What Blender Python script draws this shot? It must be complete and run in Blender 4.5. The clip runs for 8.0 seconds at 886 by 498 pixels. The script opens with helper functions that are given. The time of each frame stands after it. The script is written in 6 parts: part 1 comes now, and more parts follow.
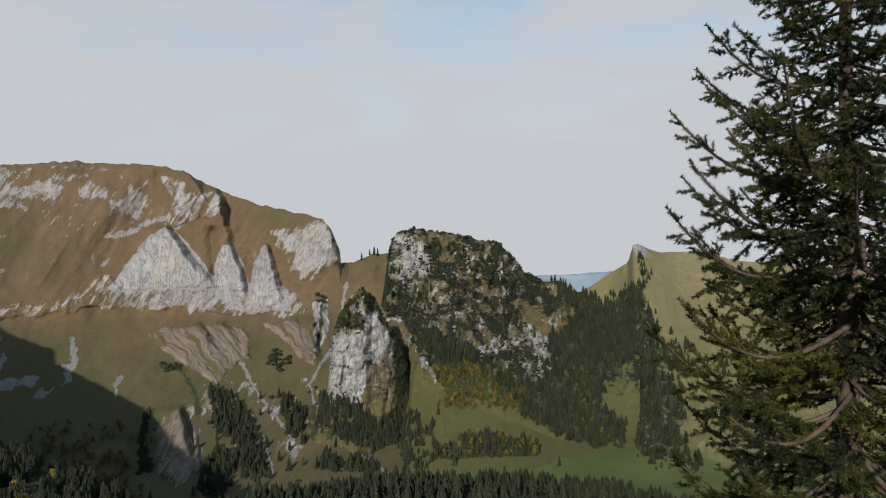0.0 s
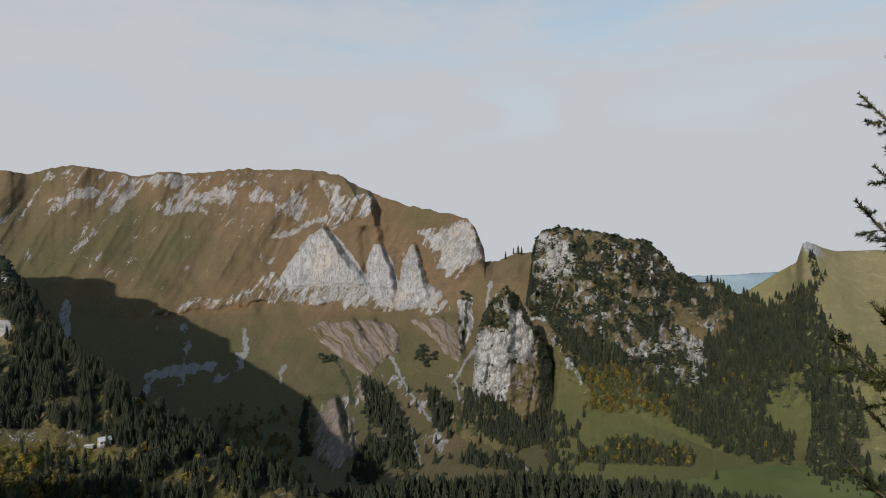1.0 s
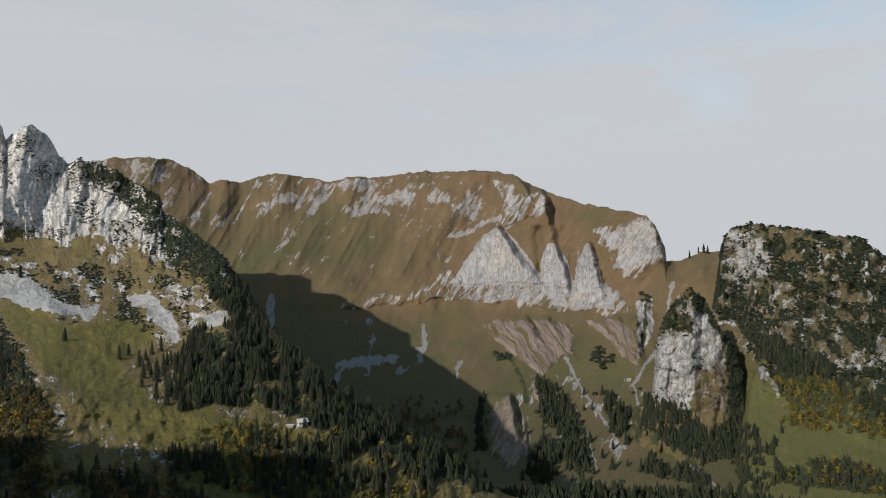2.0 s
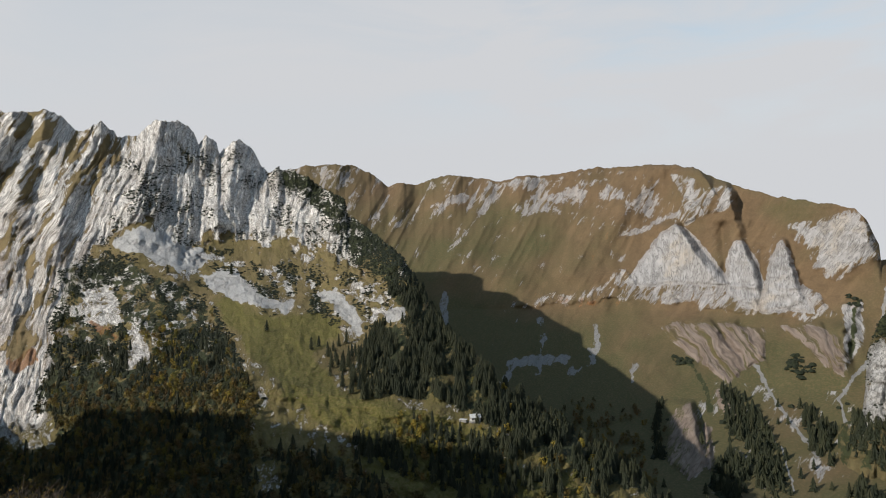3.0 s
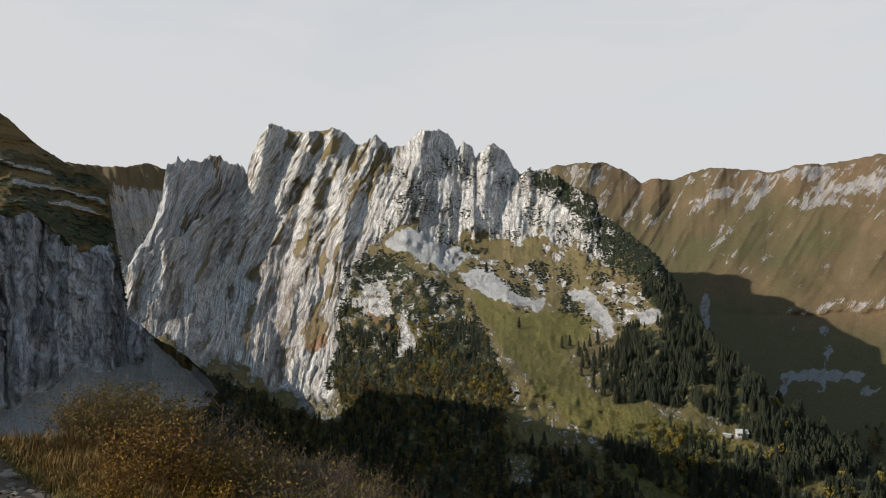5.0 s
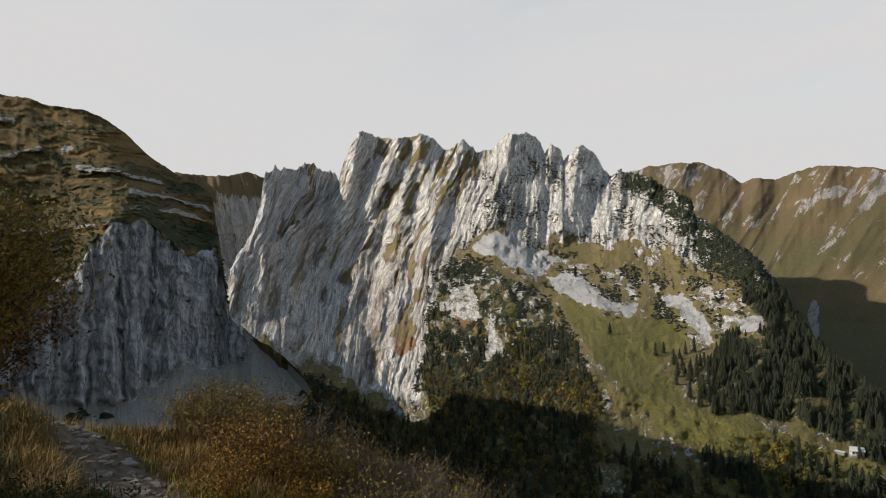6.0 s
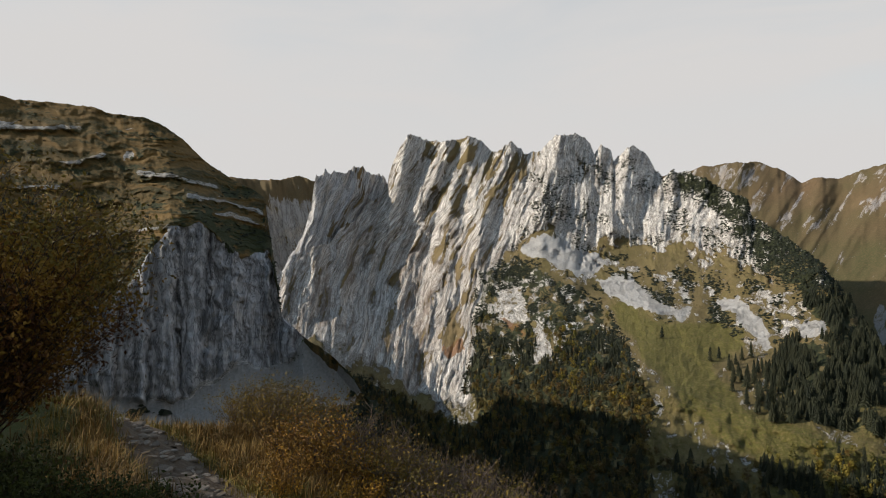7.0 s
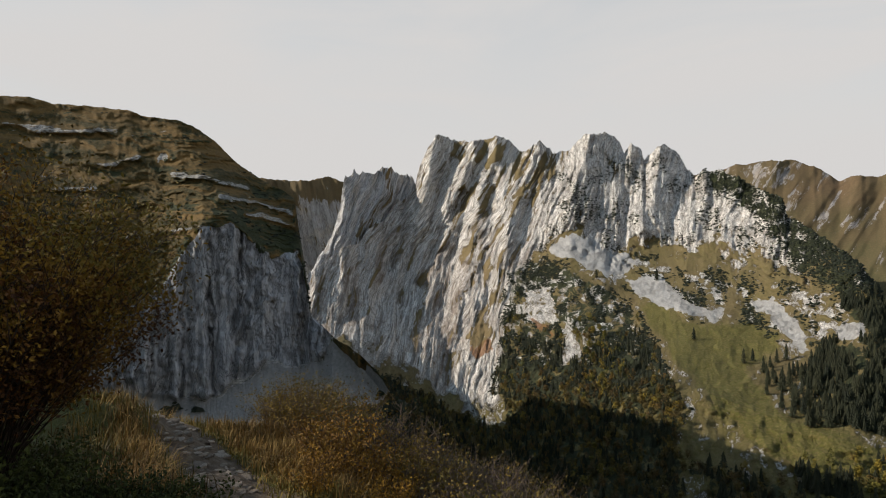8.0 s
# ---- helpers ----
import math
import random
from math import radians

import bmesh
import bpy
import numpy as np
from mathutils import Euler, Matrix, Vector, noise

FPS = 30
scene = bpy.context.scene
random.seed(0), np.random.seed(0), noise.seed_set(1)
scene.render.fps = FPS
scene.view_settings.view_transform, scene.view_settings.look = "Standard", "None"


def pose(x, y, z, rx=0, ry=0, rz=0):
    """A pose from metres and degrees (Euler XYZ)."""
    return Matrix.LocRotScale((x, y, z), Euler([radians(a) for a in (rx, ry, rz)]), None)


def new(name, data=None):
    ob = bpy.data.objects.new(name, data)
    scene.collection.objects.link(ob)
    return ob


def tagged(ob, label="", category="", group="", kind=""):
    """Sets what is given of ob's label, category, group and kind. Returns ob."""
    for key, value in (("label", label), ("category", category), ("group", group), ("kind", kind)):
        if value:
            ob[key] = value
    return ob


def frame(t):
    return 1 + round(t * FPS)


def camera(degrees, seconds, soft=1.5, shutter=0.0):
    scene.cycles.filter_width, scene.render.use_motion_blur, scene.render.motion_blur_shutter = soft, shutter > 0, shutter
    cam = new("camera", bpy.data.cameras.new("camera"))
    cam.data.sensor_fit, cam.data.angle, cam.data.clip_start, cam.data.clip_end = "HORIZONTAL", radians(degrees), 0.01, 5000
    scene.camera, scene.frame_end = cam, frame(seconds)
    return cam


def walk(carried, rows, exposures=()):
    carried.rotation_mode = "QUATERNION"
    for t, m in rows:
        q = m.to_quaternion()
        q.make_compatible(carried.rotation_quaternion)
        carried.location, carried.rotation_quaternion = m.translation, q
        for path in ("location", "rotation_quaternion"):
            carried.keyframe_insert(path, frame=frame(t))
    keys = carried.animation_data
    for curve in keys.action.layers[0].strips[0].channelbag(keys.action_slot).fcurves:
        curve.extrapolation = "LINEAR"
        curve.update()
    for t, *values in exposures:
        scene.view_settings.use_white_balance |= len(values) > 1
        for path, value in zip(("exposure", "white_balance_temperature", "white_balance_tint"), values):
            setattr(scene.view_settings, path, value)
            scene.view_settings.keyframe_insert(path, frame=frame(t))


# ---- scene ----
# The camera turns slowly to the left, held at arm's length by somebody standing on a hillside path.
cam = camera(69.04, 8.0, soft=1.0)
EYE, ARM = 1.62, 0.30
TURNS = [  # seconds, yaw, pitch, lean to the right
    (0.0, 0.0, 0.0, 0.0), (0.5, 5.93, -0.07, 0.06), (1.0, 12.75, -0.09, 0.09), (1.5, 19.21, -0.12, 0.17),
    (2.0, 28.13, -0.14, 0.20), (3.5, 49.37, -0.12, 0.64), (4.0, 54.99, -0.10, 0.59), (4.5, 59.61, -0.06, 0.57),
    (5.0, 65.22, -0.01, 0.60), (6.5, 75.36, 0.64, 0.70), (7.0, 77.23, 0.69, 0.68), (7.5, 78.42, 0.66, 0.71), (8.0, 79.72, 0.73, 0.66),
]
walk(cam, [(t, pose(-ARM * math.sin(radians(yaw)), ARM * math.cos(radians(yaw)) - ARM, EYE, 90 + pitch, lean, yaw)) for t, yaw, pitch, lean in TURNS],
     [(0.0, -0.13, 6300, 10), (0.7, -0.19, 6300, 10), (1.6, -0.18, 6300, 10), (2.2, -0.09, 6350, 10), (3.4, 0.06, 6450, 10), (5.0, 0.09, 6550, 10), (6.5, 0.08, 6800, 11), (8.0, 0.06, 6850, 11)])

# ---- light ----
SUN_BEARING, SUN_UP = 166.0, 26.5     # degrees to the left of the first view, and above the horizon
world = bpy.data.worlds.new("world")
scene.world = world
world.use_nodes = True
wt = world.node_tree
wt.nodes.clear()


def wnode(kind, **values):
    n = wt.nodes.new(kind)
    for k, v in values.items():
        n.inputs[k].default_value = v
    return n


sky = wt.nodes.new("ShaderNodeTexSky")
sky.sky_type, sky.sun_disc = "NISHITA", False
sky.sun_elevation, sky.sun_rotation = radians(SUN_UP), radians(-SUN_BEARING)
sky.altitude, sky.dust_density = 1500, 0.4
geo = wt.nodes.new("ShaderNodeTexCoord")
sep = wt.nodes.new("ShaderNodeSeparateXYZ")
wt.links.new(geo.outputs["Generated"], sep.inputs[0])
# thin high cloud: dense towards the horizon, torn higher up
stretch = wt.nodes.new("ShaderNodeMapping")
stretch.inputs["Scale"].default_value = (1.3, 1.3, 5.5)
stretch.inputs["Rotation"].default_value = (radians(6), radians(-5), 0)
wt.links.new(geo.outputs["Generated"], stretch.inputs[0])
cloud = wnode("ShaderNodeTexNoise", Scale=1.9, Detail=7.0, Roughness=0.52, Distortion=0.7)
wt.links.new(stretch.outputs[0], cloud.inputs["Vector"])
thin = wt.nodes.new("ShaderNodeMapRange")
thin.inputs["From Min"].default_value, thin.inputs["From Max"].default_value = 0.33, 0.56
wt.links.new(cloud.outputs["Fac"], thin.inputs["Value"])
high = wt.nodes.new("ShaderNodeMapRange")
high.interpolation_type = "SMOOTHSTEP"
for k, v in (("From Min", 0.30), ("From Max", 0.75), ("To Min", 1.0), ("To Max", 0.10)):
    high.inputs[k].default_value = v
wt.links.new(sep.outputs["Z"], high.inputs["Value"])
low = wt.nodes.new("ShaderNodeMapRange")
low.interpolation_type = "SMOOTHSTEP"
for k, v in (("From Min", 0.10), ("From Max", 0.36), ("To Min", 0.0), ("To Max", 0.50)):
    low.inputs[k].default_value = v
wt.links.new(sep.outputs["Z"], low.inputs["Value"])


def wmath(op, a, b):
    n = wt.nodes.new("ShaderNodeMath")
    n.operation, n.use_clamp = op, True
    for i, v in enumerate((a, b)):
        if isinstance(v, float):
            n.inputs[i].default_value = v
        else:
            wt.links.new(v, n.inputs[i])
    return n.outputs[0]


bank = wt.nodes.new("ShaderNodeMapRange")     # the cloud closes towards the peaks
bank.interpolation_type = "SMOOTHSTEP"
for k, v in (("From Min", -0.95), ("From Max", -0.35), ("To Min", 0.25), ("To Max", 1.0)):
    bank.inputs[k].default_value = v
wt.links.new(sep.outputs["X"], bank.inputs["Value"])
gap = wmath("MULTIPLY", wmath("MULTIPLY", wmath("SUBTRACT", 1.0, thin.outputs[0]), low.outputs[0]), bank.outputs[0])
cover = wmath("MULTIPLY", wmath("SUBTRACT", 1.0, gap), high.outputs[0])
blend = wt.nodes.new("ShaderNodeMix")
blend.data_type = "RGBA"
dim = wt.nodes.new("ShaderNodeMix")
dim.data_type, dim.blend_type = "RGBA", "MULTIPLY"
dim.inputs["Factor"].default_value = 1.0
SKY_GAIN, CLOUD = (0.185, 0.20, 0.165), (0.622, 0.630, 0.646)
wt.links.new(sky.outputs[0], dim.inputs["A"])
dim.inputs["B"].default_value = (*SKY_GAIN, 1)
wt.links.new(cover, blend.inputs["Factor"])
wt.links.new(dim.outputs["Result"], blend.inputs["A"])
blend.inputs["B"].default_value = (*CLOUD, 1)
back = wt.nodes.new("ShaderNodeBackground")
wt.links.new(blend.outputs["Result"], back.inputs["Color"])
back.inputs["Strength"].default_value = 1.0
wout = wt.nodes.new("ShaderNodeOutputWorld")
wt.links.new(back.outputs[0], wout.inputs[0])

sun = new("sun", bpy.data.lights.new("sun", "SUN"))
sun.data.energy, sun.data.angle, sun.data.color = 4.6, radians(0.6), (1.0, 0.93, 0.82)
sun.matrix_world = pose(0, 0, 300, 0, 0, SUN_BEARING) @ pose(0, 0, 0, -(90 - SUN_UP), 0, 0)


# ---- tools ----
def hash3(ix, iy, iz, seed):
    h = ix.astype(np.uint32) * np.uint32(374761393) + iy.astype(np.uint32) * np.uint32(668265263) + iz.astype(np.uint32) * np.uint32(2246822519) + np.uint32(seed * 3266489917 % 4294967296)
    h = (h ^ (h >> np.uint32(13))) * np.uint32(1274126177)
    h = (h ^ (h >> np.uint32(16))) * np.uint32(2654435769)
    return (h ^ (h >> np.uint32(15))).astype(np.float64) / 4294967295.0 * 2 - 1


def vnoise(x, y, z=0.0, seed=0):
    """Smooth noise from -1 to 1."""
    x, y, z = np.broadcast_arrays(np.asarray(x, float), np.asarray(y, float), np.asarray(z, float))
    ix, iy, iz = np.floor(x).astype(np.int64), np.floor(y).astype(np.int64), np.floor(z).astype(np.int64)
    u, v, w = x - ix, y - iy, z - iz
    u, v, w = (a * a * a * (a * (a * 6 - 15) + 10) for a in (u, v, w))
    total = 0
    for i in (0, 1):
        for j in (0, 1):
            for k in (0, 1):
                total = total + hash3(ix + i, iy + j, iz + k, seed) * (u if i else 1 - u) * (v if j else 1 - v) * (w if k else 1 - w)
    return total


def fbm(x, y, z=0.0, octaves=4, seed=0, gain=0.5):
    total, a = 0, 1.0
    for o in range(octaves):
        total = total + a * vnoise(x, y, z, seed + o)
        x, y, z, a = np.asarray(x) * 2.03, np.asarray(y) * 2.03, np.asarray(z) * 2.03, a * gain
    return total


def ridged(x, y, z=0.0, octaves=4, seed=0, gain=0.5):
    total, a, s = 0, 1.0, 0.0
    for o in range(octaves):
        total = total + a * (1 - 2 * np.abs(vnoise(x, y, z, seed + o)))
        s += a
        x, y, z, a = np.asarray(x) * 2.07, np.asarray(y) * 2.07, np.asarray(z) * 2.07, a * gain
    return total / s


def slabs_on_edge(x, drop=0.14):
    """Saw-toothed strata from 0 to 1: a long plane, then a short break."""
    u = x - np.floor(x)
    return np.where(u < 1 - drop, u / (1 - drop), (1 - u) / drop)


def line(points, b):
    """A broken line through (bearing, value) points, at the bearings b."""
    p = np.array(sorted(points))
    return np.interp(b, p[:, 0], p[:, 1])


def smooth(a, b, x):
    t = np.clip((x - a) / (b - a), 0, 1)
    return t * t * (3 - 2 * t)


def inside(b, f, corners):
    """How far (in degrees) each point lies inside an outline; outside it is negative."""
    c = np.array(corners, float)
    hit, best = np.zeros(b.shape, bool), np.full(b.shape, 1e9)
    for (x0, y0), (x1, y1) in zip(c, np.roll(c, -1, 0)):
        dx, dy = x1 - x0, y1 - y0
        t = np.clip(((b - x0) * dx + (f - y0) * dy) / (dx * dx + dy * dy), 0, 1)
        best = np.minimum(best, (b - x0 - t * dx) ** 2 + (f - y0 - t * dy) ** 2)
        if y0 != y1:
            hit ^= ((y0 > f) != (y1 > f)) & (b < (x1 - x0) * (f - y0) / (y1 - y0) + x0)
    return np.where(hit, 1, -1) * np.sqrt(best)


def along(b, f, corners):
    """Distance in degrees from a broken line."""
    c = np.array(corners, float)
    best = np.full(b.shape, 1e9)
    for (x0, y0), (x1, y1) in zip(c[:-1], c[1:]):
        dx, dy = x1 - x0, y1 - y0
        t = np.clip(((b - x0) * dx + (f - y0) * dy) / (dx * dx + dy * dy), 0, 1)
        best = np.minimum(best, (b - x0 - t * dx) ** 2 + (f - y0 - t * dy) ** 2)
    return np.sqrt(best)


def mesh_from(name, verts, faces, materials=(), index=None, flat=False):
    """A mesh from arrays: verts (n, 3), faces (m, 3) or (m, 4)."""
    verts, faces = np.asarray(verts, np.float32), np.asarray(faces, np.int32)
    me = bpy.data.meshes.new(name)
    k = faces.shape[1]
    me.vertices.add(len(verts))
    me.vertices.foreach_set("co", verts.ravel())
    me.loops.add(faces.size)
    me.loops.foreach_set("vertex_index", faces.ravel())
    me.polygons.add(len(faces))
    me.polygons.foreach_set("loop_start", np.arange(len(faces), dtype=np.int32) * k)
    for m in materials:
        me.materials.append(m)
    if index is not None:
        me.polygons.foreach_set("material_index", np.asarray(index, np.int32))
    me.polygons.foreach_set("use_smooth", np.full(len(faces), not flat))
    me.update(calc_edges=True)
    return me


def add_field(me, name, values):
    a = me.attributes.new(name, "FLOAT", "POINT")
    a.data.foreach_set("value", np.asarray(values, np.float32).ravel())


def part(name, data, parent, label=""):
    """One mesh as a part under its thing."""
    ob = new(name, data)
    ob.parent = parent
    return tagged(ob, label)


def thing(name, at, label, category, group="", kind=""):
    ob = new(name)
    ob.matrix_basis = at
    ob.empty_display_size = 0.2
    return tagged(ob, label, category, group, kind)


# ---- materials ----
def material(name):
    m = bpy.data.materials.new(name)
    m.use_nodes = True
    m.node_tree.nodes.clear()
    out = m.node_tree.nodes.new("ShaderNodeOutputMaterial")
    p = m.node_tree.nodes.new("ShaderNodeBsdfPrincipled")
    m.node_tree.links.new(p.outputs[0], out.inputs[0])
    p.inputs["Roughness"].default_value = 0.9
    p.inputs["Specular IOR Level"].default_value = 0.25
    return m, m.node_tree, p


class Maker:
    """Short ways to join nodes of one material."""

    def __init__(self, tree):
        self.t = tree

    def put(self, socket, v):
        if hasattr(v, "links"):
            self.t.links.new(v, socket)
        elif isinstance(v, tuple) and len(v) == 3 and socket.type == "RGBA":
            socket.default_value = (*v, 1)
        else:
            socket.default_value = v

    def coords(self, scale=(1, 1, 1), which="Object"):
        c = self.t.nodes.new("ShaderNodeTexCoord")
        m = self.t.nodes.new("ShaderNodeMapping")
        m.inputs["Scale"].default_value = scale
        self.t.links.new(c.outputs[which], m.inputs[0])
        return m.outputs[0]

    def noise(self, vec, scale, detail=5.0, rough=0.55, distort=0.0):
        n = self.t.nodes.new("ShaderNodeTexNoise")
        self.t.links.new(vec, n.inputs["Vector"])
        n.inputs["Scale"].default_value, n.inputs["Detail"].default_value = scale, detail
        n.inputs["Roughness"].default_value, n.inputs["Distortion"].default_value = rough, distort
        return n.outputs["Fac"]

    def field(self, name):
        a = self.t.nodes.new("ShaderNodeAttribute")
        a.attribute_name = name
        return a.outputs["Fac"]

    def ramp(self, v, lo, hi, a=0.0, b=1.0):
        n = self.t.nodes.new("ShaderNodeMapRange")
        n.interpolation_type = "SMOOTHSTEP"
        self.put(n.inputs["Value"], v)
        for k, x in (("From Min", lo), ("From Max", hi), ("To Min", a), ("To Max", b)):
            n.inputs[k].default_value = x
        return n.outputs[0]

    def mix(self, f, a, b, how="MIX"):
        n = self.t.nodes.new("ShaderNodeMix")
        n.data_type, n.blend_type = "RGBA", how
        self.put(n.inputs["Factor"], f)
        self.put(n.inputs["A"], a)
        self.put(n.inputs["B"], b)
        return n.outputs["Result"]

    def math(self, op, a, b=0.0):
        n = self.t.nodes.new("ShaderNodeMath")
        n.operation = op
        self.put(n.inputs[0], a)
        self.put(n.inputs[1], b)
        return n.outputs[0]

    def bump(self, height, strength, distance, normal=None):
        n = self.t.nodes.new("ShaderNodeBump")
        self.put(n.inputs["Height"], height)
        n.inputs["Strength"].default_value, n.inputs["Distance"].default_value = strength, distance
        if normal is not None:
            self.t.links.new(normal, n.inputs["Normal"])
        return n.outputs[0]


def mountain_material(name, pale=(0.70, 0.675, 0.645), grey=(0.39, 0.375, 0.36), grain=1.0, along_rib=0.25, tip=(0, 0, 0), relief=1.0, speck=0.45, gravel_tone=1.0, turf_dry=(0.15, 0.098, 0.042), turf_green=(0.085, 0.098, 0.028), fissures=0.0, strata=False):
    """Limestone, turf, scree and rust-red heath, laid out by the fields rock, dry, scree, rust and dark of the mesh.
    tip: degrees by which the strata lean; along_rib: how far their grain is drawn out."""
    m, t, p = material(name)
    k = Maker(t)
    at = k.coords()
    turned = t.nodes.new("ShaderNodeMapping")
    turned.inputs["Rotation"].default_value = [radians(a) for a in tip]
    t.links.new(at, turned.inputs[0])
    drawn = t.nodes.new("ShaderNodeMapping")
    drawn.inputs["Scale"].default_value = (1, 1, along_rib)
    t.links.new(turned.outputs[0], drawn.inputs[0])
    streak = drawn.outputs[0]
    if strata:  # the grain follows the beds as the mesh bends them
        bed = t.nodes.new("ShaderNodeCombineXYZ")
        for i, name in enumerate(("bed_across", "bed_along")):
            t.links.new(k.field(name), bed.inputs[i])
        streak = bed.outputs[0]
    fine = k.noise(at, 0.40 * grain, 9, 0.68)
    broad = k.noise(at, 0.022 * grain, 6, 0.6)
    patchy = k.noise(at, 0.09 * grain, 7, 0.62, 0.6)
    seams = k.noise(streak, 0.13 * grain, 8, 0.66, 0.7)
    cracks = k.math("ABSOLUTE", k.math("SUBTRACT", k.noise(streak, 0.10 * grain, 7, 0.72, 1.1), 0.5))
    stone = k.mix(k.ramp(seams, 0.34, 0.60), grey, pale)
    stone = k.mix(k.ramp(patchy, 0.46, 0.66, 0.0, 0.45), stone, tuple(1.05 * c for c in grey))
    stone = k.mix(k.ramp(broad, 0.52, 0.70, 0.0, 0.42), stone, (0.42, 0.34, 0.24))
    stone = k.mix(k.ramp(cracks, 0.0, 0.030, 0.85, 0.0), stone, tuple(0.30 * c for c in grey))
    if fissures:
        thin = k.math("ABSOLUTE", k.math("SUBTRACT", k.noise(streak, 0.30 * grain, 8, 0.70, 0.8), 0.5))
        stone = k.mix(k.ramp(thin, 0.0, 0.035, fissures, 0.0), stone, tuple(0.28 * c for c in grey))
        hair = k.noise(streak, 0.75 * grain, 7, 0.74, 0.4)
        stone = k.mix(k.ramp(hair, 0.36, 0.50, 0.75 * fissures, 0.0), stone, tuple(0.36 * c for c in grey))
        tufts = k.noise(streak, 0.19 * grain, 10, 0.80, 0.6)
        stone = k.mix(k.ramp(tufts, 0.55, 0.61, 0.0, fissures), stone, tuple(0.62 * c for c in turf_dry))
    stone = k.mix(k.ramp(fine, 0.32, 0.46, speck, 0.0), stone, tuple(0.5 * c for c in grey))
    stone = k.mix(k.ramp(k.math("ADD", k.field("ochre"), k.math("MULTIPLY", k.math("SUBTRACT", patchy, 0.5), 0.5)), 0.0, 1.0, 0.0, 0.95), stone, k.mix(k.ramp(seams, 0.36, 0.62), (0.115, 0.085, 0.067), (0.215, 0.168, 0.136)))
    turf = k.mix(k.field("dry"), turf_green, turf_dry)
    turf = k.mix(k.ramp(fine, 0.42, 0.68, 0.0, 0.45), turf, tuple(1.45 * c for c in turf_dry))
    turf = k.mix(k.math("MULTIPLY", k.field("dry"), k.ramp(patchy, 0.46, 0.70, 0.0, 0.40)), turf, tuple(0.55 * c for c in turf_dry))
    turf = k.mix(k.math("MULTIPLY", k.field("dry"), k.ramp(k.noise(streak, 0.05 * grain, 6, 0.6, 0.4), 0.50, 0.66, 0.0, 0.5)), turf, tuple(1.5 * c for c in turf_dry))
    gravel = k.mix(k.ramp(fine, 0.3, 0.7), tuple(c * gravel_tone for c in (0.34, 0.335, 0.33)), tuple(c * gravel_tone for c in (0.50, 0.49, 0.48)))
    gravel = k.mix(k.ramp(patchy, 0.5, 0.7, 0.0, 0.4), gravel, (0.28, 0.26, 0.235))
    # ragged borders between the ground covers
    rag = k.math("MULTIPLY", k.math("SUBTRACT", k.noise(streak, 0.10 * grain, 9, 0.74, 0.5), 0.5), 1.9)
    rock = k.ramp(k.math("ADD", k.field("rock"), rag), 0.44, 0.56)
    col = k.mix(rock, turf, stone)
    col = k.mix(k.ramp(k.math("ADD", k.field("rust"), rag), 0.45, 0.75, 0.0, 0.85), col, k.mix(fine, (0.15, 0.062, 0.022), (0.30, 0.15, 0.06)))
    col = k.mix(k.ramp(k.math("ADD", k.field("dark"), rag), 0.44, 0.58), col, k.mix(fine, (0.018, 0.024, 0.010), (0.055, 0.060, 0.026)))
    col = k.mix(k.ramp(k.math("ADD", k.field("scree"), k.math("MULTIPLY", rag, 0.75)), 0.40, 0.62), col, gravel)
    k.put(p.inputs["Base Color"], col)
    if strata:  # blocks parted by joints
        blocks = []
        for size in (0.085, 0.24):
            v = t.nodes.new("ShaderNodeTexVoronoi")
            v.inputs["Scale"].default_value = size * grain
            wob = t.nodes.new("ShaderNodeVectorMath")
            wob.operation = "ADD"
            t.links.new(streak, wob.inputs[0])
            warp = t.nodes.new("ShaderNodeTexNoise")
            warp.inputs["Scale"].default_value, warp.inputs["Detail"].default_value = 0.2 * grain, 4
            t.links.new(streak, warp.inputs["Vector"])
            push = t.nodes.new("ShaderNodeVectorMath")
            push.operation = "SCALE"
            push.inputs["Scale"].default_value = 5.0 / grain
            t.links.new(warp.outputs["Color"], push.inputs[0])
            t.links.new(push.outputs[0], wob.inputs[1])
            t.links.new(wob.outputs[0], v.inputs["Vector"])
            tone = t.nodes.new("ShaderNodeSeparateColor")
            t.links.new(v.outputs["Color"], tone.inputs[0])
            blocks.append((v.outputs["Distance"], tone.outputs[0]))
        col = k.mix(k.math("MULTIPLY", rock, k.ramp(blocks[0][1], 0.0, 1.0, 0.0, 0.36)), col, tuple(0.45 * c for c in grey))
        col = k.mix(k.math("MULTIPLY", rock, k.ramp(blocks[1][1], 0.2, 1.0, 0.0, 0.32)), col, tuple(0.55 * c for c in grey))
        facets = k.math("ADD", k.math("ADD", blocks[0][0], blocks[0][1]), k.math("MULTIPLY", k.math("ADD", blocks[1][0], blocks[1][1]), 0.5))
        seams = k.math("ADD", seams, k.math("MULTIPLY", facets, k.math("MULTIPLY", rock, -1.3)))
    b1 = k.bump(k.math("ADD", seams, k.ramp(cracks, 0.0, 0.05, -0.25, 0.0)), 0.8 * relief, 3.0 / grain)
    k.put(p.inputs["Normal"], k.bump(fine, 0.6 * relief, 1.0 / grain, b1))
    return m


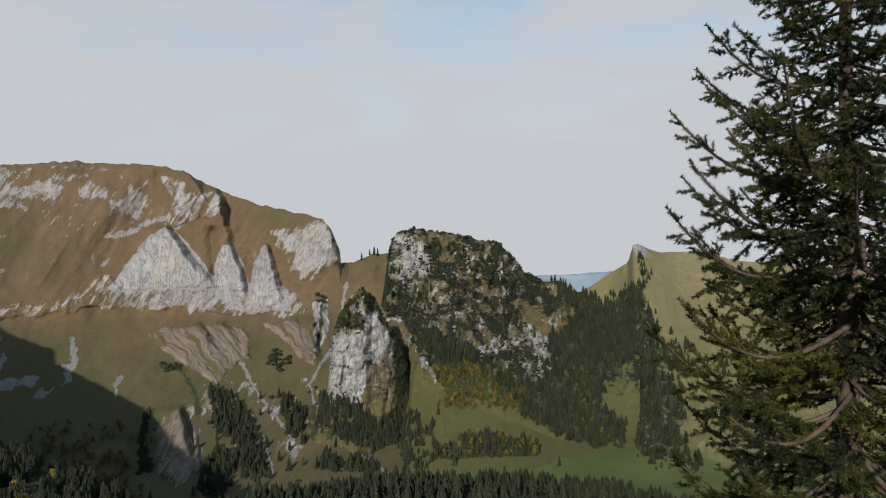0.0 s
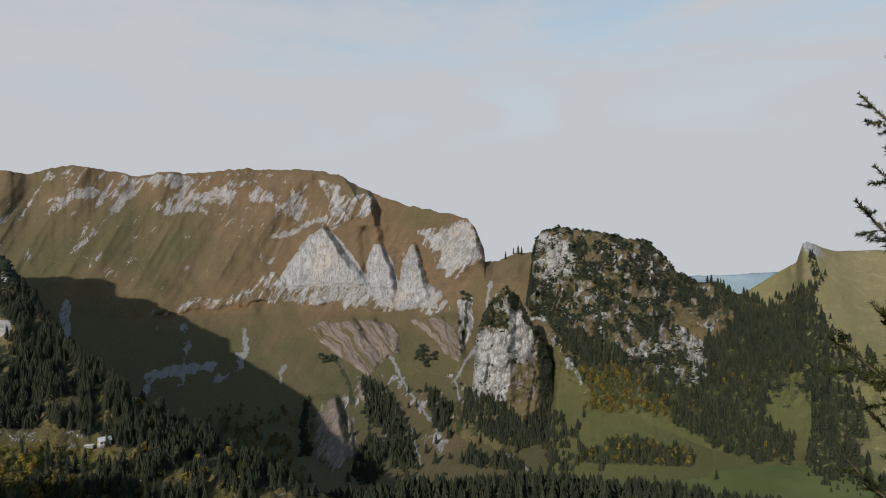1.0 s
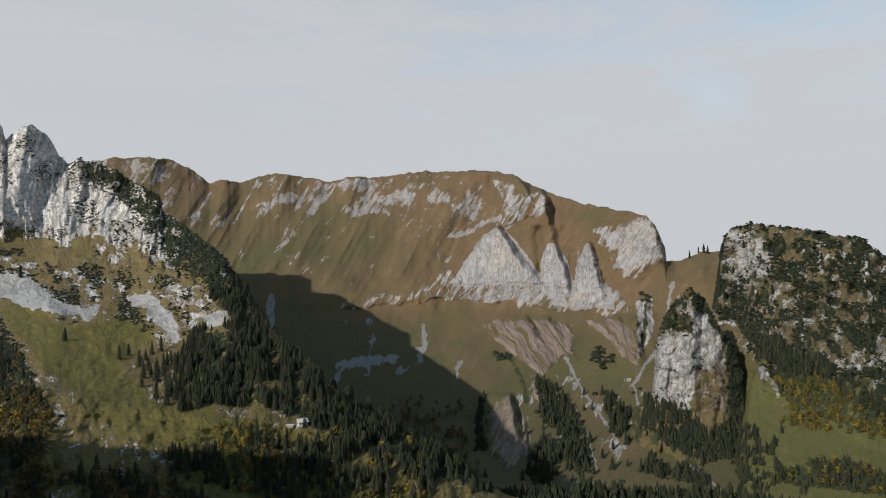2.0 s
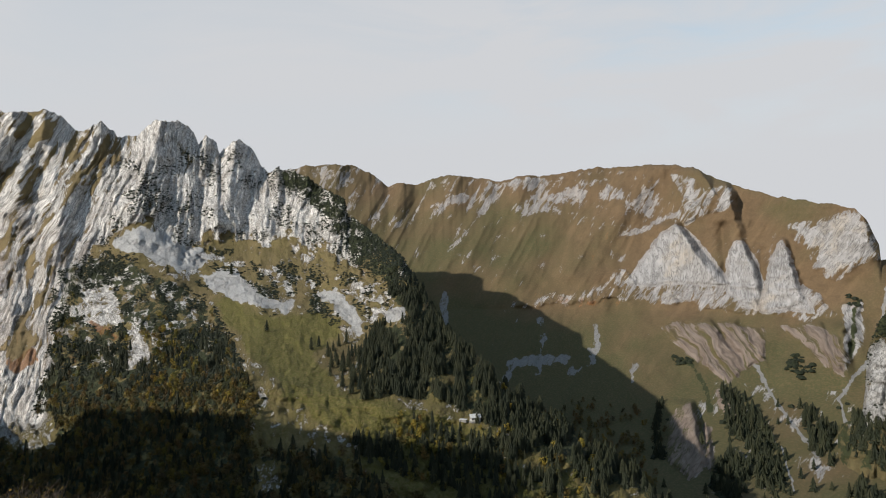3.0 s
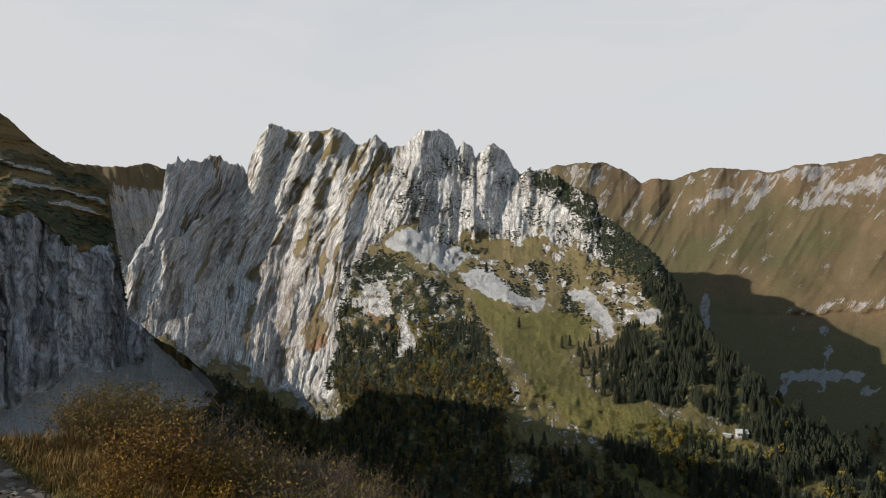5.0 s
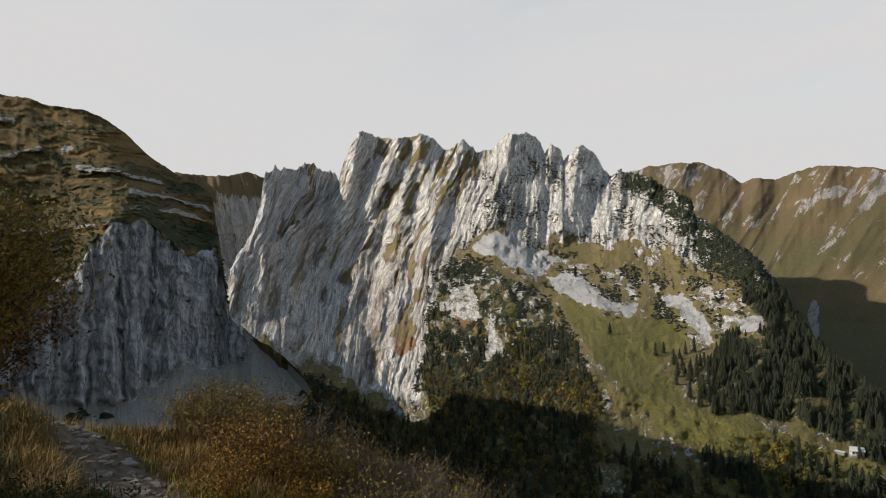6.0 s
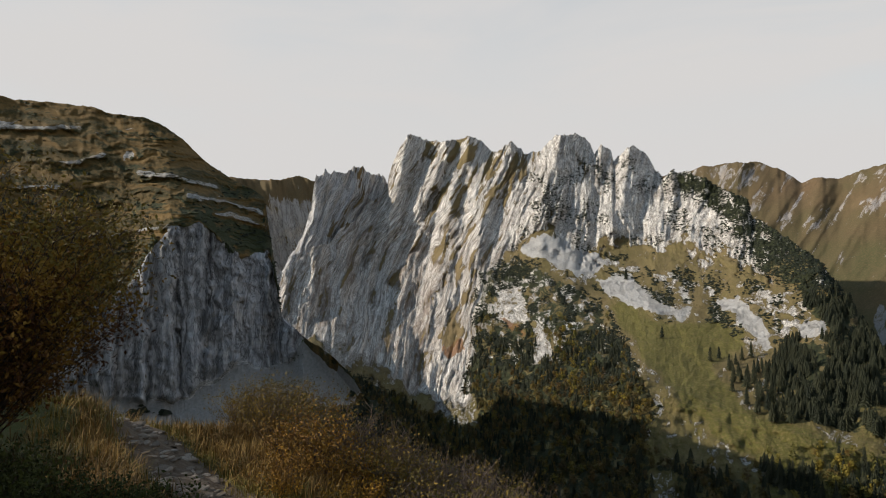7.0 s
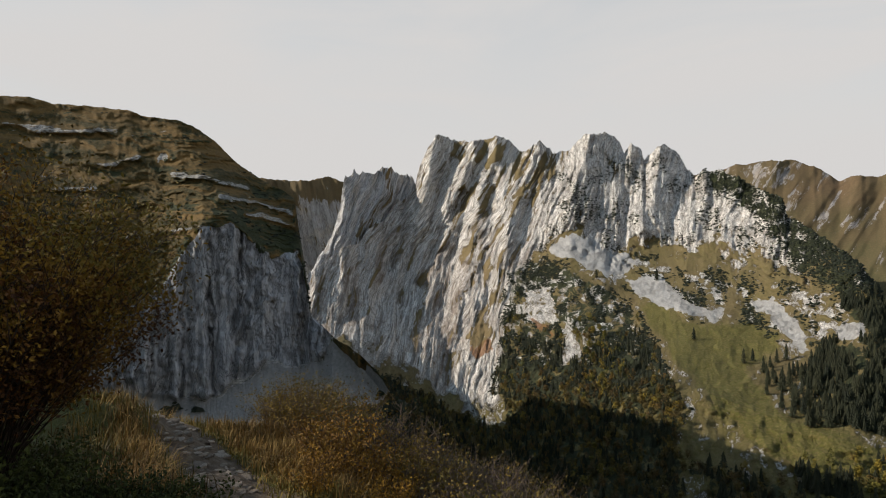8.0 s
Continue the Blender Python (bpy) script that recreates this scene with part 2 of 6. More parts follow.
def plain_material(name, a, b, scale, rough=0.8, stretch=(1, 1, 1), bump=0.0, vary=0.0):
    """Two tones over a grain, varied from piece to piece."""
    m, t, p = material(name)
    k = Maker(t)
    g = k.noise(k.coords(stretch), scale, 6, 0.6)
    col = k.mix(k.ramp(g, 0.3, 0.7), a, b)
    if vary:
        gi = t.nodes.new("ShaderNodeNewGeometry")
        col = k.mix(k.ramp(gi.outputs["Random Per Island"], 0, 1, 0.0, vary), col, tuple(0.35 * x for x in a))
    k.put(p.inputs["Base Color"], col)
    p.inputs["Roughness"].default_value = rough
    if bump:
        k.put(p.inputs["Normal"], k.bump(g, 0.8, bump))
    return m


limestone_far = mountain_material("turf_and_limestone_far", pale=(0.375, 0.362, 0.358), grey=(0.265, 0.255, 0.25), grain=0.75, relief=0.4, speck=0.15, gravel_tone=0.46, turf_dry=(0.124, 0.083, 0.046), turf_green=(0.072, 0.069, 0.030), fissures=0.22, strata=True)
limestone_dome = mountain_material("pasture_and_limestone", pale=(0.48, 0.47, 0.46), grey=(0.24, 0.235, 0.225), grain=1.0, relief=0.7, speck=0.3, gravel_tone=0.7, turf_dry=(0.110, 0.082, 0.042), turf_green=(0.084, 0.089, 0.029), fissures=0.45, strata=True)
limestone_pasture = mountain_material("pale_pasture_and_limestone", pale=(0.36, 0.355, 0.355), grey=(0.20, 0.195, 0.19), grain=0.9, along_rib=0.36, tip=(8, -18, 0), relief=0.6, speck=0.3, turf_dry=(0.215, 0.178, 0.090), turf_green=(0.128, 0.125, 0.045))
limestone_peaks = mountain_material("turf_and_limestone_peaks", pale=(0.82, 0.785, 0.745), grey=(0.52, 0.492, 0.462), grain=1.15, relief=1.0, speck=0.34, gravel_tone=0.95, turf_dry=(0.175, 0.128, 0.066), turf_green=(0.106, 0.098, 0.023), fissures=0.85, strata=True)
# the peaks' limestone again, with the needles' shade put into darker, cooler tones
limestone_shade = mountain_material("shaded_limestone_of_the_needles", pale=(0.60, 0.59, 0.59), grey=(0.38, 0.375, 0.38), grain=1.0, relief=0.9, fissures=0.65, strata=True)
# same limestone on the cliff; its shade is put into the darker blue-grey
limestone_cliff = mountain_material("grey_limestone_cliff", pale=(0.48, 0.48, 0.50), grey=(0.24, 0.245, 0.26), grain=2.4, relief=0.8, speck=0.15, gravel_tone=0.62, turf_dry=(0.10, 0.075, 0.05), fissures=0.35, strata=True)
limestone_near = mountain_material("layered_turf_and_limestone", pale=(0.44, 0.43, 0.41), grey=(0.19, 0.19, 0.19), grain=1.7, along_rib=3.6, tip=(0, 4, 0), relief=0.5, turf_dry=(0.142, 0.088, 0.030), turf_green=(0.036, 0.034, 0.012))
# the blue of distant haze is put into the hills' base colour
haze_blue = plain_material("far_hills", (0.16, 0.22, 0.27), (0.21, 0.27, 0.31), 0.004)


# ---- the land: each massif is a sheet of rock and turf over a fan of bearings (degrees, left positive) as seen from the path ----
def place(b, f, r):
    """Points at bearings b, elevations f (degrees) and plan distances r."""
    a = np.radians(b)
    return np.stack([-np.sin(a) * r, np.cos(a) * r, np.tan(np.radians(f)) * r + EYE], -1)


class Massif:
    """levels: from the foot to the crest, each (elevation line, distance line) over the bearings."""

    def __init__(self, b0, b1, step, levels, seed, crag=0.0, crag_size=1.0, jagged=0.0):
        b = np.arange(b0, b1 + step / 2, step)
        fs = [line(l[0], b) for l in levels]
        w = max(3, int(1.2 / step) // 2)
        ker = np.hanning(2 * w + 1) / np.hanning(2 * w + 1).sum()
        rs = [np.convolve(np.pad(line(l[1], b), w, "edge"), ker, "valid") for l in levels]
        fs[-1] = fs[-1] + crag * (fbm(b / crag_size, 0.3, 0.0, 5, seed, 0.6)) + jagged * (slabs_on_edge(b * 0.9 + 0.6 * vnoise(b, 3.3, 0, seed), 0.3) + 0.5 * slabs_on_edge(b * 2.3, 0.4) - 0.7)
        for i in range(len(fs) - 2, -1, -1):
            fs[i] = np.minimum(fs[i], fs[i + 1] - 0.02)
        F, R, S = [], [], []
        for i in range(len(levels) - 1):
            n = max(2, int(np.ceil(np.percentile(fs[i + 1] - fs[i], 80) / step)))
            for j in range(n + (i == len(levels) - 2)):
                s = j / n
                F.append(fs[i] + (fs[i + 1] - fs[i]) * s)
                R.append(rs[i] + (rs[i + 1] - rs[i]) * s)
                S.append(np.full(b.shape, i + s))
        self.b, self.B = b, np.broadcast_to(b, (len(F), len(b))).copy()
        self.F, self.R, self.S = np.array(F), np.array(R), np.array(S)
        self.top = fs[-1]
        self.fields = {k: np.zeros(self.B.shape) for k in ("rock", "dry", "scree", "rust", "dark", "ochre")}

    @property
    def P(self):
        return place(self.B, self.F, self.R)

    def build(self, name, mat, label, category="mountain", back=0.9, reach=400.0, second=None):
        p = self.P
        rows = [p]
        a = np.radians(self.b)
        out = np.stack([-np.sin(a), np.cos(a), 0 * a], -1)
        wob = fbm(self.b * 0.7, 5.0, 0, 3, 77)
        for d in (0.02, 0.06, 0.14, 0.3, 0.6, 1.0):
            q = p[-1] + out * (d * reach)
            q[:, 2] -= np.asarray(back) * d * reach * (1 + 0.2 * wob) * (0.5 + 0.5 * d)
            rows.append(q[None])
        v = np.concatenate(rows)
        nr, nc = v.shape[:2]
        i = np.arange((nr - 1) * nc).reshape(nr - 1, nc)[:, :-1].ravel()
        faces = np.stack([i, i + nc, i + nc + 1, i + 1], 1)
        pick = None
        if second:
            pick = (np.concatenate([second[1]] + [second[1][-1:]] * (nr - self.B.shape[0])).ravel()[faces[:, 0]] > 0.5).astype(int)
        me = mesh_from(name, v.reshape(-1, 3), faces, [mat] + ([second[0]] if second else []), pick)
        extra = nr - self.B.shape[0]
        for k, x in self.fields.items():
            add_field(me, k, np.concatenate([x] + [x[-1:]] * extra))
        ob = new(name, me)
        return tagged(ob, label, category, kind="structure")

    def scatter(self, density, count, rng, jitter=0.5):
        """Random places on the sheet, thicker where density is high; returns points and (bearing, elevation)."""
        p = self.P
        du, dv = np.gradient(p, axis=1), np.gradient(p, axis=0)
        area = np.linalg.norm(np.cross(du, dv), axis=-1) * np.clip(density, 0, None)
        w = (area / area.sum()).ravel()
        i = rng.choice(w.size, count, p=w)
        q = p.reshape(-1, 3)[i] + du.reshape(-1, 3)[i] * rng.uniform(-jitter, jitter, (count, 1)) + dv.reshape(-1, 3)[i] * rng.uniform(-jitter, jitter, (count, 1))
        return q, self.B.ravel()[i], self.F.ravel()[i]


STEP = 0.10

# --- the long brown mountain across the valley, with the white slabs and the col at its end ---
crest = [(64, 6.0), (56.6, 6.7), (55.2, 7.1), (52.6, 7.4), (51.1, 7.2), (49.6, 6.6), (48.0, 5.4), (46.7, 5.8), (45.6, 5.5), (44.4, 5.9), (42.6, 6.4), (40.2, 6.1), (38.0, 5.8),
         (35.8, 6.3), (34.8, 6.1), (32.3, 6.4), (30.3, 6.75), (27.3, 6.75), (24.3, 6.8), (22.0, 6.4), (20.1, 5.3), (17.6, 4.4), (15.5, 3.7), (12.6, 3.1), (10.6, 2.7), (9.9, 1.8),
         (9.1, -0.2), (9.0, -1.3), (7.4, -1.0), (6.1, -0.45), (5.0, -0.4), (3, -0.6)]
brown = Massif(3.2, 64, STEP, [
    ([(0, -20.5), (64, -20.5)], [(0, 800), (25, 800), (64, 900)]),
    ([(0, -11), (64, -11)], [(0, 1120), (10, 1130), (25, 1190), (64, 1330)]),
    ([(0, -5.5), (64, -5.5)], [(0, 1260), (10, 1300), (25, 1420), (64, 1560)]),
    ([(3, -3.2), (9, -3.0), (12, -2.8), (64, -2.6)], [(0, 1300), (10, 1345), (25, 1480), (64, 1640)]),
    (crest, [(0, 1420), (9, 1400), (12, 1450), (20, 1620), (25, 1740), (45, 1900), (64, 2000)])], 11, 0.10, 0.8)
B, F = brown.B, brown.F
wb = B + 0.35 * fbm(B * 0.8, F * 0.8, 0, 4, 3)
wf = F + 0.30 * fbm(B * 0.8, F * 0.8, 9, 4, 4)
slabs = [
    [(27.1, -3.1), (26.1, -1.6), (24.8, 0.4), (23.3, 1.5), (22.2, 0.9), (21.1, -0.6), (20.1, -2.2), (19.3, -3.2), (21.0, -3.3), (23.3, -3.0), (25.2, -3.3)],
    [(19.3, -3.8), (19.3, -1.6), (18.8, 0.1), (18.1, 0.0), (17.4, -1.6), (17.0, -3.3), (17.3, -5.0), (18.3, -4.6)],
    [(16.8, -5.2), (16.2, -1.6), (15.5, 0.0), (14.9, -1.2), (14.5, -3.0), (13.4, -5.2), (15.0, -5.0)]]
sb, sf = B + 0.10 * fbm(B * 2, F * 2, 0, 4, 13), F + 0.10 * fbm(B * 2, F * 2, 4, 4, 14)
slab = np.max([inside(sb, sf, c) for c in slabs], 0)
belt = inside(wb, wf, [(37, -4.6), (31.4, -3.8), (29.2, -2.9), (28.2, -1.8), (26.7, -3.0), (20.0, -3.1), (17.0, -3.1), (14.0, -2.9), (11.4, -5.3), (14.0, -5.8), (17.0, -5.6), (20.9, -5.2), (26.7, -4.5), (31.4, -4.9), (37, -5.3)])
end_cliff = inside(sb, sf, [(15.4, 1.5), (12.6, 2.1), (10.4, 2.8), (9.7, 1.9), (8.7, -1.1), (10.3, -1.7), (12.0, -2.9), (13.6, -1.9), (13.4, -0.6), (14.6, 0.3)])
upper = inside(sb, sf, [(23.8, 5.9), (22.3, 5.8), (21.1, 4.6), (19.3, 4.8), (18.8, 3.6), (19.8, 2.6), (21.3, 2.4), (22.6, 1.5), (23.3, 2.4), (22.8, 3.9)])
lip = along(sb, sf, [(27.8, 0.9), (26.0, 1.3), (24.3, 2.3), (23.0, 2.6)]) - 0.20
tilted = np.maximum(inside(sb, sf, [(24.4, -6.9), (23.6, -6.4), (21.0, -6.5), (19.0, -6.4), (16.7, -6.7), (16.6, -9.2), (17.6, -9.6), (18.4, -10.2), (19.3, -11.2), (21.2, -9.9), (23.2, -8.4)]), inside(sb, sf, [(15.6, -6.4), (13.1, -6.3), (11.6, -7.0), (11.3, -9.9), (12.4, -9.4), (13.6, -8.3)]))
low_crag = inside(sb, sf, [(24.3, -14.7), (23.4, -13.6), (22.3, -12.9), (21.6, -15.0), (21.1, -17.4), (22.4, -18.9), (24.2, -17.7)])
low_crag2 = np.maximum(inside(sb, sf, [(21.3, -14.2), (20.7, -14.7), (20.4, -17.9), (20.9, -18.2), (21.3, -16.8)]), inside(sb, sf, [(20.4, -11.6), (19.2, -12.0), (18.2, -13.6), (19.0, -14.0), (20.2, -13.0)]))
spur_rock = inside(sb, sf, [(11.5, -4.6), (10.1, -4.3), (10.2, -7.3), (11.4, -10.0), (11.9, -8.4), (11.2, -6.6)])
flank = smooth(-4.5, -1.5, F) * smooth(0, 0.6, brown.top - F)
lean_b = B + 0.55 * F
ribs = ridged(lean_b * 0.34, F * 0.08, 0, 4, 21, 0.5)


def wedge(apex, foot, left, right, grow, high):
    """A spur that runs down from apex to foot: a long lit side and a steep one in the shade."""
    t = np.clip((apex[1] - F) / (apex[1] - foot[1]), 0, 1)
    d = B - (apex[0] + (foot[0] - apex[0]) * t + 0.15 * fbm(F * 1.2, B * 0.05, apex[0], 4, 28, 0.6))
    return high * np.clip(1 - np.abs(d) / (np.where(d > 0, left, right) * (1 + grow * t)), 0, 1) * smooth(foot[1] - 0.8, foot[1] + 0.75 * (apex[1] - foot[1]), F) * smooth(apex[1] + 0.5, apex[1] - 0.2, F)


spurs = np.maximum.reduce([wedge((21.4, 6.2), (18.7, 1.5), 3.2, 0.5, 0.4, 62), wedge((19.4, 4.9), (18.4, 0.5), 2.4, 0.45, 0.3, 60), wedge((23.3, 1.7), (20.2, -3.2), 2.8, 0.5, 0.9, 62), wedge((18.3, 0.3), (17.0, -4.6), 0.9, 0.35, 0.6, 34),
                           wedge((15.3, 0.2), (14.3, -4.6), 0.9, 0.40, 0.6, 40), wedge((10.4, 3.4), (9.0, -2.6), 5.2, 0.8, 0.2, 60), wedge((24.6, 6.6), (31.5, -2.5), 3.0, 2.4, 0.4, 30), wedge((11.4, -6.2), (11.2, -10.4), 1.6, 0.4, 0.5, 30),
                           wedge((20.8, -6.3), (18.0, -10.4), 2.6, 0.35, 0.3, 20), wedge((18.9, -6.3), (16.7, -9.6), 1.4, 0.35, 0.3, 20), wedge((12.9, -6.2), (11.6, -9.8), 2.0, 0.4, 0.3, 22), wedge((22.2, -13.0), (21.2, -18.4), 2.2, 0.4, 0.4, 36),
                           wedge((41.6, 6.4), (42.6, 2.0), 1.4, 1.0, 0.6, 26), wedge((35.6, 6.4), (37.4, 1.0), 1.3, 1.0, 0.8, 24), wedge((52.0, 7.4), (53.0, 4.0), 1.2, 0.8, 0.5, 26), wedge((46.6, 5.9), (48.4, 0.0), 1.2, 1.0, 0.9, 24)])
beds = (B - 0.75 * F) * 0.9 + 0.35 * fbm(B * 0.7, F * 0.7, 1, 3, 23)
brown.R -= spurs + 12 * flank * ribs + (9 * fbm(B * 0.35, F * 0.3, 2, 3, 22) + 2.0 * ridged(lean_b * 1.1, F * 0.25, 3, 3, 24)) * smooth(-14, -10, F)
brown.R -= 6 * smooth(-0.02, 0.08, slab) + smooth(0, 0.25, belt) * (4 + 7 * ridged(B * 1.3, F * 1.6, 4, 4, 25)) + smooth(-0.1, 0.3, end_cliff) * (4 + 6 * (slabs_on_edge((B + 0.5 * F) * 1.1 + 0.4 * fbm(B * 2, F, 1, 3, 26)) - 0.5))
brown.R -= smooth(-0.1, 0.4, upper) * (3 + 7 * slabs_on_edge((B + 0.4 * F) * 1.3 + 0.4 * fbm(B * 2, F, 2, 3, 27))) + smooth(-0.05, 0.3, tilted) * (2 + 10 * slabs_on_edge(beds * 0.7, 0.2) + 4 * slabs_on_edge(beds * 2.2, 0.3)) + 10 * smooth(-0.1, 0.5, low_crag) + 14 * smooth(0, 0.4, low_crag2) + 16 * smooth(-0.1, 0.3, spur_rock) * ridged(B * 1.2, F * 0.5, 1, 3, 29)
brown.R += 20 * smooth(0.0, 0.9, 0.7 - along(B, F, [(19.8, 1.4), (19.6, -2.2)])) + 14 * smooth(0, 0.6, 0.5 - along(B, F, [(16.9, -0.4), (16.8, -3.2)]))
rocky = 0.55 * fbm(B * 0.6, F * 0.9, 3, 5, 31, 0.6) + 0.45 * ridged(lean_b * 1.2, F * 0.8, 4, 4, 32)
high_rocks = np.max([np.clip(0.6 + 0.5 * inside(wb, wf, c), 0, 1) for c in ([(44.9, 5.9), (38.8, 6.4), (38.4, 3.8), (43.5, 3.2)], [(37.3, 6.2), (32.6, 6.3), (27.6, 6.1), (26.6, 3.8), (31, 3.0), (36.4, 3.0)], [(27.6, 4.4), (24.8, 5.6), (25.6, 2.2), (28.6, 0.6)])], 0)
knolls = high_rocks * smooth(-0.05, 0.3, brown.top - F)
headwall = inside(wb, wf, [(54.6, 6.9), (51.8, 6.9), (51.0, 5.6), (53.0, 5.2), (54.8, 5.9)])
fl = brown.fields
# beds: on the flank they run down the slope, in the brown face below the terrace they lean the other way
lean_in = smooth(-0.3, 0.0, np.maximum(tilted, spur_rock))
fl["bed_across"] = np.where(lean_in > 0.5, beds * 24, np.where(slab > -0.1, B * 26, lean_b * 26))
fl["bed_along"] = np.where(lean_in > 0.5, (B + F) * 3, np.where(slab > -0.1, F * 9, F * 10))
fl["ochre"] = np.clip(np.maximum.reduce([1.0 * smooth(-0.3, 0.1, tilted), 1.0 * smooth(-0.3, 0.1, np.maximum(low_crag, low_crag2)), 0.25 * smooth(-0.3, 0.1, belt) * smooth(0.1, -0.1, slab), 0.35 * flank * smooth(0.3, -0.2, np.maximum.reduce([slab, end_cliff, upper]))]), 0, 1)
fl["rock"] = np.clip(0.14 + 0.22 * rocky * flank + 0.36 * knolls * (0.72 + 1.1 * rocky) + 0.30 * smooth(36, 42, B) * smooth(-3, 0, F) * smooth(0.35, 0.7, ridged(lean_b * 0.9, F * 0.22, 6, 4, 38)), 0, 0.6)
for shape, gain in ((slab + 0.1, 1.5), (belt, 0.43 + 0.15 * smooth(29, 25, B) * smooth(-5.2, -4.4, F)), (end_cliff, 0.46 + 0.32 * smooth(0.2, 0.9, end_cliff)), (upper, 0.52), (tilted, 0.50 + 0.16 * slabs_on_edge(beds * 0.7, 0.2)), (low_crag, 0.66), (low_crag2, 0.60), (headwall, 0.50), (-lip, 0.66), (spur_rock, 0.6)):
    fl["rock"] = np.maximum(fl["rock"], gain * smooth(-0.35, 0.15, shape))
fl["rock"] = np.where(F < -11, np.maximum(fl["rock"], 0.22 + 0.25 * fbm(B * 0.6, F * 0.6, 8, 4, 35)) * smooth(8, 11, B) * smooth(27, 22, B), fl["rock"])
fl["dry"] = np.clip(0.82 + 0.40 * fbm(lean_b * 0.25, F * 0.35, 1, 4, 33) - 0.80 * smooth(-5.0, -8.5, wf) - 0.42 * smooth(25, 33, B) * smooth(5.0, -0.5, F) - 0.18 * smooth(36, 44, B), 0, 1)
fl["dry"] = np.where((B < 9.5) & (F > -6), np.clip(fl["dry"], 0.45, 0.6), fl["dry"])
fl["rust"] = np.maximum(0.42 * smooth(0.9, 0.2, np.abs(wf + 5.0 - 0.06 * (B - 25))) * smooth(24, 29, B) * smooth(40, 36, B) * (0.75 + 0.6 * fbm(B, F, 5, 3, 36)), 0.36 * smooth(1.5, 0.2, along(wb, wf, [(23.8, 6.4), (26.6, 3.4), (30.5, -1.4)])) * (0.8 + 0.5 * fbm(B, F, 6, 3, 37)))
streaks = np.min([along(B + 0.25 * fbm(B * 1.4, F * 1.4, 1, 4, 41), F, c) - w for c, w in (
    ([(34.6, -6.4), (34.6, -8.0), (34.9, -11)], 0.22), ([(37.4, -10.3), (35.4, -9.9), (32.6, -9.8)], 0.40), ([(37.0, -9.9), (37.8, -11.6)], 0.28), ([(29.9, -6.9), (29.9, -8.8), (30.6, -10.2), (32.2, -11)], 0.30),
    ([(28.3, -9.2), (28.0, -11.5)], 0.12), ([(26.6, -10.2), (27.0, -11.6)], 0.22), ([(43.0, -4.4), (42.8, -6.6)], 0.4), ([(36.7, -6.4), (37.1, -7.0)], 0.22))], 0)
paths = np.min([along(B + 0.12 * fbm(B * 2.4, F * 2.4, 1, 3, 42), F, c) - w for c, w in (
    ([(17.4, -9.6), (16.4, -11.6), (15.0, -13.6), (13.1, -15.9)], 0.09), ([(8.5, -3.0), (9.0, -5.5), (9.0, -7.7), (10.6, -9.8), (11.7, -11.6), (11.2, -13.5), (9.8, -16.0), (4.7, -19.2)], 0.08),
    ([(15.6, -15.6), (14.8, -18.6)], 0.06))], 0)
fl["dark"] = 0.66 * smooth(0.3, -0.1, np.minimum(along(sb, sf, [(10.5, -4.2), (10.7, -6.3), (11.0, -8.6)]) - 0.12, along(sb, sf, [(23.6, -9.4), (22.2, -9.7), (21.2, -11.4), (20.8, -13.4)]) - 0.15))
fl["scree"] = np.maximum(0.62 * smooth(0.12, -0.15, streaks + 0.18 * fbm(B * 1.5, F * 0.7, 2, 4, 43)), 0.95 * smooth(0.10, -0.02, paths))
brown.build("mountain_brown", limestone_far, "long brown autumn mountain with three white limestone slabs")

# --- the wooded dome beyond the col, and the crag below it ---
dome = Massif(-17, 5.6, STEP, [
    ([(-17, -19.5), (6, -19.5)], [(-17, 800), (6, 800)]),
    ([(-17, -15.5), (-10, -16.2), (-5, -14.6), (0, -12.5), (6, -12)], [(-17, 960), (-5, 930), (6, 1020)]),
    ([(-17, -9), (-8, -8), (0, -5), (6, -4)], [(-17, 1130), (-5, 1060), (0, 1090), (6, 1180)]),
    ([(5.6, -7.0), (5.2, -4), (4.75, 0.0), (4.55, 0.8), (4.0, 1.55), (2.7, 1.8), (1.2, 1.6), (-0.8, 1.4), (-2.8, 0.9), (-5.1, 0.45), (-6.1, -0.7), (-7.5, -2.2), (-8.8, -2.8), (-10.0, -2.9), (-11.2, -3.5),
      (-12.7, -4.1), (-13.6, -4.4), (-15, -6.5), (-17, -9.0)], [(-17, 1250), (-5, 1180), (0, 1210), (5.6, 1260)])], 15, 0.10, 0.6)
B, F = dome.B, dome.F
dome.R += 190 * smooth(2.6, 5.6, B) * smooth(-8, -11, F)
dome.R -= (0.15 + 0.85 * smooth(-13.5, -9, F)) * (24 * ridged((B + 0.3 * F) * 0.45, F * 0.22, 0, 4, 51) + 5 * fbm(B * 1.5, F * 1.5, 3, 4, 52) + 4 * ridged(B * 1.6, F * 1.2, 4, 3, 50))
patch = inside(B + 0.3 * fbm(B, F, 0, 4, 53), F + 0.3 * fbm(B, F, 5, 4, 54), [(-6.4, -4.5), (-8.5, -5.6), (-11, -8.2), (-10, -8.4), (-7.5, -6.6)])
mead = inside(B + 0.5 * fbm(B * 0.7, F * 0.7, 0, 4, 55), F + 0.4 * fbm(B * 0.7, F * 0.7, 5, 4, 56), [(4.4, -6.5), (3.2, -8.0), (1.8, -10.2), (0.4, -13.2), (-3.3, -14.7), (-7.3, -14.8), (-9, -16.4), (-14, -16.6), (-17, -14), (-17, -20), (6, -20), (6, -6)])
fl = dome.fields
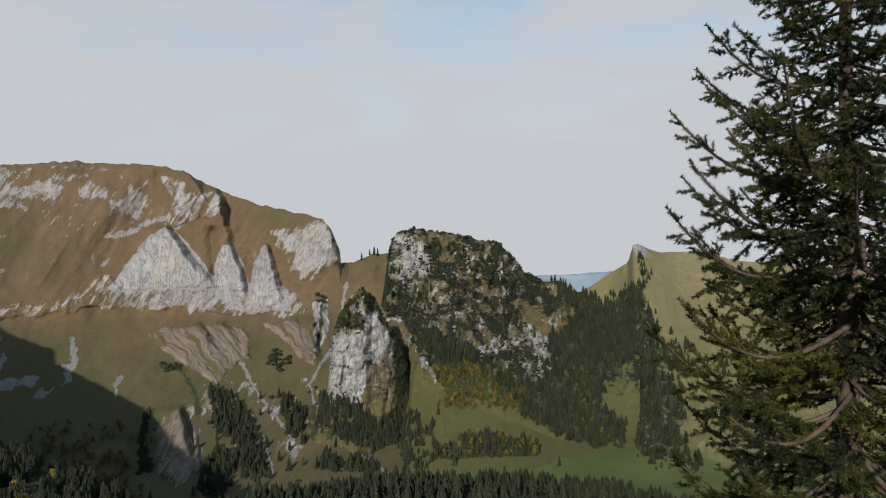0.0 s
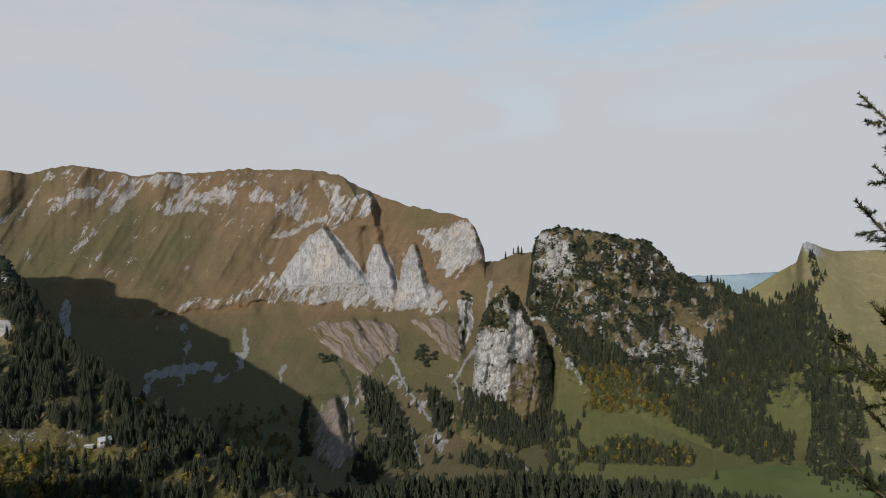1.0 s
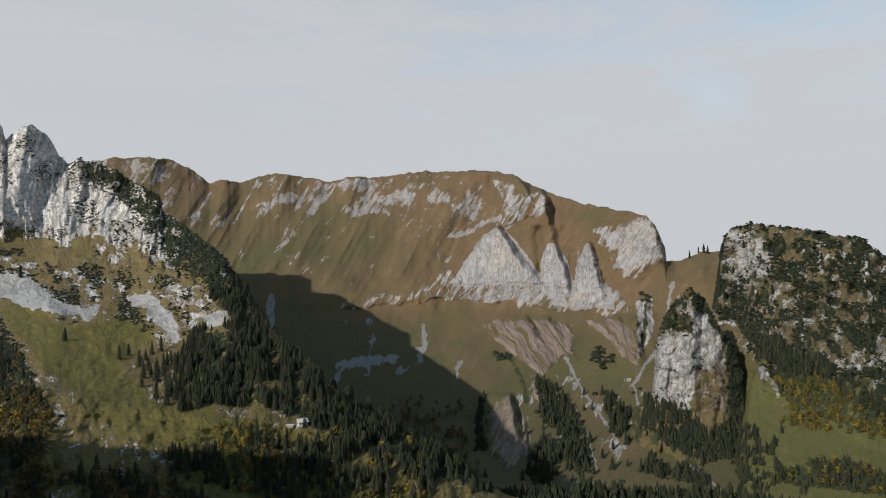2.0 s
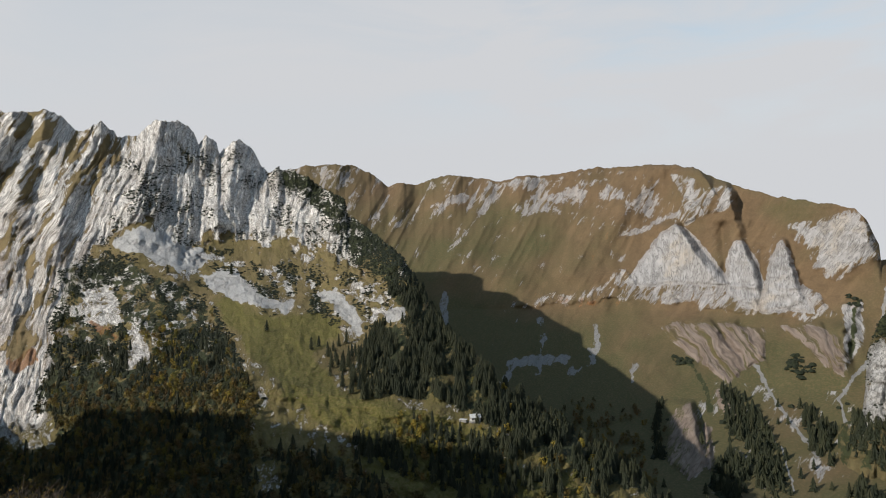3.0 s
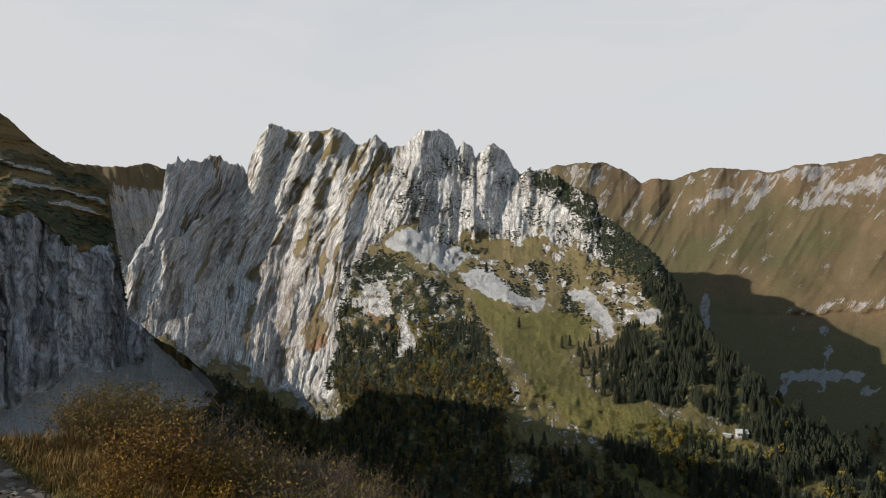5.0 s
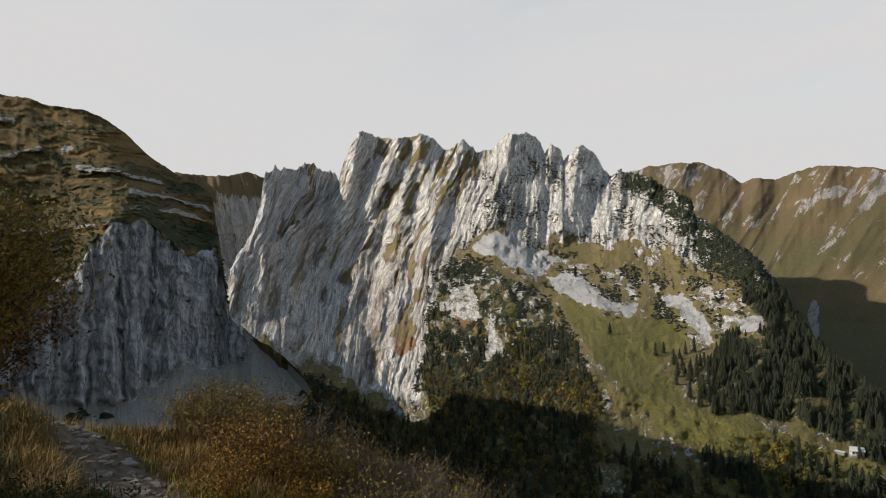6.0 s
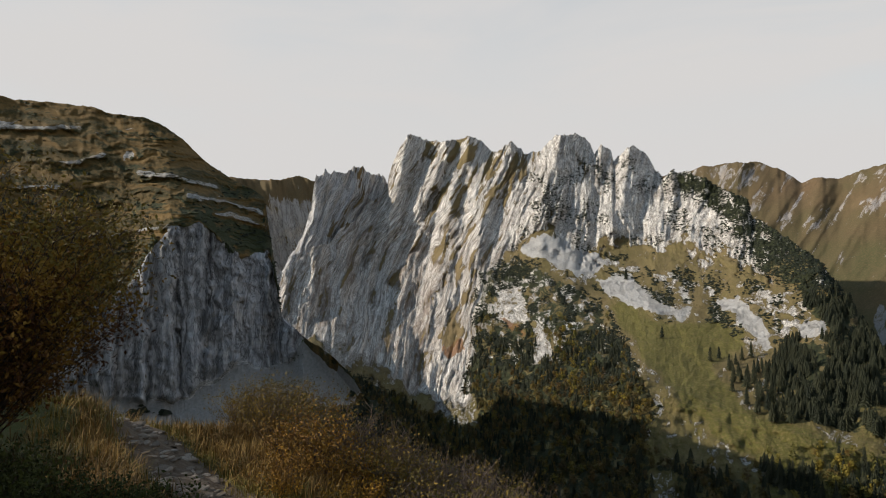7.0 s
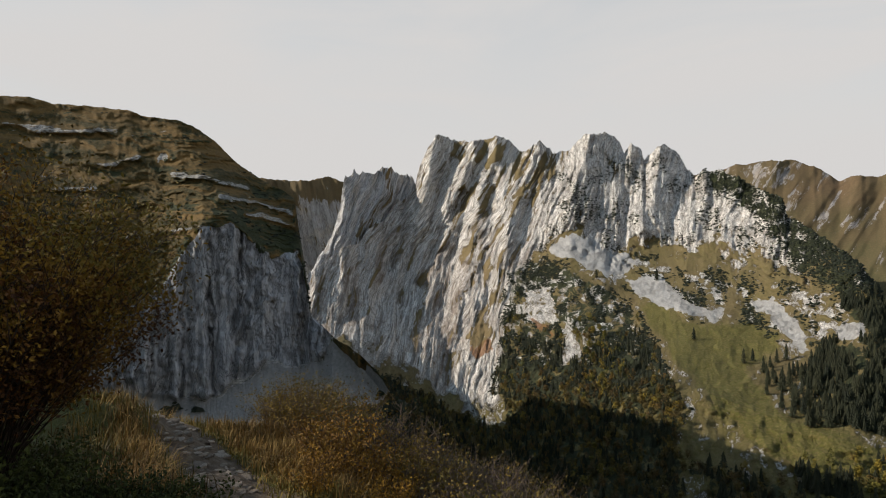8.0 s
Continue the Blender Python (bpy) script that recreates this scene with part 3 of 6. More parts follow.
dome_wood = inside(B + 0.5 * fbm(B * 0.9, F * 0.9, 0, 4, 53), F + 0.4 * fbm(B * 0.9, F * 0.9, 5, 4, 54), [(2.2, -7.6), (0.0, -7.8), (-3.9, -10.4), (-6.8, -11.4), (-9.2, -11.9), (-9.7, -7.4), (-11.6, -7.4), (-11.9, -6.0), (-10.0, -3.6), (-9.5, -2.2), (-18, -6),
                   (-18, -9.2), (-15.5, -9.8), (-14.4, -11.2), (-14.2, -13.5), (-15.8, -15), (-15.6, -15.9), (-14.4, -16.7), (-11.4, -16.1), (-9.3, -15.4), (-6.8, -13.7), (-3.6, -13.3), (-0.4, -13.2)])
autumn_patch = inside(B + 0.4 * fbm(B, F, 3, 3, 59), F, [(0.6, -10.4), (-2.6, -10.2), (-6.5, -12.8), (-6.9, -14.4), (-3.3, -14.0), (0.2, -13.8)])
low_clump = inside(B + 0.5 * fbm(B, F, 4, 3, 62), F, [(0.7, -17.1), (-1.6, -16.1), (-4.5, -15.7), (-8.4, -16.6), (-8.4, -17.7), (1.0, -18.2)])
scars = np.max([inside(B + 0.3 * fbm(B * 1.5, F * 1.5, 0, 3, 63), F + 0.2 * fbm(B * 1.5, F * 1.5, 7, 3, 64), c) for c in ([(4.4, 0.6), (3.2, 1.4), (2.2, 1.4), (1.0, -1.6), (1.4, -2.6), (4.0, -2.6)], [(-7.2, -5.9), (-9.3, -6.2), (-9.8, -11.4), (-8.5, -10.8), (-7.4, -8.3), (-3.3, -9.6), (-3.6, -8.6)])], 0)
fl["rock"] = (0.46 + 0.18 * smooth(-0.5, 0.5, scars) + 0.25 * (ridged((B + 0.25 * F) * 1.5, F * 0.6, 2, 4, 57) - 0.3) + 0.12 * fbm(B * 3, F * 3, 0, 3, 58)) * smooth(-14, -10.5, F) * smooth(-14, -9, B)
fl["ochre"] = np.full(B.shape, 0.12)
fl["rock"] = fl["rock"] * (1 - 0.9 * smooth(-0.1, 0.3, mead)) * (1 - 0.8 * smooth(-0.1, 0.2, patch))
fl["dry"] = np.clip(0.85 - 0.85 * smooth(-7, -12, F) - 0.5 * smooth(-10, -13, B) + 0.1 * fbm(B, F, 0, 3, 60), 0, 1)
fl["dark"] = np.maximum(0.46 * smooth(-0.3, -0.6, mead) * smooth(0.2, -0.3, patch) * smooth(-13.0, -12.0, F) * (1 - 0.35 * smooth(-0.4, 0.3, scars)) * (0.95 + 0.5 * fbm(B * 1.2, F * 1.2, 1, 4, 61)), 0.62 * smooth(-0.3, 0.2, np.maximum(dome_wood, low_clump)))
fl["bed_across"], fl["bed_along"] = (B + 0.3 * F) * 20, F * 14
dome_mead, dome_patch = mead, patch
dome.build("hill_wooded_dome", limestone_dome, "steep wooded limestone dome with pale rock bands", "hill")

crag = Massif(2.6, 11.8, 0.08, [
    ([(2.6, -18), (12, -18)], [(2.6, 930), (7, 900), (12, 930)]),
    ([(2.6, -15.5), (4.2, -15.0), (7.2, -14.2), (9.6, -12.9), (11.8, -13.2)], [(2.6, 990), (4.5, 950), (7, 940), (10, 960), (11.8, 1010)]),
    ([(2.6, -15.2), (2.85, -13.5), (3.0, -12.1), (3.3, -9.8), (4.0, -7.9), (5.2, -6.2), (5.9, -4.5), (6.6, -3.8), (7.2, -3.55), (8.1, -4.1), (9.1, -5.6), (9.6, -7.0), (9.9, -8.2), (10.05, -11.0), (10.25, -12.6), (10.8, -13.0), (11.8, -13.6)], [(2.6, 1030), (4.5, 990), (7, 975), (9.2, 985), (9.9, 1010), (11.8, 1030)])], 19, 0.12, 0.35)
B, F = crag.B, crag.F
crag.R += 7 * (slabs_on_edge((B + 0.1 * F) * 0.5 + 0.3 * fbm(B, F * 0.5, 0, 3, 70)) - 0.5) + 5 * (slabs_on_edge((F + 0.5 * B) * 0.42 + 0.4 * fbm(B * 0.8, F * 0.8, 2, 3, 76), 0.3) - 0.5) - 4 * ridged(B * 1.6, F * 1.1, 5, 4, 77, 0.6)
crag.fields["bed_across"], crag.fields["bed_along"] = (B + 0.15 * F) * 17, F * 9
crag.R -= 6 * ridged((B + 0.2 * F) * 0.8, F * 0.25, 0, 5, 71) + 10 * smooth(6.3, 6.9, B) * smooth(-14.5, -12, F)
fl = crag.fields
wb, wf = B + 0.3 * fbm(B * 1.2, F * 1.2, 0, 4, 74), F + 0.3 * fbm(B * 1.2, F * 1.2, 5, 4, 75)
face = np.maximum(inside(wb, wf, [(11, -12.4), (11, -7.9), (8.9, -7.2), (7.6, -7.0), (6.7, -8.1), (6.6, -11.2), (7.4, -12.7), (8.4, -13.3)]), inside(wb, wf, [(7.0, -5.3), (5.6, -6.2), (4.9, -8.0), (4.9, -9.6), (5.6, -10.2), (6.7, -9.6)]))
brown_foot = inside(wb, wf, [(6.9, -9.9), (5.6, -9.6), (4.4, -9.6), (4.2, -11.2), (4.1, -14.1), (6.1, -14.9), (6.9, -13.8)])
fl["ochre"] = np.clip(0.12 + 0.75 * smooth(-0.2, 0.3, brown_foot), 0, 1)
fl["rock"] = np.clip(0.40 + 0.3 * ridged(B * 1.2, F * 0.8, 0, 4, 72) + 0.35 * smooth(-0.3, 0.2, face), 0, 0.95) * smooth(-14.4, -13.4, F + 0.4 * fbm(B * 2, 0, 0, 3, 3))
fl["dry"] = np.full(B.shape, 0.7)
fl["dark"] = np.clip((0.40 - 0.25 * smooth(-0.2, 0.3, brown_foot)) * smooth(0.25, -0.25, face) + 0.42 * smooth(4.9, 3.7, B) + 0.15 * smooth(1.6, 0.6, crag.top - F) * smooth(9.6, 9, B) + 0.25 * fbm(B * 1.5, F * 1.5, 4, 4, 73), 0, 1)
crag.build("crag_white", limestone_dome, "white limestone crag with dwarf pines on top", "crag")

# --- the pointed peak with pasture beyond, and the haze-blue hills of the lowland ---
peak = Massif(-60, -8, 0.12, [
    ([(-60, -19), (-8, -19)], [(-60, 800), (-17, 820), (-14, 1150), (-8, 1250)]),
    ([(-60, -15.5), (-20.5, -15.5), (-8, -16)], [(-60, 930), (-17, 950), (-14, 1220), (-8, 1320)]),
    ([(-60, -10), (-18, -10.2), (-8, -9)], [(-60, 1150), (-17, 1180), (-14, 1330), (-8, 1400)]),
    ([(-60, -1), (-34.5, -1.4), (-28.4, -1.3), (-24.4, -0.9), (-21.4, -0.2), (-18.9, -0.3), (-17.8, 0.0), (-16.75, 0.45), (-16.45, 0.3), (-16.0, -1.15), (-14.3, -2.2), (-12.7, -3.4), (-11.7, -4.2), (-8, -6)],
     [(-60, 1900), (-28, 1900), (-20, 1850), (-16.6, 1750), (-8, 1600)])], 23, 0.05, 0.5)
B, F = peak.B, peak.F
ridge_b = -16.6 - 0.33 * (0.4 - F)
peak.R -= 90 * smooth(3.2, 0, np.abs(B - ridge_b)) * smooth(-12, -3, F) + 22 * ridged(B * 0.35, F * 0.3, 0, 4, 81)
fl = peak.fields
woods = smooth(-17.0, -16.0, B - 0.30 * F + 0.6 * fbm(B, F, 0, 4, 82)) * smooth(0.4, 1.2, peak.top - F)
woods = np.where(B > ridge_b + 0.4, np.minimum(woods, smooth(-3.6, -5.0, F + 0.4 * (B + 14))), woods)
woods = np.maximum(woods, smooth(-6.5, -8, F + 0.9 * fbm(B * 0.6, 2, 0, 3, 83)) * smooth(-9.9, -9.4, F + 0.6 * fbm(B * 0.9, 7, 0, 3, 84)) * smooth(-22, -19, B))
peak_woods = woods
fl["dark"] = 0.62 * woods
fl["rock"] = 0.85 * smooth(0.8, 0.3, np.abs(B + 17.0 - 0.2 * F)) * smooth(1.5, 0.3, peak.top - F) + 0.3 * smooth(1.8, 0.4, peak.top - F) * smooth(-17, -18, B) * smooth(-23, -20, B)
fl["dry"] = np.clip(0.60 - 0.42 * smooth(-5, -10, F) + 0.3 * smooth(-18, -21, B) * smooth(-6, -2, F) + 0.1 * fbm(B, F, 3, 3, 85), 0, 1)
peak.build("peak_pointed", limestone_pasture, "pointed peak with pasture and spruce woods")

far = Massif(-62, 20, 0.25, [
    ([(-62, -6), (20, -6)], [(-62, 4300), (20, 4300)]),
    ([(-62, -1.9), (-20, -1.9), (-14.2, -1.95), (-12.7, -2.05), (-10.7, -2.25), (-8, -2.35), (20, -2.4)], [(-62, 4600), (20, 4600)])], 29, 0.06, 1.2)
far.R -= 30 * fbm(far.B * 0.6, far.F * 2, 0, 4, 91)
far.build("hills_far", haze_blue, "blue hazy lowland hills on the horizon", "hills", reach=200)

# --- the rocky peaks: wall, towers, scree, meadow and the wooded spur ---
towers = [(20, -21.6), (25.6, -19.9), (27.7, -18.4), (30.8, -16.9), (34.0, -14.6), (36.8, -12.9), (38.8, -11.5), (40.2, -9.6), (42.6, -8.1), (44.1, -6.0), (45.1, -3.7), (46.8, -0.9), (49.1, 1.2), (51.0, 2.6), (51.6, 2.8),
          (51.85, 4.4), (53.7, 5.2), (55.1, 6.2), (56.4, 6.9), (57.6, 6.9), (58.3, 6.4), (58.9, 7.2), (59.6, 8.4), (60.6, 9.3), (61.4, 8.9), (62.3, 8.0), (62.5, 9.1), (63.3, 9.4), (63.9, 8.8), (64.3, 9.8), (65.5, 10.5), (67.1, 10.5),
          (68.5, 9.2), (69.9, 8.8), (70.2, 9.4), (71.1, 10.1), (72.0, 9.3), (72.9, 9.2), (73.5, 10.0), (74.7, 10.6), (77.5, 10.2), (79.0, 10.3), (79.7, 10.9), (80.3, 10.6)]
towers += [(81.2, 9.3), (81.9, 7.6), (82.2, 6.0), (83.2, 4.9), (83.8, 5.3), (84.6, 3.6), (86.2, 2.6), (87.4, 1.2), (88.6, 0.9), (90.9, -0.8), (92, -3), (98, -7)]
peaks = Massif(20, 95, 0.095, [
    ([(20, -24), (97, -24)], [(20, 330), (60, 350), (80, 400), (97, 430)]),
    ([(20, -22.5), (30, -18.5), (40, -15.5), (48, -14), (54, -12.4), (60, -10.5), (66, -11), (74, -12.1), (78, -12.9), (82, -10.6), (88, -8.6), (97, -8)], [(20, 390), (30, 420), (40, 450), (48, 480), (54, 520), (60, 560), (66, 640), (74, 760), (80, 840), (84, 820), (88, 720), (97, 560)]),
    ([(20, -21.8), (40, -10.5), (44, -6.6), (47, -1.8), (50, -0.7), (54, -0.9), (59, 0.9), (64, 0.2), (68.5, 1.8), (71, 1.0), (74, 1.6), (80, -1), (88, -5), (97, -7.5)], [(20, 420), (30, 465), (40, 550), (44, 640), (50, 850), (60, 1090), (66, 1080), (70, 1110), (76, 1200), (80, 1260), (84, 1215), (88, 1020), (97, 780)]),
    (towers, [(20, 430), (30, 475), (40, 570), (44, 690), (50, 960), (56, 1210), (60, 1310), (66, 1320), (70, 1350), (76, 1430), (80, 1480), (84, 1420), (88, 1210), (97, 850)])], 37, 0.13, 0.45, np.where(np.arange(20, 95.0475, 0.095) > 57.5, 0.08, 0.03))
B, F = peaks.B, peaks.F
wb = B + 0.4 * fbm(B * 0.7, F * 0.7, 0, 4, 101)
wf = F + 0.4 * fbm(B * 0.7, F * 0.7, 9, 4, 102)
sb, sf = B + 0.15 * fbm(B * 1.8, F * 1.8, 0, 4, 103), F + 0.15 * fbm(B * 1.8, F * 1.8, 9, 4, 104)
cliff_line = line([(20, -30), (40, -15), (44, -7), (47, -1.8), (50, -0.7), (54, -0.9), (59, 0.9), (64, 0.2), (68.5, 1.8), (71, 0.6), (73, -1.5), (73.6, -5), (74.6, -9), (75.2, -12.2), (78, -13.2), (82, -10.8), (88, -8.6), (97, -8)], B)
cliffs = smooth(-0.9, 0.9, F + 1.5 * fbm(B * 0.8, F * 0.8, 9, 5, 102, 0.6) - cliff_line) * smooth(43, 47, B)
wall = smooth(69, 75, B + 0.5 * F + 2 * fbm(B * 0.3, F * 0.3, 3, 3, 98))
# the strata stand on end: ribs lean to the left going down, and break into towers near the crest
across = B + (0.14 + 0.28 * smooth(62, 75, B)) * F + 0.010 * F ** 2 * smooth(62, 75, B) + 0.45 * fbm(B * 0.16, F * 0.12, 0, 3, 100)
bent = across + 0.22 * fbm(B * 0.7, F * 0.35, 2, 3, 99)


def buttress(apex, foot, left, right, grow, high, skew=0.0):
    """A rib that runs down from apex to foot, with a wide lit side and a short shaded one."""
    t = np.clip((apex[1] - F) / (apex[1] - foot[1]), 0, 1)
    mid = apex[0] + (foot[0] - apex[0]) * t + skew * np.sin(np.pi * t) + 0.22 * fbm(F * 0.9, B * 0.05, apex[0], 4, 95, 0.6)
    d = B - mid
    wide = np.where(d > 0, left, right) * (1 + grow * t)
    return high * np.clip(1 - np.abs(d) / wide, 0, 1) * smooth(foot[1] - 0.5, foot[1] + 2.5, F)


form = np.maximum.reduce([
    buttress((80.0, 11.0), (82.6, 0.5), 1.7, 1.0, 1.3, 52), buttress((77.0, 9.2), (81.5, -6.0), 1.5, 1.1, 1.2, 46, 0.5), buttress((74.7, 10.7), (79.0, -8.0), 1.2, 0.9, 1.2, 30, 0.3),
    buttress((71.2, 10.1), (75.6, -3.0), 1.0, 0.8, 1.0, 30), buttress((66.6, 10.7), (69.4, 1.2), 2.0, 1.5, 0.7, 48), buttress((63.3, 9.5), (64.6, 1.0), 0.9, 0.7, 0.6, 26),
    buttress((60.8, 9.5), (62.8, 0.4), 1.7, 1.3, 0.9, 46), buttress((57.6, 7.2), (59.0, 0.0), 1.1, 0.8, 0.7, 22), buttress((55.2, 6.4), (56.6, -0.6), 1.0, 0.8, 0.6, 22), buttress((52.4, 4.8), (53.2, -0.8), 0.9, 0.7, 0.5, 20),
    buttress((84.4, 6.0), (87.0, -7.0), 1.3, 0.9, 0.8, 30), buttress((87.4, 3.0), (89.6, -7.0), 1.2, 0.9, 0.5, 22), buttress((83.0, 4.0), (84.6, -9.0), 1.2, 0.8, 0.6, 24), buttress((79.4, 2.0), (80.8, -11), 1.2, 0.9, 0.5, 18), buttress((76.6, 1.0), (77.6, -11.5), 1.2, 0.9, 0.5, 18)])
gully = smooth(0.75, 0.0, along(sb, sf, [(78.0, 5.6), (78.6, 4.2), (80.1, 1.7), (82.1, -3.2)])) + 0.7 * smooth(0.7, 0.0, along(sb, sf, [(82.4, 5.6), (83.2, 2.4), (84.6, -0.6)])) + 0.7 * smooth(1.0, 0.1, along(sb, sf, [(75.4, 7.4), (75.6, 4.0)]))
ribs1 = ridged(bent * 0.42, F * 0.05, 0, 3, 105, 0.5) - 0.15
ribs2 = ridged(bent * 1.35, F * 0.13, 3, 3, 106, 0.62) - 0.1
ribs3 = ridged(bent * 3.1, F * 0.42, 5, 2, 96, 0.6)
slab2 = slabs_on_edge(bent * 0.9 + 0.5 * fbm(B * 0.5, F * 0.25, 5, 3, 94), 0.22) - 0.5
slab3 = slabs_on_edge(bent * 2.1 + 0.5 * fbm(B * 1.1, F * 0.5, 6, 3, 94), 0.3) - 0.5
uneven = 0.75 + 0.45 * fbm(B * 0.35, F * 0.3, 8, 3, 93)
peaks.R += cliffs * uneven * (7.5 * slab2 + 4.8 * slab3)
peaks.R -= cliffs * (form - 14 + 9 * ribs1 + uneven * (6.0 * ribs2 + 3.6 * ribs3) + 2.2 * ridged(B * 1.5, F * 1.6, 11, 3, 97, 0.6)) - 24 * cliffs * gully
peaks.R -= 1.3 * fbm(B * 2.4, F * 2.4, 7, 3, 109) * (1 - 0.5 * cliffs) + (1 - cliffs) * 7 * fbm(B * 0.5, F * 0.5, 8, 3, 110) * smooth(-26, -20, F)
peaks.fields["bed_across"], peaks.fields["bed_along"] = bent * 18, F * (18 - cliffs * (10 + 5.2 * smooth(66, 74, B)))
scree_shapes = [[(70.6, 0.5), (69.0, 1.6), (67.7, 1.9), (65.5, 0.6), (62.9, -0.5), (63.6, -1.7), (65.6, -1.8), (68.5, -0.3)], [(64.4, -2.0), (61.2, -1.8), (58.9, -4.2), (56.6, -4.6), (57.0, -5.4), (59.4, -5.0), (61.7, -4.1)],
                [(54.0, -3.9), (52.6, -3.7), (51.0, -5.2), (50.2, -7.6), (51.5, -7.2), (52.6, -5.4)], [(48.6, -5.5), (46.7, -5.5), (46.3, -6.3), (48.0, -6.6)]]
scree = np.max([inside(sb, sf, c) for c in scree_shapes], 0)
mead = inside(wb, wf, [(62.9, -3.8), (59.6, -5.1), (56.6, -5.9), (52.1, -5.8), (51.7, -7.5), (54.7, -8.9), (52.2, -12.4), (47.2, -13.9), (43.7, -14.8), (38.5, -15.7), (38.5, -16.5), (43, -17.8), (47.3, -17.2), (51.8, -16.2), (55.7, -13.7), (58.7, -10.3), (61.1, -7.3), (62.5, -5.8)])
alp = inside(wb, wf, [(70.5, 1.5), (64, 0.2), (58, -1.2), (52, -2.2), (47, -3), (46, -6), (50, -7), (55, -6.2), (60, -5), (64, -3), (69, -0.6)])
lower_alp = inside(wb, wf, [(47, -17), (43, -16.8), (39, -18), (32, -19.5), (30, -21), (40, -22.5), (47, -21), (51, -18)])
pale_crags = np.max([inside(sb, sf, c) for c in ([(72.5, -3.2), (70.6, -2.6), (69.6, -5.8), (71.4, -6.4), (72.8, -5)], [(69.4, -6), (68.2, -6.4), (67.4, -9), (69.4, -9.6)], [(60.0, -17.8), (58, -17.6), (57.0, -20), (59.5, -20.5)],
                                                     [(47.6, -12.9), (45, -13.4), (44.4, -14.6), (46.8, -14.2)], [(77.8, -12.2), (74.3, -12.0), (74.3, -14.8), (77, -14.9)])], 0)
boulders = 0.34 * smooth(0.9, 0.0, along(wb, wf, [(61, -7.5), (58.8, -10.5), (58.2, -13), (55, -15.5), (50, -17)]) - 0.2)
pines_low = inside(wb, wf, [(74.4, -1.0), (70.5, -0.2), (67.0, -1.8), (63.6, -3.7), (61.8, -6.9), (60.2, -9.8), (58.8, -12.4), (60, -16), (52, -17), (46, -19), (40, -23), (20, -25), (20, -30), (97, -30), (97, -9.4), (86, -9.4), (82, -11.5), (78, -13.6), (76, -13), (75, -10), (74.6, -5)])
edge_pines = inside(wb, wf, [(58.3, 7), (55, 6.6), (51, 4.2), (46, 0), (44, -6), (39, -11), (30, -17), (24, -21), (30, -20), (36, -17), (40, -15), (44, -13.4), (48, -13.2), (51, -9.4), (50, -7.6), (46, -6.4), (49, -3.2), (52, 0.2), (54, 3.4), (57, 5)])
fl = peaks.fields
ledge = fbm(bent * 1.9, F * 0.55, 3, 4, 111, 0.65)
grassy = np.max([np.clip(0.5 + 0.5 * inside(wb, wf, c), 0, 1) for c in ([(78.4, 10.4), (72.6, 9.4), (69.6, 8.8), (70.6, 5.5), (72.6, 2.6), (75.0, 2.0), (76.4, 5.2)], [(65.9, 8.6), (63.6, 7.4), (64.4, 5.8), (66.2, 6.8)], [(76.5, 0.5), (74.4, 0.5), (75.2, -8.5), (79.0, -9.0)])], 0)
fl["rock"] = np.clip(cliffs * (0.80 + 0.16 * ribs2 - 0.30 * smooth(0.25, 0.7, ledge) * wall - 0.42 * grassy * smooth(-0.35, 0.35, ledge)), 0, 1)
fl["rock"] = np.maximum.reduce([fl["rock"], (0.44 + 0.14 * smooth(-14, -8, F) * smooth(56, 60, B)) * smooth(-0.2, 0.3, pale_crags), boulders * (0.9 + 0.5 * fbm(B * 2, F * 2, 2, 3, 112)), 0.43 * smooth(-0.2, 0.6, alp) * (0.8 + 0.7 * fbm(B * 1.2, F * 1.6, 2, 4, 113)), np.where(cliffs < 0.3, 0.20 + 0.26 * fbm(B, F, 2, 4, 114), 0), 0.60 * smooth(-0.2, 0.8, pines_low) * smooth(-13, -9, F) * (0.85 + 0.6 * fbm(B * 1.3, F * 1.3, 3, 4, 118))])
fl["scree"] = 0.95 * smooth(-0.35, 0.25, scree + 0.25 * fbm(B * 1.3, F * 1.3, 6, 4, 119))
green = np.maximum(smooth(-0.2, 0.5, mead), smooth(-0.2, 0.5, lower_alp))
fl["rock"] *= 1 - 0.85 * green * (1 - boulders)
fl["dry"] = np.clip(0.82 - 0.25 * smooth(0.6, 0.2, cliffs) - 0.25 * smooth(-8, -14, F) - 0.66 * green - 0.2 * green * smooth(-0.2, 1.2, lower_alp) + 0.12 * fbm(B * 0.5, F * 0.5, 0, 3, 115), 0, 1)
rustb = np.max([inside(wb, wf, c) for c in ([(72.4, -5.2), (70.8, -5.6), (69.9, -6.6), (71.5, -6.9)], [(77.5, -8.0), (75.4, -7.3), (75.2, -8.8), (77.2, -9.2)], [(73.6, -8.2), (72.6, -8.0), (72.6, -9.4)])], 0)
fl["rust"] = np.maximum(0.75 * smooth(-0.1, 0.3, rustb), 0.20 * wall * smooth(1, -8, F) * (0.8 + fbm(bent * 1.1, F * 0.3, 6, 4, 116)))
fl["ochre"] = np.clip(cliffs * (0.03 + 0.42 * wall * smooth(6, -3, F + 1.5 * fbm(B * 0.4, F * 0.4, 3, 3, 120)) * smooth(84, 80, B) + 0.34 * smooth(81, 85, B) + 0.30 * smooth(0.1, 0.6, ledge)), 0, 0.8)
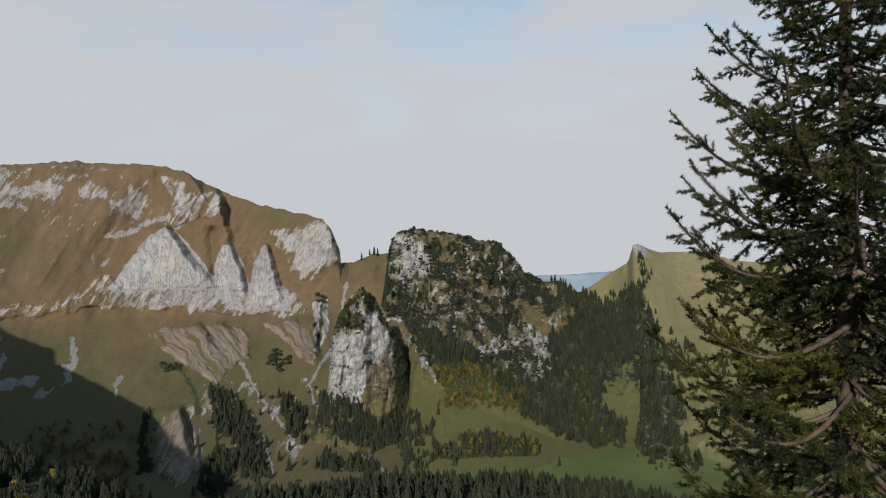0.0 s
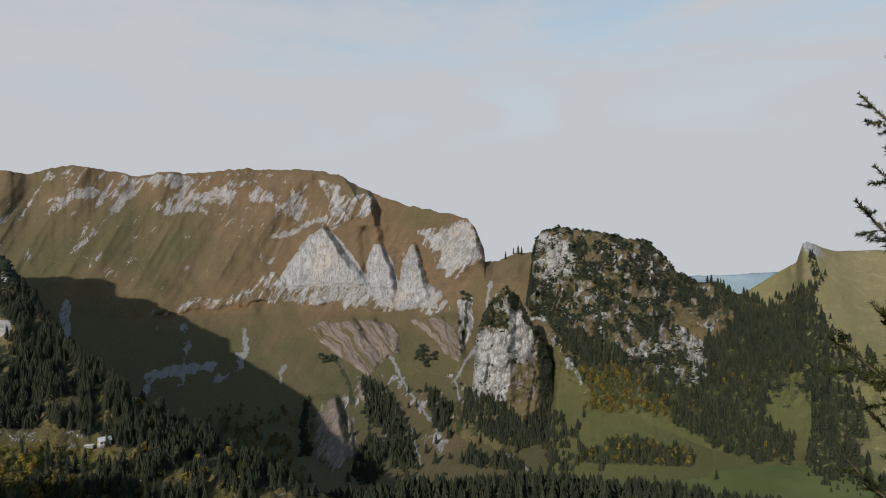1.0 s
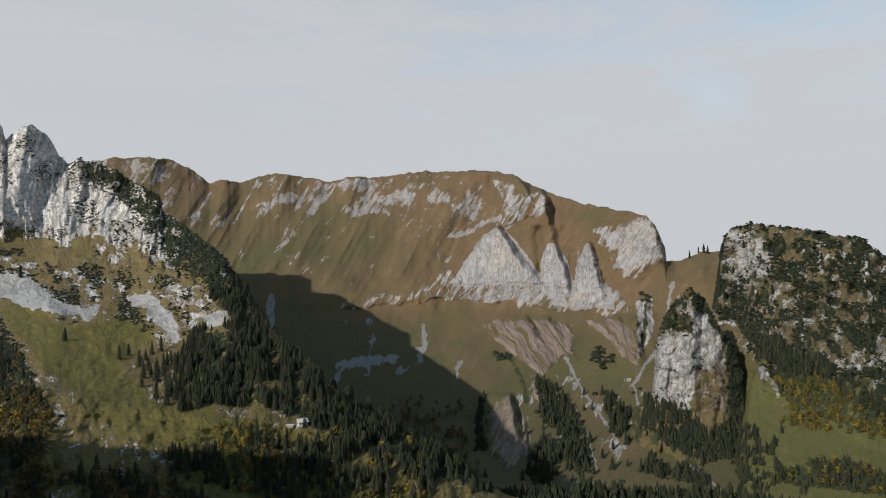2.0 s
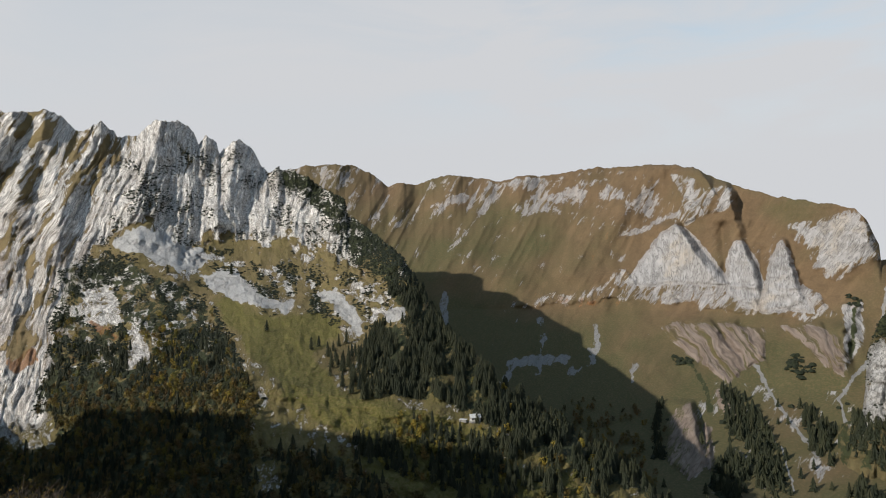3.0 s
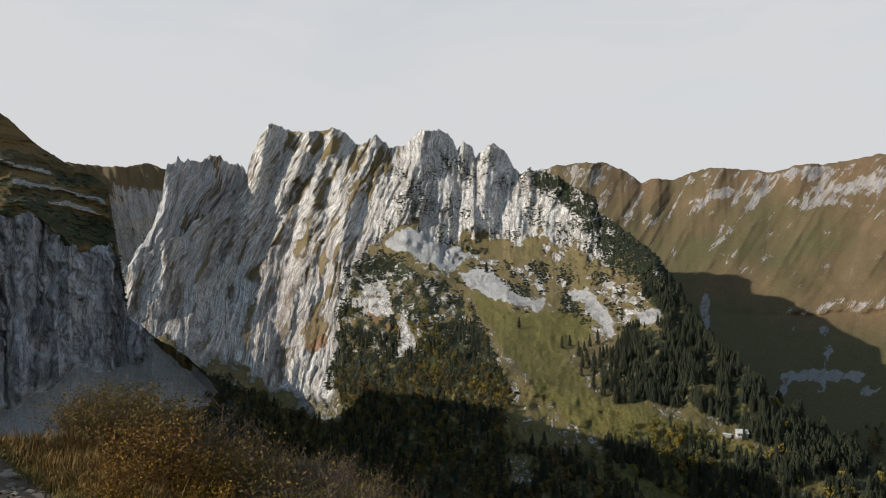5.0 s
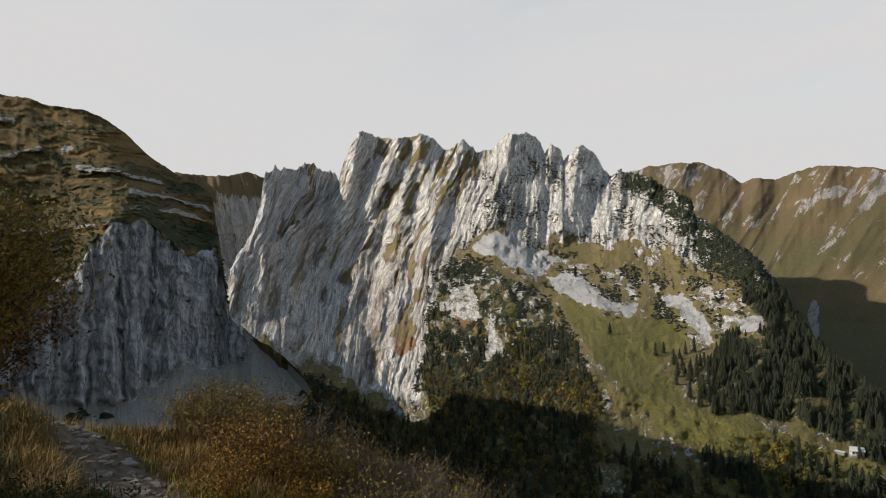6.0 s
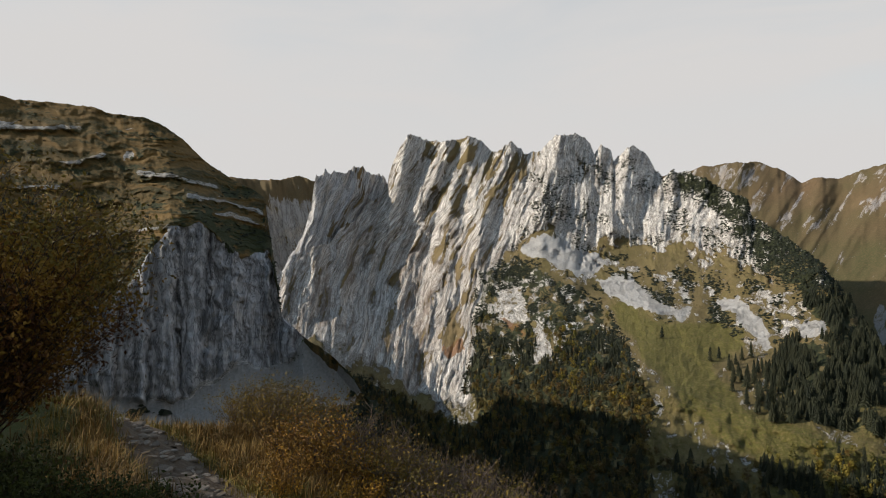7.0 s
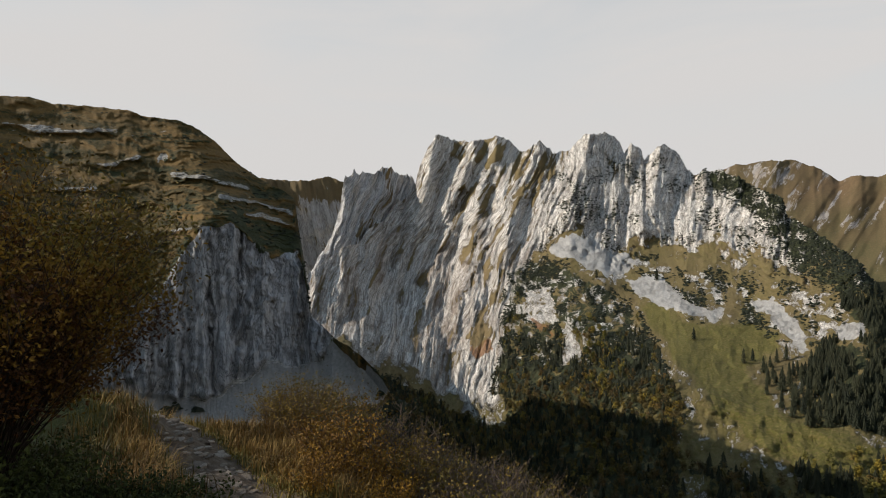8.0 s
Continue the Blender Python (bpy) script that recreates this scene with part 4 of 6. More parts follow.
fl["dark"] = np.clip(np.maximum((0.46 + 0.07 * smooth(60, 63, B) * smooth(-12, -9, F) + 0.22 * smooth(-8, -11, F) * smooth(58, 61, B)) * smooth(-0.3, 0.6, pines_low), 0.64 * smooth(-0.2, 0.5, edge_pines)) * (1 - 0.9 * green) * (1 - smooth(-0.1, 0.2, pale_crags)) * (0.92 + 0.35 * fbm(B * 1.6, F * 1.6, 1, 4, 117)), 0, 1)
peak_masks = dict(cliffs=cliffs, wall=wall, green=green, pines=pines_low, edge=edge_pines, scree=scree, alp=alp, crags=pale_crags)
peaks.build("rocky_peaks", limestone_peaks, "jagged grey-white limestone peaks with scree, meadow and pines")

# --- the needles behind the wall ---
needle = Massif(80, 92, 0.09, [
    ([(80, -6), (92, -6)], [(80, 1420), (92, 1120)]),
    ([(80, 2.5), (92, 0)], [(80, 1470), (92, 1180)]),
    ([(80, 6.0), (82.1, 6.4), (82.5, 7.2), (83.6, 7.4), (84.3, 8.0), (85.3, 7.7), (86.3, 7.3), (87.5, 7.6), (88.3, 7.0), (88.7, 5.2), (89.4, 2.2), (90.9, -0.4), (92, -2)], [(80, 1560), (92, 1250)])], 39, 0.16, 0.4, 0.3)
B, F = needle.B, needle.F
na = B + 0.40 * F
nb = na + 0.25 * fbm(B * 0.7, F * 0.35, 1, 3, 141)
needle.R += 12 * (slabs_on_edge(nb * 0.8, 0.2) - 0.5) + 6 * (slabs_on_edge(nb * 2.1, 0.3) - 0.5) - 26 * ridged(nb * 0.5, F * 0.08, 2, 3, 142) - 7 * ridged(nb * 1.8, F * 0.3, 4, 3, 144)
needle.fields["rock"] = np.clip(0.74 + 0.2 * ridged(nb * 1.3, F * 0.2, 0, 3, 143) - 0.3 * smooth(0.3, 0.7, fbm(nb, F * 0.4, 7, 4, 145)), 0, 1)
needle.fields["bed_across"], needle.fields["bed_along"] = nb * 22, F * 3.0
needle.fields["dry"] += 0.9
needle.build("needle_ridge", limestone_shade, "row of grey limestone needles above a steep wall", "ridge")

# --- the dark cirque seen through the gap ---
cirque = Massif(84, 100, 0.12, [
    ([(84, -9), (100, -9)], [(84, 1800), (100, 1750)]),
    ([(84, -1), (100, -1)], [(84, 1900), (100, 1850)]),
    ([(84, 6.2), (87, 6.4), (88.5, 6.7), (89.8, 7.15), (91.2, 6.8), (93, 6.75), (95, 6.9), (100, 7)], [(84, 2000), (100, 1980)])], 43, 0.08, 0.5)
B, F = cirque.B, cirque.F
cirque.R -= 34 * ridged((B - 0.2 * F) * 0.7, F * 0.1, 0, 4, 121)
cirque.fields["ochre"] = np.full(B.shape, 0.25)
cirque.fields["dark"] = np.clip(0.02 + 0.2 * fbm(B, F * 0.4, 3, 3, 123), 0, 1)
cirque.fields["rock"] = np.clip(0.62 + 0.2 * ridged(B * 1.4, F * 0.4, 0, 3, 122) - 0.5 * smooth(4.6, 6, F), 0, 1)
cirque.fields["dry"] = np.full(B.shape, 0.6)
cirque.fields["bed_across"], cirque.fields["bed_along"] = (B - 0.2 * F) * 28, F * 6
cirque.build("mountain_cirque", limestone_far, "shaded cirque wall with a brown grassy rim")

# --- the near hill with its grey cliff and scree cone ---
hill = Massif(83.5, 118, 0.10, [
    ([(83.5, -20), (178, -20)], [(83.5, 208), (92, 216), (105, 210), (120, 190), (178, 120)]),
    ([(83.5, -13), (84.8, -12.7), (88, -9.2), (89.6, -7.6), (90.8, -8.9), (92.7, -9.2), (95, -8.9), (97, -10.2), (100, -11.4), (114, -11), (178, -4)], [(83.5, 238), (92, 275), (95, 268), (98, 260), (105, 252), (120, 230), (178, 150)]),
    ([(83.5, -12.9), (84.8, -12.3), (88, -8.3), (89.4, -7.2), (91.2, -5.3), (92.0, -0.4), (94.7, 0.5), (96.6, 1.8), (98, 3.0), (100.2, 2.6), (101.6, 0.8), (103, -1.8), (106, -3.5), (114, -4), (178, 3)], [(83.5, 239), (91, 270), (92.4, 300), (95, 283), (98, 273), (105, 262), (120, 238), (178, 160)]),
    ([(83.5, -12.8), (84.7, -11.6), (85.6, -10.0), (87.5, -8.2), (89.4, -6.9), (91.4, -4.9), (91.7, -2.0), (92.1, 0.9), (92.4, 2.9), (92.7, 5.2), (93.8, 6.0), (96.0, 7.1), (97.6, 8.3), (99.2, 9.9), (100.9, 11.0), (102.2, 11.4), (104.8, 11.5), (105.6, 11.9),
      (108.0, 11.9), (111.0, 11.9), (112.5, 12.2), (114.2, 12.0), (125, 12.5), (150, 14), (178, 15)], [(83.5, 240), (88, 246), (91.6, 280), (92.6, 345), (95, 343), (98, 343), (101, 347), (104, 356), (108, 374), (114, 403), (178, 370)])], 47, 0.06, 0.6)
B, F = hill.B, hill.F
wide = np.hanning(63) / np.hanning(63).sum()
hill.R = np.array([np.convolve(np.pad(row, 31, "edge"), wide, "valid") for row in hill.R])
cl_top = line([(83, -13), (91.5, -4.2), (92.3, 0.4), (94.7, 0.5), (96.6, 1.8), (98, 3.0), (100.2, 2.6), (101.6, 0.8), (103, -1.8), (106, -3.5), (114, -4), (178, 3)], B)
cl_foot = line([(83, -13), (89.4, -7.2), (90.8, -8.8), (92.7, -9.1), (95, -8.8), (97, -10.0), (100, -11.4), (114, -11), (178, -4)], B)
q1, q2 = fbm(B * 0.9, F * 0.9, 0, 4, 131), fbm(B * 2.5, F * 2.5, 0, 4, 132)
cliff = smooth(-0.25, 0.25, cl_top - F + 0.5 * q1) * smooth(-0.2, 0.3, F - cl_foot + 0.3 * q1) * smooth(89.2, 90.2, B)
above = smooth(0.0, 0.6, F - cl_top)
hill.R -= cliff * (4.5 * ridged(B * 0.30 + 0.15 * q1, F * 0.07, 0, 2, 133) + 1.5 * ridged(B * 1.0 + 0.12 * q1, F * 0.07, 1, 4, 134) + 0.35 * q2)
panel = slabs_on_edge(B * 0.42 + 0.12 * q1 + 0.1, 0.07) - 0.5
hill.R += cliff * (7.0 * panel + 2.6 * (slabs_on_edge(B * 1.3 + 0.2 * q1, 0.12) - 0.5) + 0.7 * (slabs_on_edge(F * 0.9 + 0.4 * q1, 0.1) - 0.5) + 7 * smooth(0.5, 0.05, np.abs(B - 97.4 + 0.05 * F)) + 5 * smooth(0.45, 0.05, np.abs(B - 100.0 - 0.03 * F)) * smooth(-1.5, -2.6, F))
hill.fields["bed_across"], hill.fields["bed_along"] = (B + 0.15 * q1) * 4.7, F * 1.1
# ledges of the layered slope above
layer = F - 0.10 * (B - 100) + 0.35 * q1
band2 = np.abs(((layer * 1.7 + 0.9 * fbm(B * 0.2, F * 0.8, 5, 4, 139)) % 1.0) - 0.5) * 2
band = np.abs(((layer * 0.55 + 0.5 * fbm(B * 0.12, F * 0.5, 3, 3, 137)) % 1.0) - 0.5) * 2
ledges = np.min([along(B, F + 0.10 * q1, c) for c in ([(102.4, 7.0), (99.6, 6.7), (96.6, 6.0)], [(98.8, 5.3), (96.0, 4.9), (93.0, 4.0)], [(96.6, 3.9), (94.4, 3.5), (92.6, 2.8)], [(105.9, 1.8), (103.2, 2.2), (100.2, 2.8)], [(105.8, -2.5), (104.2, -1.7), (102.5, -1.2)], [(110.5, 7.4), (107.4, 7.6), (105.0, 8.3)], [(114, 10.2), (110, 9.9), (106.6, 10.3)], [(112, 5.4), (108, 5.8)])], 0) - 0.17 - 0.14 * fbm(B * 0.6, F * 2, 2, 3, 146)
hill.R -= above * (2.4 * smooth(0.2, -0.1, ledges) + 1.6 * smooth(0.5, 0.8, band) + 0.9 * smooth(0.5, 0.9, band2) + 3.4 * fbm(B * 0.22, F * 0.5, 4, 5, 135) + 0.5 * q2)
fl = hill.fields
fl["rock"] = np.clip(np.maximum(cliff * (0.9 + 0.2 * q2), above * (0.12 + 0.15 * smooth(0.7, 0.95, np.maximum(band, 0.97 * band2)) * (0.6 + 1.2 * fbm(B * 0.25, F * 0.9, 9, 3, 136)) + 0.05 * q2)), 0, 1)
fl["rock"] = np.maximum(fl["rock"], 0.62 * smooth(0.12, -0.12, ledges))
stone_patch = inside(B + 0.1 * q2, F + 0.1 * q2, [(103.7, 8.6), (102.8, 8.8), (102.9, 8.0), (103.8, 7.9)])
fl["rock"] = np.maximum(fl["rock"], 0.8 * smooth(-0.1, 0.2, stone_patch))
cone = inside(B + 0.2 * q1, F + 0.2 * q1, [(107, -9.8), (100, -11.6), (97.4, -10.4), (95, -8.9), (92.7, -9.2), (90.8, -8.8), (89.4, -7.0), (87.5, -8.2), (84.4, -11.4), (85.5, -12.6), (90, -13.2), (96, -21), (107, -21)])
fl["scree"] = 0.85 * smooth(-0.1, 0.25, cone)
fl["rock"] = np.maximum(fl["rock"], 0.8 * smooth(-0.9, -0.2, cone) * smooth(89, 90, B))
fl["dry"] = np.clip(0.30 + 0.9 * fbm(B * 0.12, layer * 3.2, 2, 5, 138, 0.65) + 0.4 * smooth(6, 11, F), 0.0, 1)
fl["dark"] = np.clip(0.46 * smooth(0.9, 0.1, np.abs(F - cl_top - 0.5)) + 0.42 * smooth(104, 96, B + 0.6 * F) * smooth(8.5, 2, F) * above + 0.44 * smooth(0.05, 0.5, fbm(B * 0.3, layer * 1.9, 6, 4, 140)) + 0.2 * q1, 0, 1) * (1 - cliff) * smooth(0.0, 0.3, ledges)
fl["dark"] = np.maximum(fl["dark"], 0.6 * smooth(0.0, -0.5, cone) * smooth(-11, -12, F) * smooth(97, 93, B))
rust_hollow = inside(B + 0.2 * q1, F + 0.2 * q1, [(97.0, 3.0), (93.6, 2.6), (93.2, 0.6), (95.8, 0.5)])
fl["dark"] = np.maximum(fl["dark"], 0.62 * smooth(-0.2, 0.2, rust_hollow))
fl["rust"] = 0.55 * smooth(0, 0.5, rust_hollow)
slope = Massif(117.5, 182, 1.0, [
    ([(83.5, -17.5), (182, -17.5)], [(117, 192), (182, 120)]), ([(114, -9.5), (182, -4)], [(117, 232), (182, 150)]), ([(114, 12.05), (125, 12.5), (150, 14), (182, 15)], [(114, 412), (182, 370)])], 48)
slope.fields["dry"] += 0.7
slope.build("hillside", limestone_near, "grassy mountainside above the path", "hillside", back=0.5)
# the unseen ground behind the crest stays high on the right to shade the ravine
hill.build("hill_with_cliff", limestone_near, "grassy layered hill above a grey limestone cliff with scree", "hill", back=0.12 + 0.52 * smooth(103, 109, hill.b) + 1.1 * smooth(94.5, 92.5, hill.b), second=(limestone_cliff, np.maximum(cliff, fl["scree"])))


# --- the ground: one sheet from the path down into the valley and out to the horizon ---
RK = [0.0, 3.0, 8.0, 20.0, 60.0, 200.0, 480.0, 600.0, 780.0, 1500.0, 4900.0]
SLOPES = {  # heights at those distances, by bearing
    -180: [0.0, 0.9, 2.6, 6.5, 20.0, 62.0, 140.0, 280.0, 300.0, 300.0, 100.0],
    -130: [0.0, 0.7, 2.4, 6.0, 20.0, 60.0, 100.0, 100.0, 60.0, 0.0, -100.0],
    -70: [0.0, -0.7, -2.6, -7.0, -24.0, -80.0, -180.0, -220.0, -260.0, -270.0, -300.0],
    -20: [0.0, -1.2, -4.0, -12.0, -38.0, -98.0, -181.0, -226.0, -268.0, -275.0, -300.0],
    20: [0.0, -1.2, -4.2, -12.0, -38.0, -98.0, -183.0, -240.0, -305.0, -320.0, -320.0],
    60: [0.0, -0.6, -3.3, -10.5, -35.0, -120.0, -215.0, -240.0, -262.0, -280.0, -300.0],
    80: [0.0, -0.25, -1.6, -6.5, -25.0, -90.0, -160.0, -190.0, -225.0, -270.0, -300.0],
    95: [0.0, 0.0, -0.36, -4.2, -19.0, -68.0, -130.0, -160.0, -200.0, -270.0, -300.0],
    110: [0.0, 0.12, 0.32, -2.4, -14.0, -55.0, -90.0, -100.0, -120.0, -200.0, -300.0],
    130: [0.0, 0.5, 1.8, 3.2, 2.0, -18.0, 0.0, 0.0, 0.0, 0.0, -100.0],
    180: [0.0, 0.9, 2.6, 6.5, 20.0, 62.0, 140.0, 280.0, 300.0, 300.0, 100.0]}
TRAIL = [(14.0, 0.2), (8.0, 1.1), (3.5, 0.9), (1.2, 0.4), (-0.8, 0.1), (-2.6, -0.15), (-4.65, -0.68), (-6.0, -1.2), (-6.7, -1.5), (-7.55, -1.85), (-8.6, -2.6), (-9.4, -3.8), (-10.0, -5.4)]
TRAIL_HALF = 0.36


def ground_height(x, y):
    x, y = np.asarray(x, float), np.asarray(y, float)
    r, b = np.hypot(x, y), np.degrees(np.arctan2(-x, y))
    keys = sorted(SLOPES)
    t = np.log1p(r)
    tk = np.log1p(np.array(RK))
    cols = np.array([np.interp(t, tk, np.array(SLOPES[k])) for k in keys])
    i = np.clip(np.searchsorted(keys, b) - 1, 0, len(keys) - 2)
    kk = np.array(keys, float)
    w = (b - kk[i]) / (kk[i + 1] - kk[i])
    w = w * w * (3 - 2 * w)
    z = np.take_along_axis(cols, i[None], 0)[0] * (1 - w) + np.take_along_axis(cols, i[None] + 1, 0)[0] * w
    z = z + 0.16 * fbm(x * 0.5, y * 0.5, 0, 3, 201) * smooth(1.5, 5, r) * smooth(200, 20, r) + smooth(30, 300, r) * 6 * fbm(x * 0.01, y * 0.01, 0, 4, 202)
    d = along(x, y, TRAIL)
    flat = smooth(TRAIL_HALF + 0.5, TRAIL_HALF * 0.7, d)
    return z - 0.07 * flat + 0.02 * flat * fbm(x * 3, y * 3, 0, 3, 203)


gb = np.concatenate([np.arange(-180, -60, 3.0), np.arange(-60, 30, 1.0), np.arange(30, 125, 0.45), np.arange(125, 180.1, 2.5)])
gr = np.concatenate([np.arange(0.0, 1.0, 0.25), np.geomspace(1.0, 30.0, 120), np.geomspace(30.6, 4900.0, 110)])
GB, GR = np.meshgrid(gb, gr)
GX, GY = -np.sin(np.radians(GB)) * GR, np.cos(np.radians(GB)) * GR
GZ = ground_height(GX, GY)
nr, nc = GB.shape
gi = np.arange((nr - 1) * nc).reshape(nr - 1, nc)[:, :-1].ravel()


def ground_material():
    m, t, p = material("hillside_soil_and_turf")
    k = Maker(t)
    at = k.coords()
    fine, mid, broad = k.noise(at, 14, 8, 0.7), k.noise(at, 1.7, 6, 0.6), k.noise(at, 0.012, 6, 0.6)
    turf = k.mix(k.ramp(mid, 0.35, 0.65), (0.050, 0.048, 0.015), (0.115, 0.074, 0.026))
    turf = k.mix(k.ramp(broad, 0.4, 0.6, 0.0, 0.6), turf, (0.085, 0.12, 0.025))
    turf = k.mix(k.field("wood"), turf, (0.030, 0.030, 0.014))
    turf = k.mix(k.field("lush"), turf, k.mix(k.ramp(broad, 0.35, 0.65), (0.082, 0.104, 0.026), (0.11, 0.125, 0.040)))
    dirt = k.mix(k.ramp(mid, 0.3, 0.7), (0.058, 0.038, 0.025), (0.108, 0.076, 0.050))
    dirt = k.mix(k.ramp(fine, 0.45, 0.65), dirt, (0.14, 0.108, 0.080))
    rag = k.math("MULTIPLY", k.math("SUBTRACT", mid, 0.5), 0.7)
    k.put(p.inputs["Base Color"], k.mix(k.ramp(k.math("ADD", k.field("path"), rag), 0.35, 0.65), turf, dirt))
    k.put(p.inputs["Normal"], k.bump(fine, 0.8, 0.03, k.bump(mid, 0.6, 0.15)))
    return m


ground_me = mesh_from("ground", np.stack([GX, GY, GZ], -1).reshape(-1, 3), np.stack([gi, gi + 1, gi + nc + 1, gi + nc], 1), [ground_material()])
add_field(ground_me, "path", smooth(TRAIL_HALF + 0.12, TRAIL_HALF - 0.12, along(GX, GY, TRAIL)))
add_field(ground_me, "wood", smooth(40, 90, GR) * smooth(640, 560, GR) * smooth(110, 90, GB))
add_field(ground_me, "lush", smooth(600, 680, GR))
ground = tagged(new("ground", ground_me), "steep alpine hillside of soil and turf falling to a green valley", "ground", kind="structure")


# ---- woods ----
def leaf_material(name, stops, rough=0.75, chance=0.999):
    """Foliage whose colour runs along the stops from plant to plant (field tone, and each object's own chance)."""
    m, t, p = material(name)
    k = Maker(t)
    o = t.nodes.new("ShaderNodeObjectInfo")
    v = k.math("FRACT", k.math("ADD", k.field("tone"), k.math("MULTIPLY", o.outputs["Random"], chance)))
    r = t.nodes.new("ShaderNodeValToRGB")
    r.color_ramp.elements.remove(r.color_ramp.elements[1])
    for i, c in enumerate(stops):
        e = r.color_ramp.elements[0] if i == 0 else r.color_ramp.elements.new(i / (len(stops) - 1))
        e.position, e.color = i / max(1, len(stops) - 1), (*c, 1)
    k.put(r.inputs[0], v)
    g = k.noise(k.coords(), 1.1, 4, 0.6)
    k.put(p.inputs["Base Color"], k.mix(k.ramp(g, 0.3, 0.7, 0.0, 0.6), r.outputs[0], tuple(0.4 * c for c in stops[0])))
    p.inputs["Roughness"].default_value = rough
    return m


spruce_far = leaf_material("spruce_needles_far", [(0.012, 0.017, 0.008), (0.021, 0.026, 0.011), (0.038, 0.040, 0.017), (0.017, 0.022, 0.010)])
autumn_far = leaf_material("autumn_leaves_far", [(0.06, 0.068, 0.018), (0.16, 0.14, 0.026), (0.30, 0.21, 0.026), (0.10, 0.10, 0.024), (0.20, 0.11, 0.026), (0.065, 0.072, 0.02)])
dusky_far = leaf_material("half_bare_leaves_far", [(0.050, 0.048, 0.016), (0.11, 0.082, 0.024), (0.15, 0.088, 0.028), (0.040, 0.036, 0.017), (0.23, 0.155, 0.026), (0.085, 0.074, 0.020)])
pine_far = leaf_material("dwarf_pine_needles", [(0.012, 0.016, 0.008), (0.022, 0.028, 0.012), (0.016, 0.021, 0.009)])
bark_far = plain_material("bark_far", (0.07, 0.055, 0.042), (0.12, 0.10, 0.085), 3.0)


def conifer_shape(rng, layers=6, points=7, slim=0.19):
    """A spruce one metre high: ragged skirts of boughs that hang one over another. Triangles."""
    v, f = [], []
    for i in range(layers):
        s = i / layers
        z_top, z_low = 0.10 + 0.90 * (s + 1.35 / layers) if i < layers - 1 else 1.0, 0.07 + 0.90 * s * 0.97
        z_top = min(z_top, 1.0)
        rad = slim * (1 - s) ** 0.85 + 0.018
        c = len(v)
        v.append((rng.normal(0, 0.006), rng.normal(0, 0.006), z_top))
        turn = rng.uniform(0, 6.28)
        for j in range(points * 2):
            a = turn + math.pi * j / points
            q = rad * ((rng.uniform(0.85, 1.25)) if j % 2 == 0 else rng.uniform(0.42, 0.62))
            v.append((q * math.cos(a), q * math.sin(a), z_low + (0.0 if j % 2 == 0 else 0.045) + rng.normal(0, 0.012)))
        n = points * 2
        f += [(c, c + 1 + j, c + 1 + (j + 1) % n) for j in range(n)]
    return np.array(v), np.array(f)


def broadleaf_shape(rng, clumps=7, leaves=12, wide=0.42, bottom=0.12):
    """A broad-leaved crown one metre high: clumps of small leaf tufts, with gaps between them."""
    v, f = [], []
    for i in range(clumps):
        s = (i + 0.5) / clumps
        z = bottom + 0.2 + (0.84 - bottom - 0.14) * s
        w = wide * (0.55 + 0.6 * math.sin(math.pi * min(1, 0.25 + 0.75 * s))) * 0.62
        a = rng.uniform(0, 6.28)
        q = w * rng.uniform(0.2, 0.85) * (1.15 - 0.8 * s)
        centre = np.array([q * math.cos(a), q * math.sin(a), z])
        size = rng.uniform(0.12, 0.2)
        for j in range(leaves):
            d = rng.normal(size=3)
            d /= np.linalg.norm(d)
            at = centre + d * size * rng.uniform(0.5, 1.15) * np.array([1.1, 1.1, 0.85])
            u = np.cross(d, rng.normal(size=3))
            u /= np.linalg.norm(u)
            w2 = np.cross(d, u)
            e = rng.uniform(0.045, 0.085)
            c = len(v)
            v += [at + u * e, at - u * e * 0.6 + w2 * e * 0.8, at - u * e * 0.6 - w2 * e * 0.8 + d * e * 0.4]
            f.append((c, c + 1, c + 2))
    return np.array(v), np.array(f)


def cushion_shape(rng, points=7):
    """A dwarf pine one metre across: a low ragged cushion."""
    v = [(0, 0, 0.42)]
    for ring, (rad, z) in enumerate(((0.30, 0.38), (0.52, 0.02))):
        for j in range(points):
            a = 2 * math.pi * (j + 0.5 * ring) / points
            q = rad * rng.uniform(0.65, 1.3)
            v.append((q * math.cos(a), q * math.sin(a), z + rng.uniform(-0.10, 0.14)))
    f = [(0, 1 + j, 1 + (j + 1) % points) for j in range(points)]
    for j in range(points):
        a, b, c, d = 1 + j, 1 + (j + 1) % points, 1 + points + j, 1 + points + (j + 1) % points
        f += [(a, c, b), (b, c, d)]
    return np.array(v), np.array(f)


